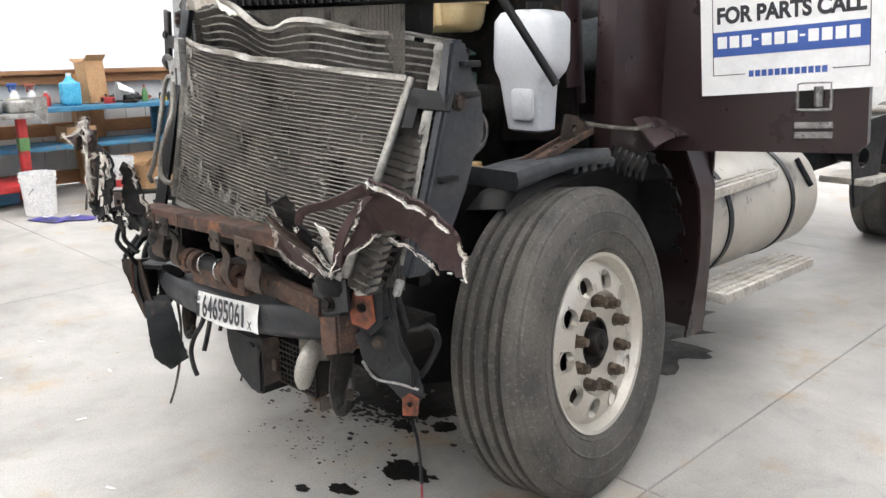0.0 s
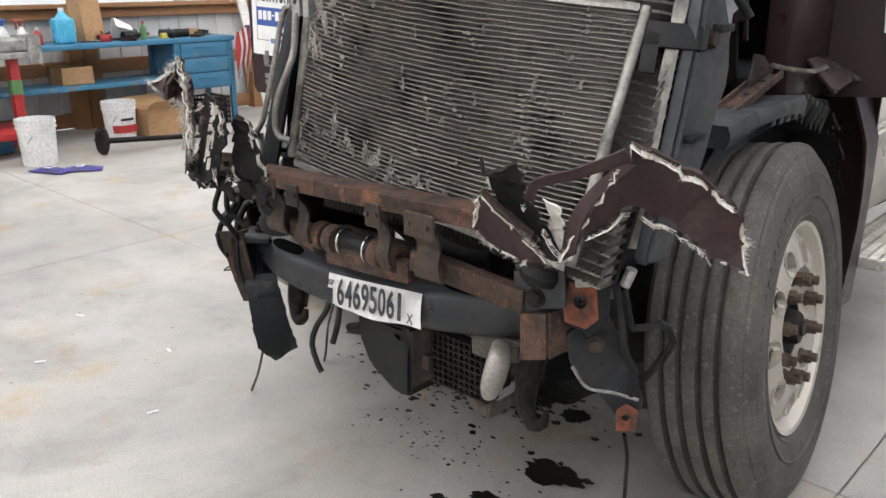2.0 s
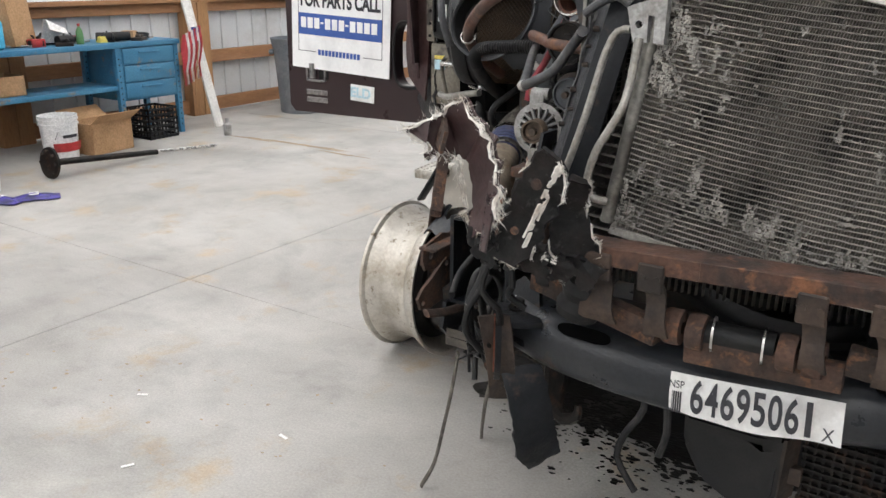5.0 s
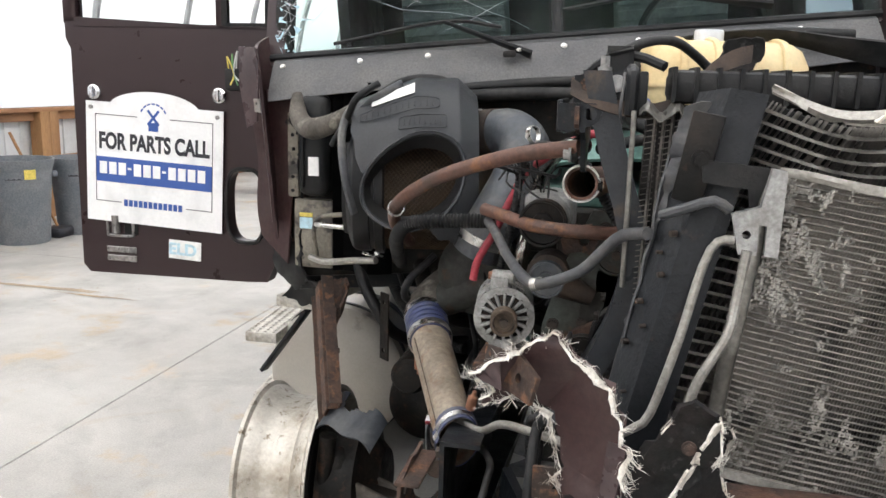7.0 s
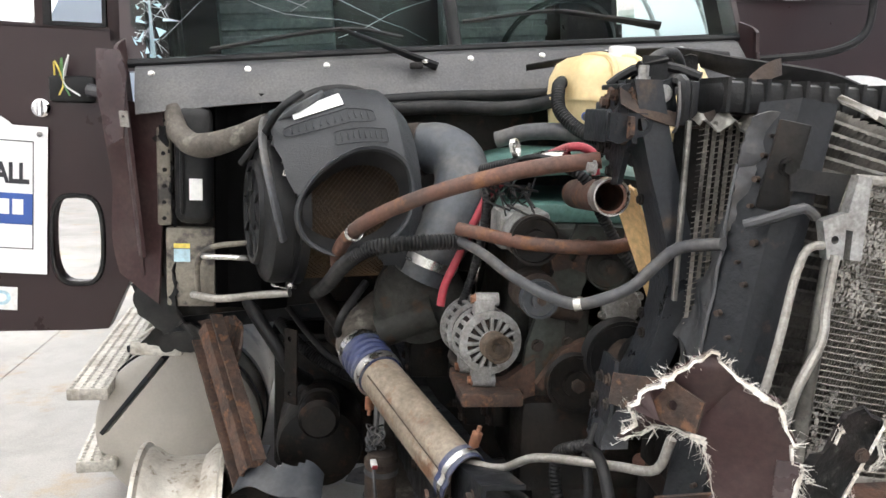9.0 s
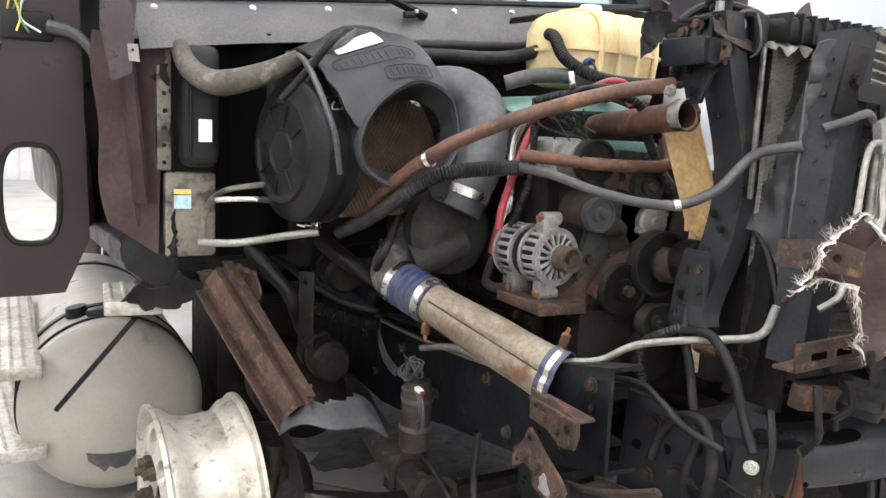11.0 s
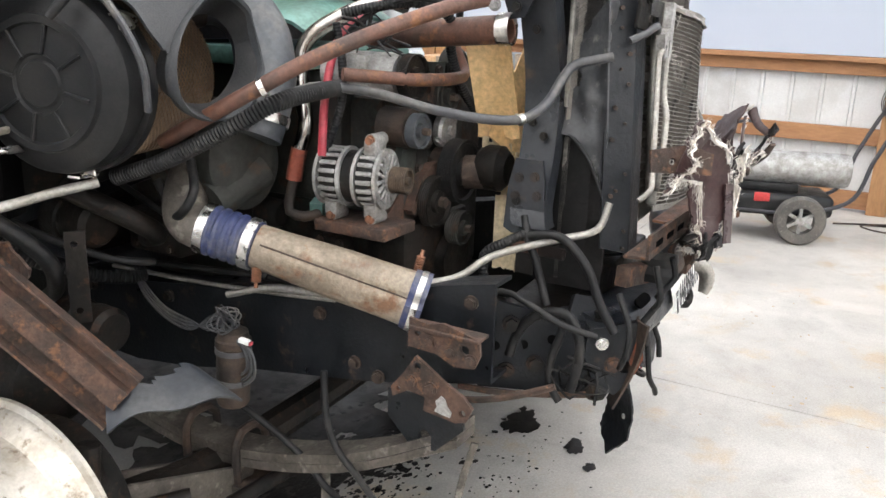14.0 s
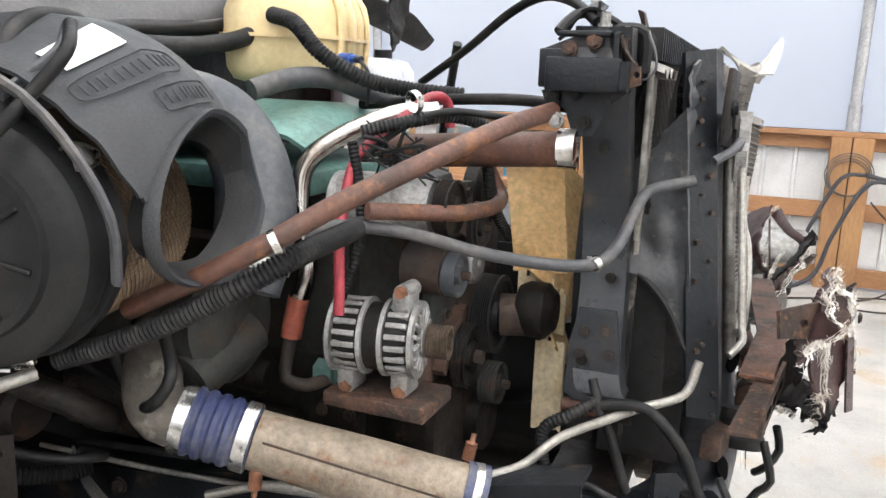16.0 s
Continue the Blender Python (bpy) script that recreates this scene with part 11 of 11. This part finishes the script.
for j in range(4):
    tube(bm, [(5.28 - 0.012 * j, -1.33 + (0.13 + 0.012 * j) * math.cos(a), 0.86 + (0.13 + 0.01 * j) * math.sin(a) + 0.01 * j) for a in (2 * math.pi * k / 16 for k in range(17))], 0.004, 6, 0.04)
part("coil", bm, "greyhose", cord)
bm = B()
tube(bm, [(5.27, -1.5, 0.7), (5.2, -1.75, 0.4), (5.1, -1.7, 0.1), (5.0, -1.5, 0.012), (4.9, -1.2, 0.012), (4.75, -1.25, 0.012), (4.7, -1.6, 0.012), (4.9, -1.9, 0.012), (5.1, -1.7, 0.02), (4.95, -1.35, 0.02), (4.8, -1.0, 0.012)], 0.007, 6, 0.05)
part("floor_loop", bm, "brown", cord)
tb = thing("side_table", (4.75, 1.2, 0), "rough timber table along the wall", "table")
bm = B()
box(bm, (4.4, 0.4, 0.7), (5.15, 3.2, 0.75), bevel=0.005)
part("top", bm, "woodh", tb)
for x in (4.45, 5.1):
    for y in (0.5, 1.8, 3.1):
        bm = B()
        box(bm, (x - 0.04, y - 0.04, 0), (x + 0.04, y + 0.04, 0.7), bevel=0.004, seg=1)
        part("leg", bm, "wood", tb)
for x, y, z, sx, sy, sz, m, lb in ((4.75, 0.9, 0.75, 0.4, 0.45, 0.14, "bench", "flat blue parts carton on the table"), (4.72, 0.9, 0.89, 0.35, 0.4, 0.09, "paper", "white carton on a blue one"), (4.75, 1.6, 0.75, 0.4, 0.5, 0.22, "card", "brown carton on the table"), (4.78, 2.3, 0.75, 0.4, 0.45, 0.3, "card", "brown carton on the table"), (4.75, 1.55, 0.97, 0.3, 0.35, 0.14, "bin", "grey carton on top of another")):
    bm = B()
    box(bm, (x - sx / 2, y - sy / 2, z), (x + sx / 2, y + sy / 2, z + sz), bevel=0.004)
    ob = solo("parts_carton", bm, m, (x, y, z), lb, "box", "parts cartons")
    bm = B()
    box(bm, (x - sx / 2 - 0.002, y - 0.02, z + 0.003), (x + sx / 2 + 0.002, y + 0.02, z + sz + 0.002))
    part("tape", bm, "duct", ob, "", 0)
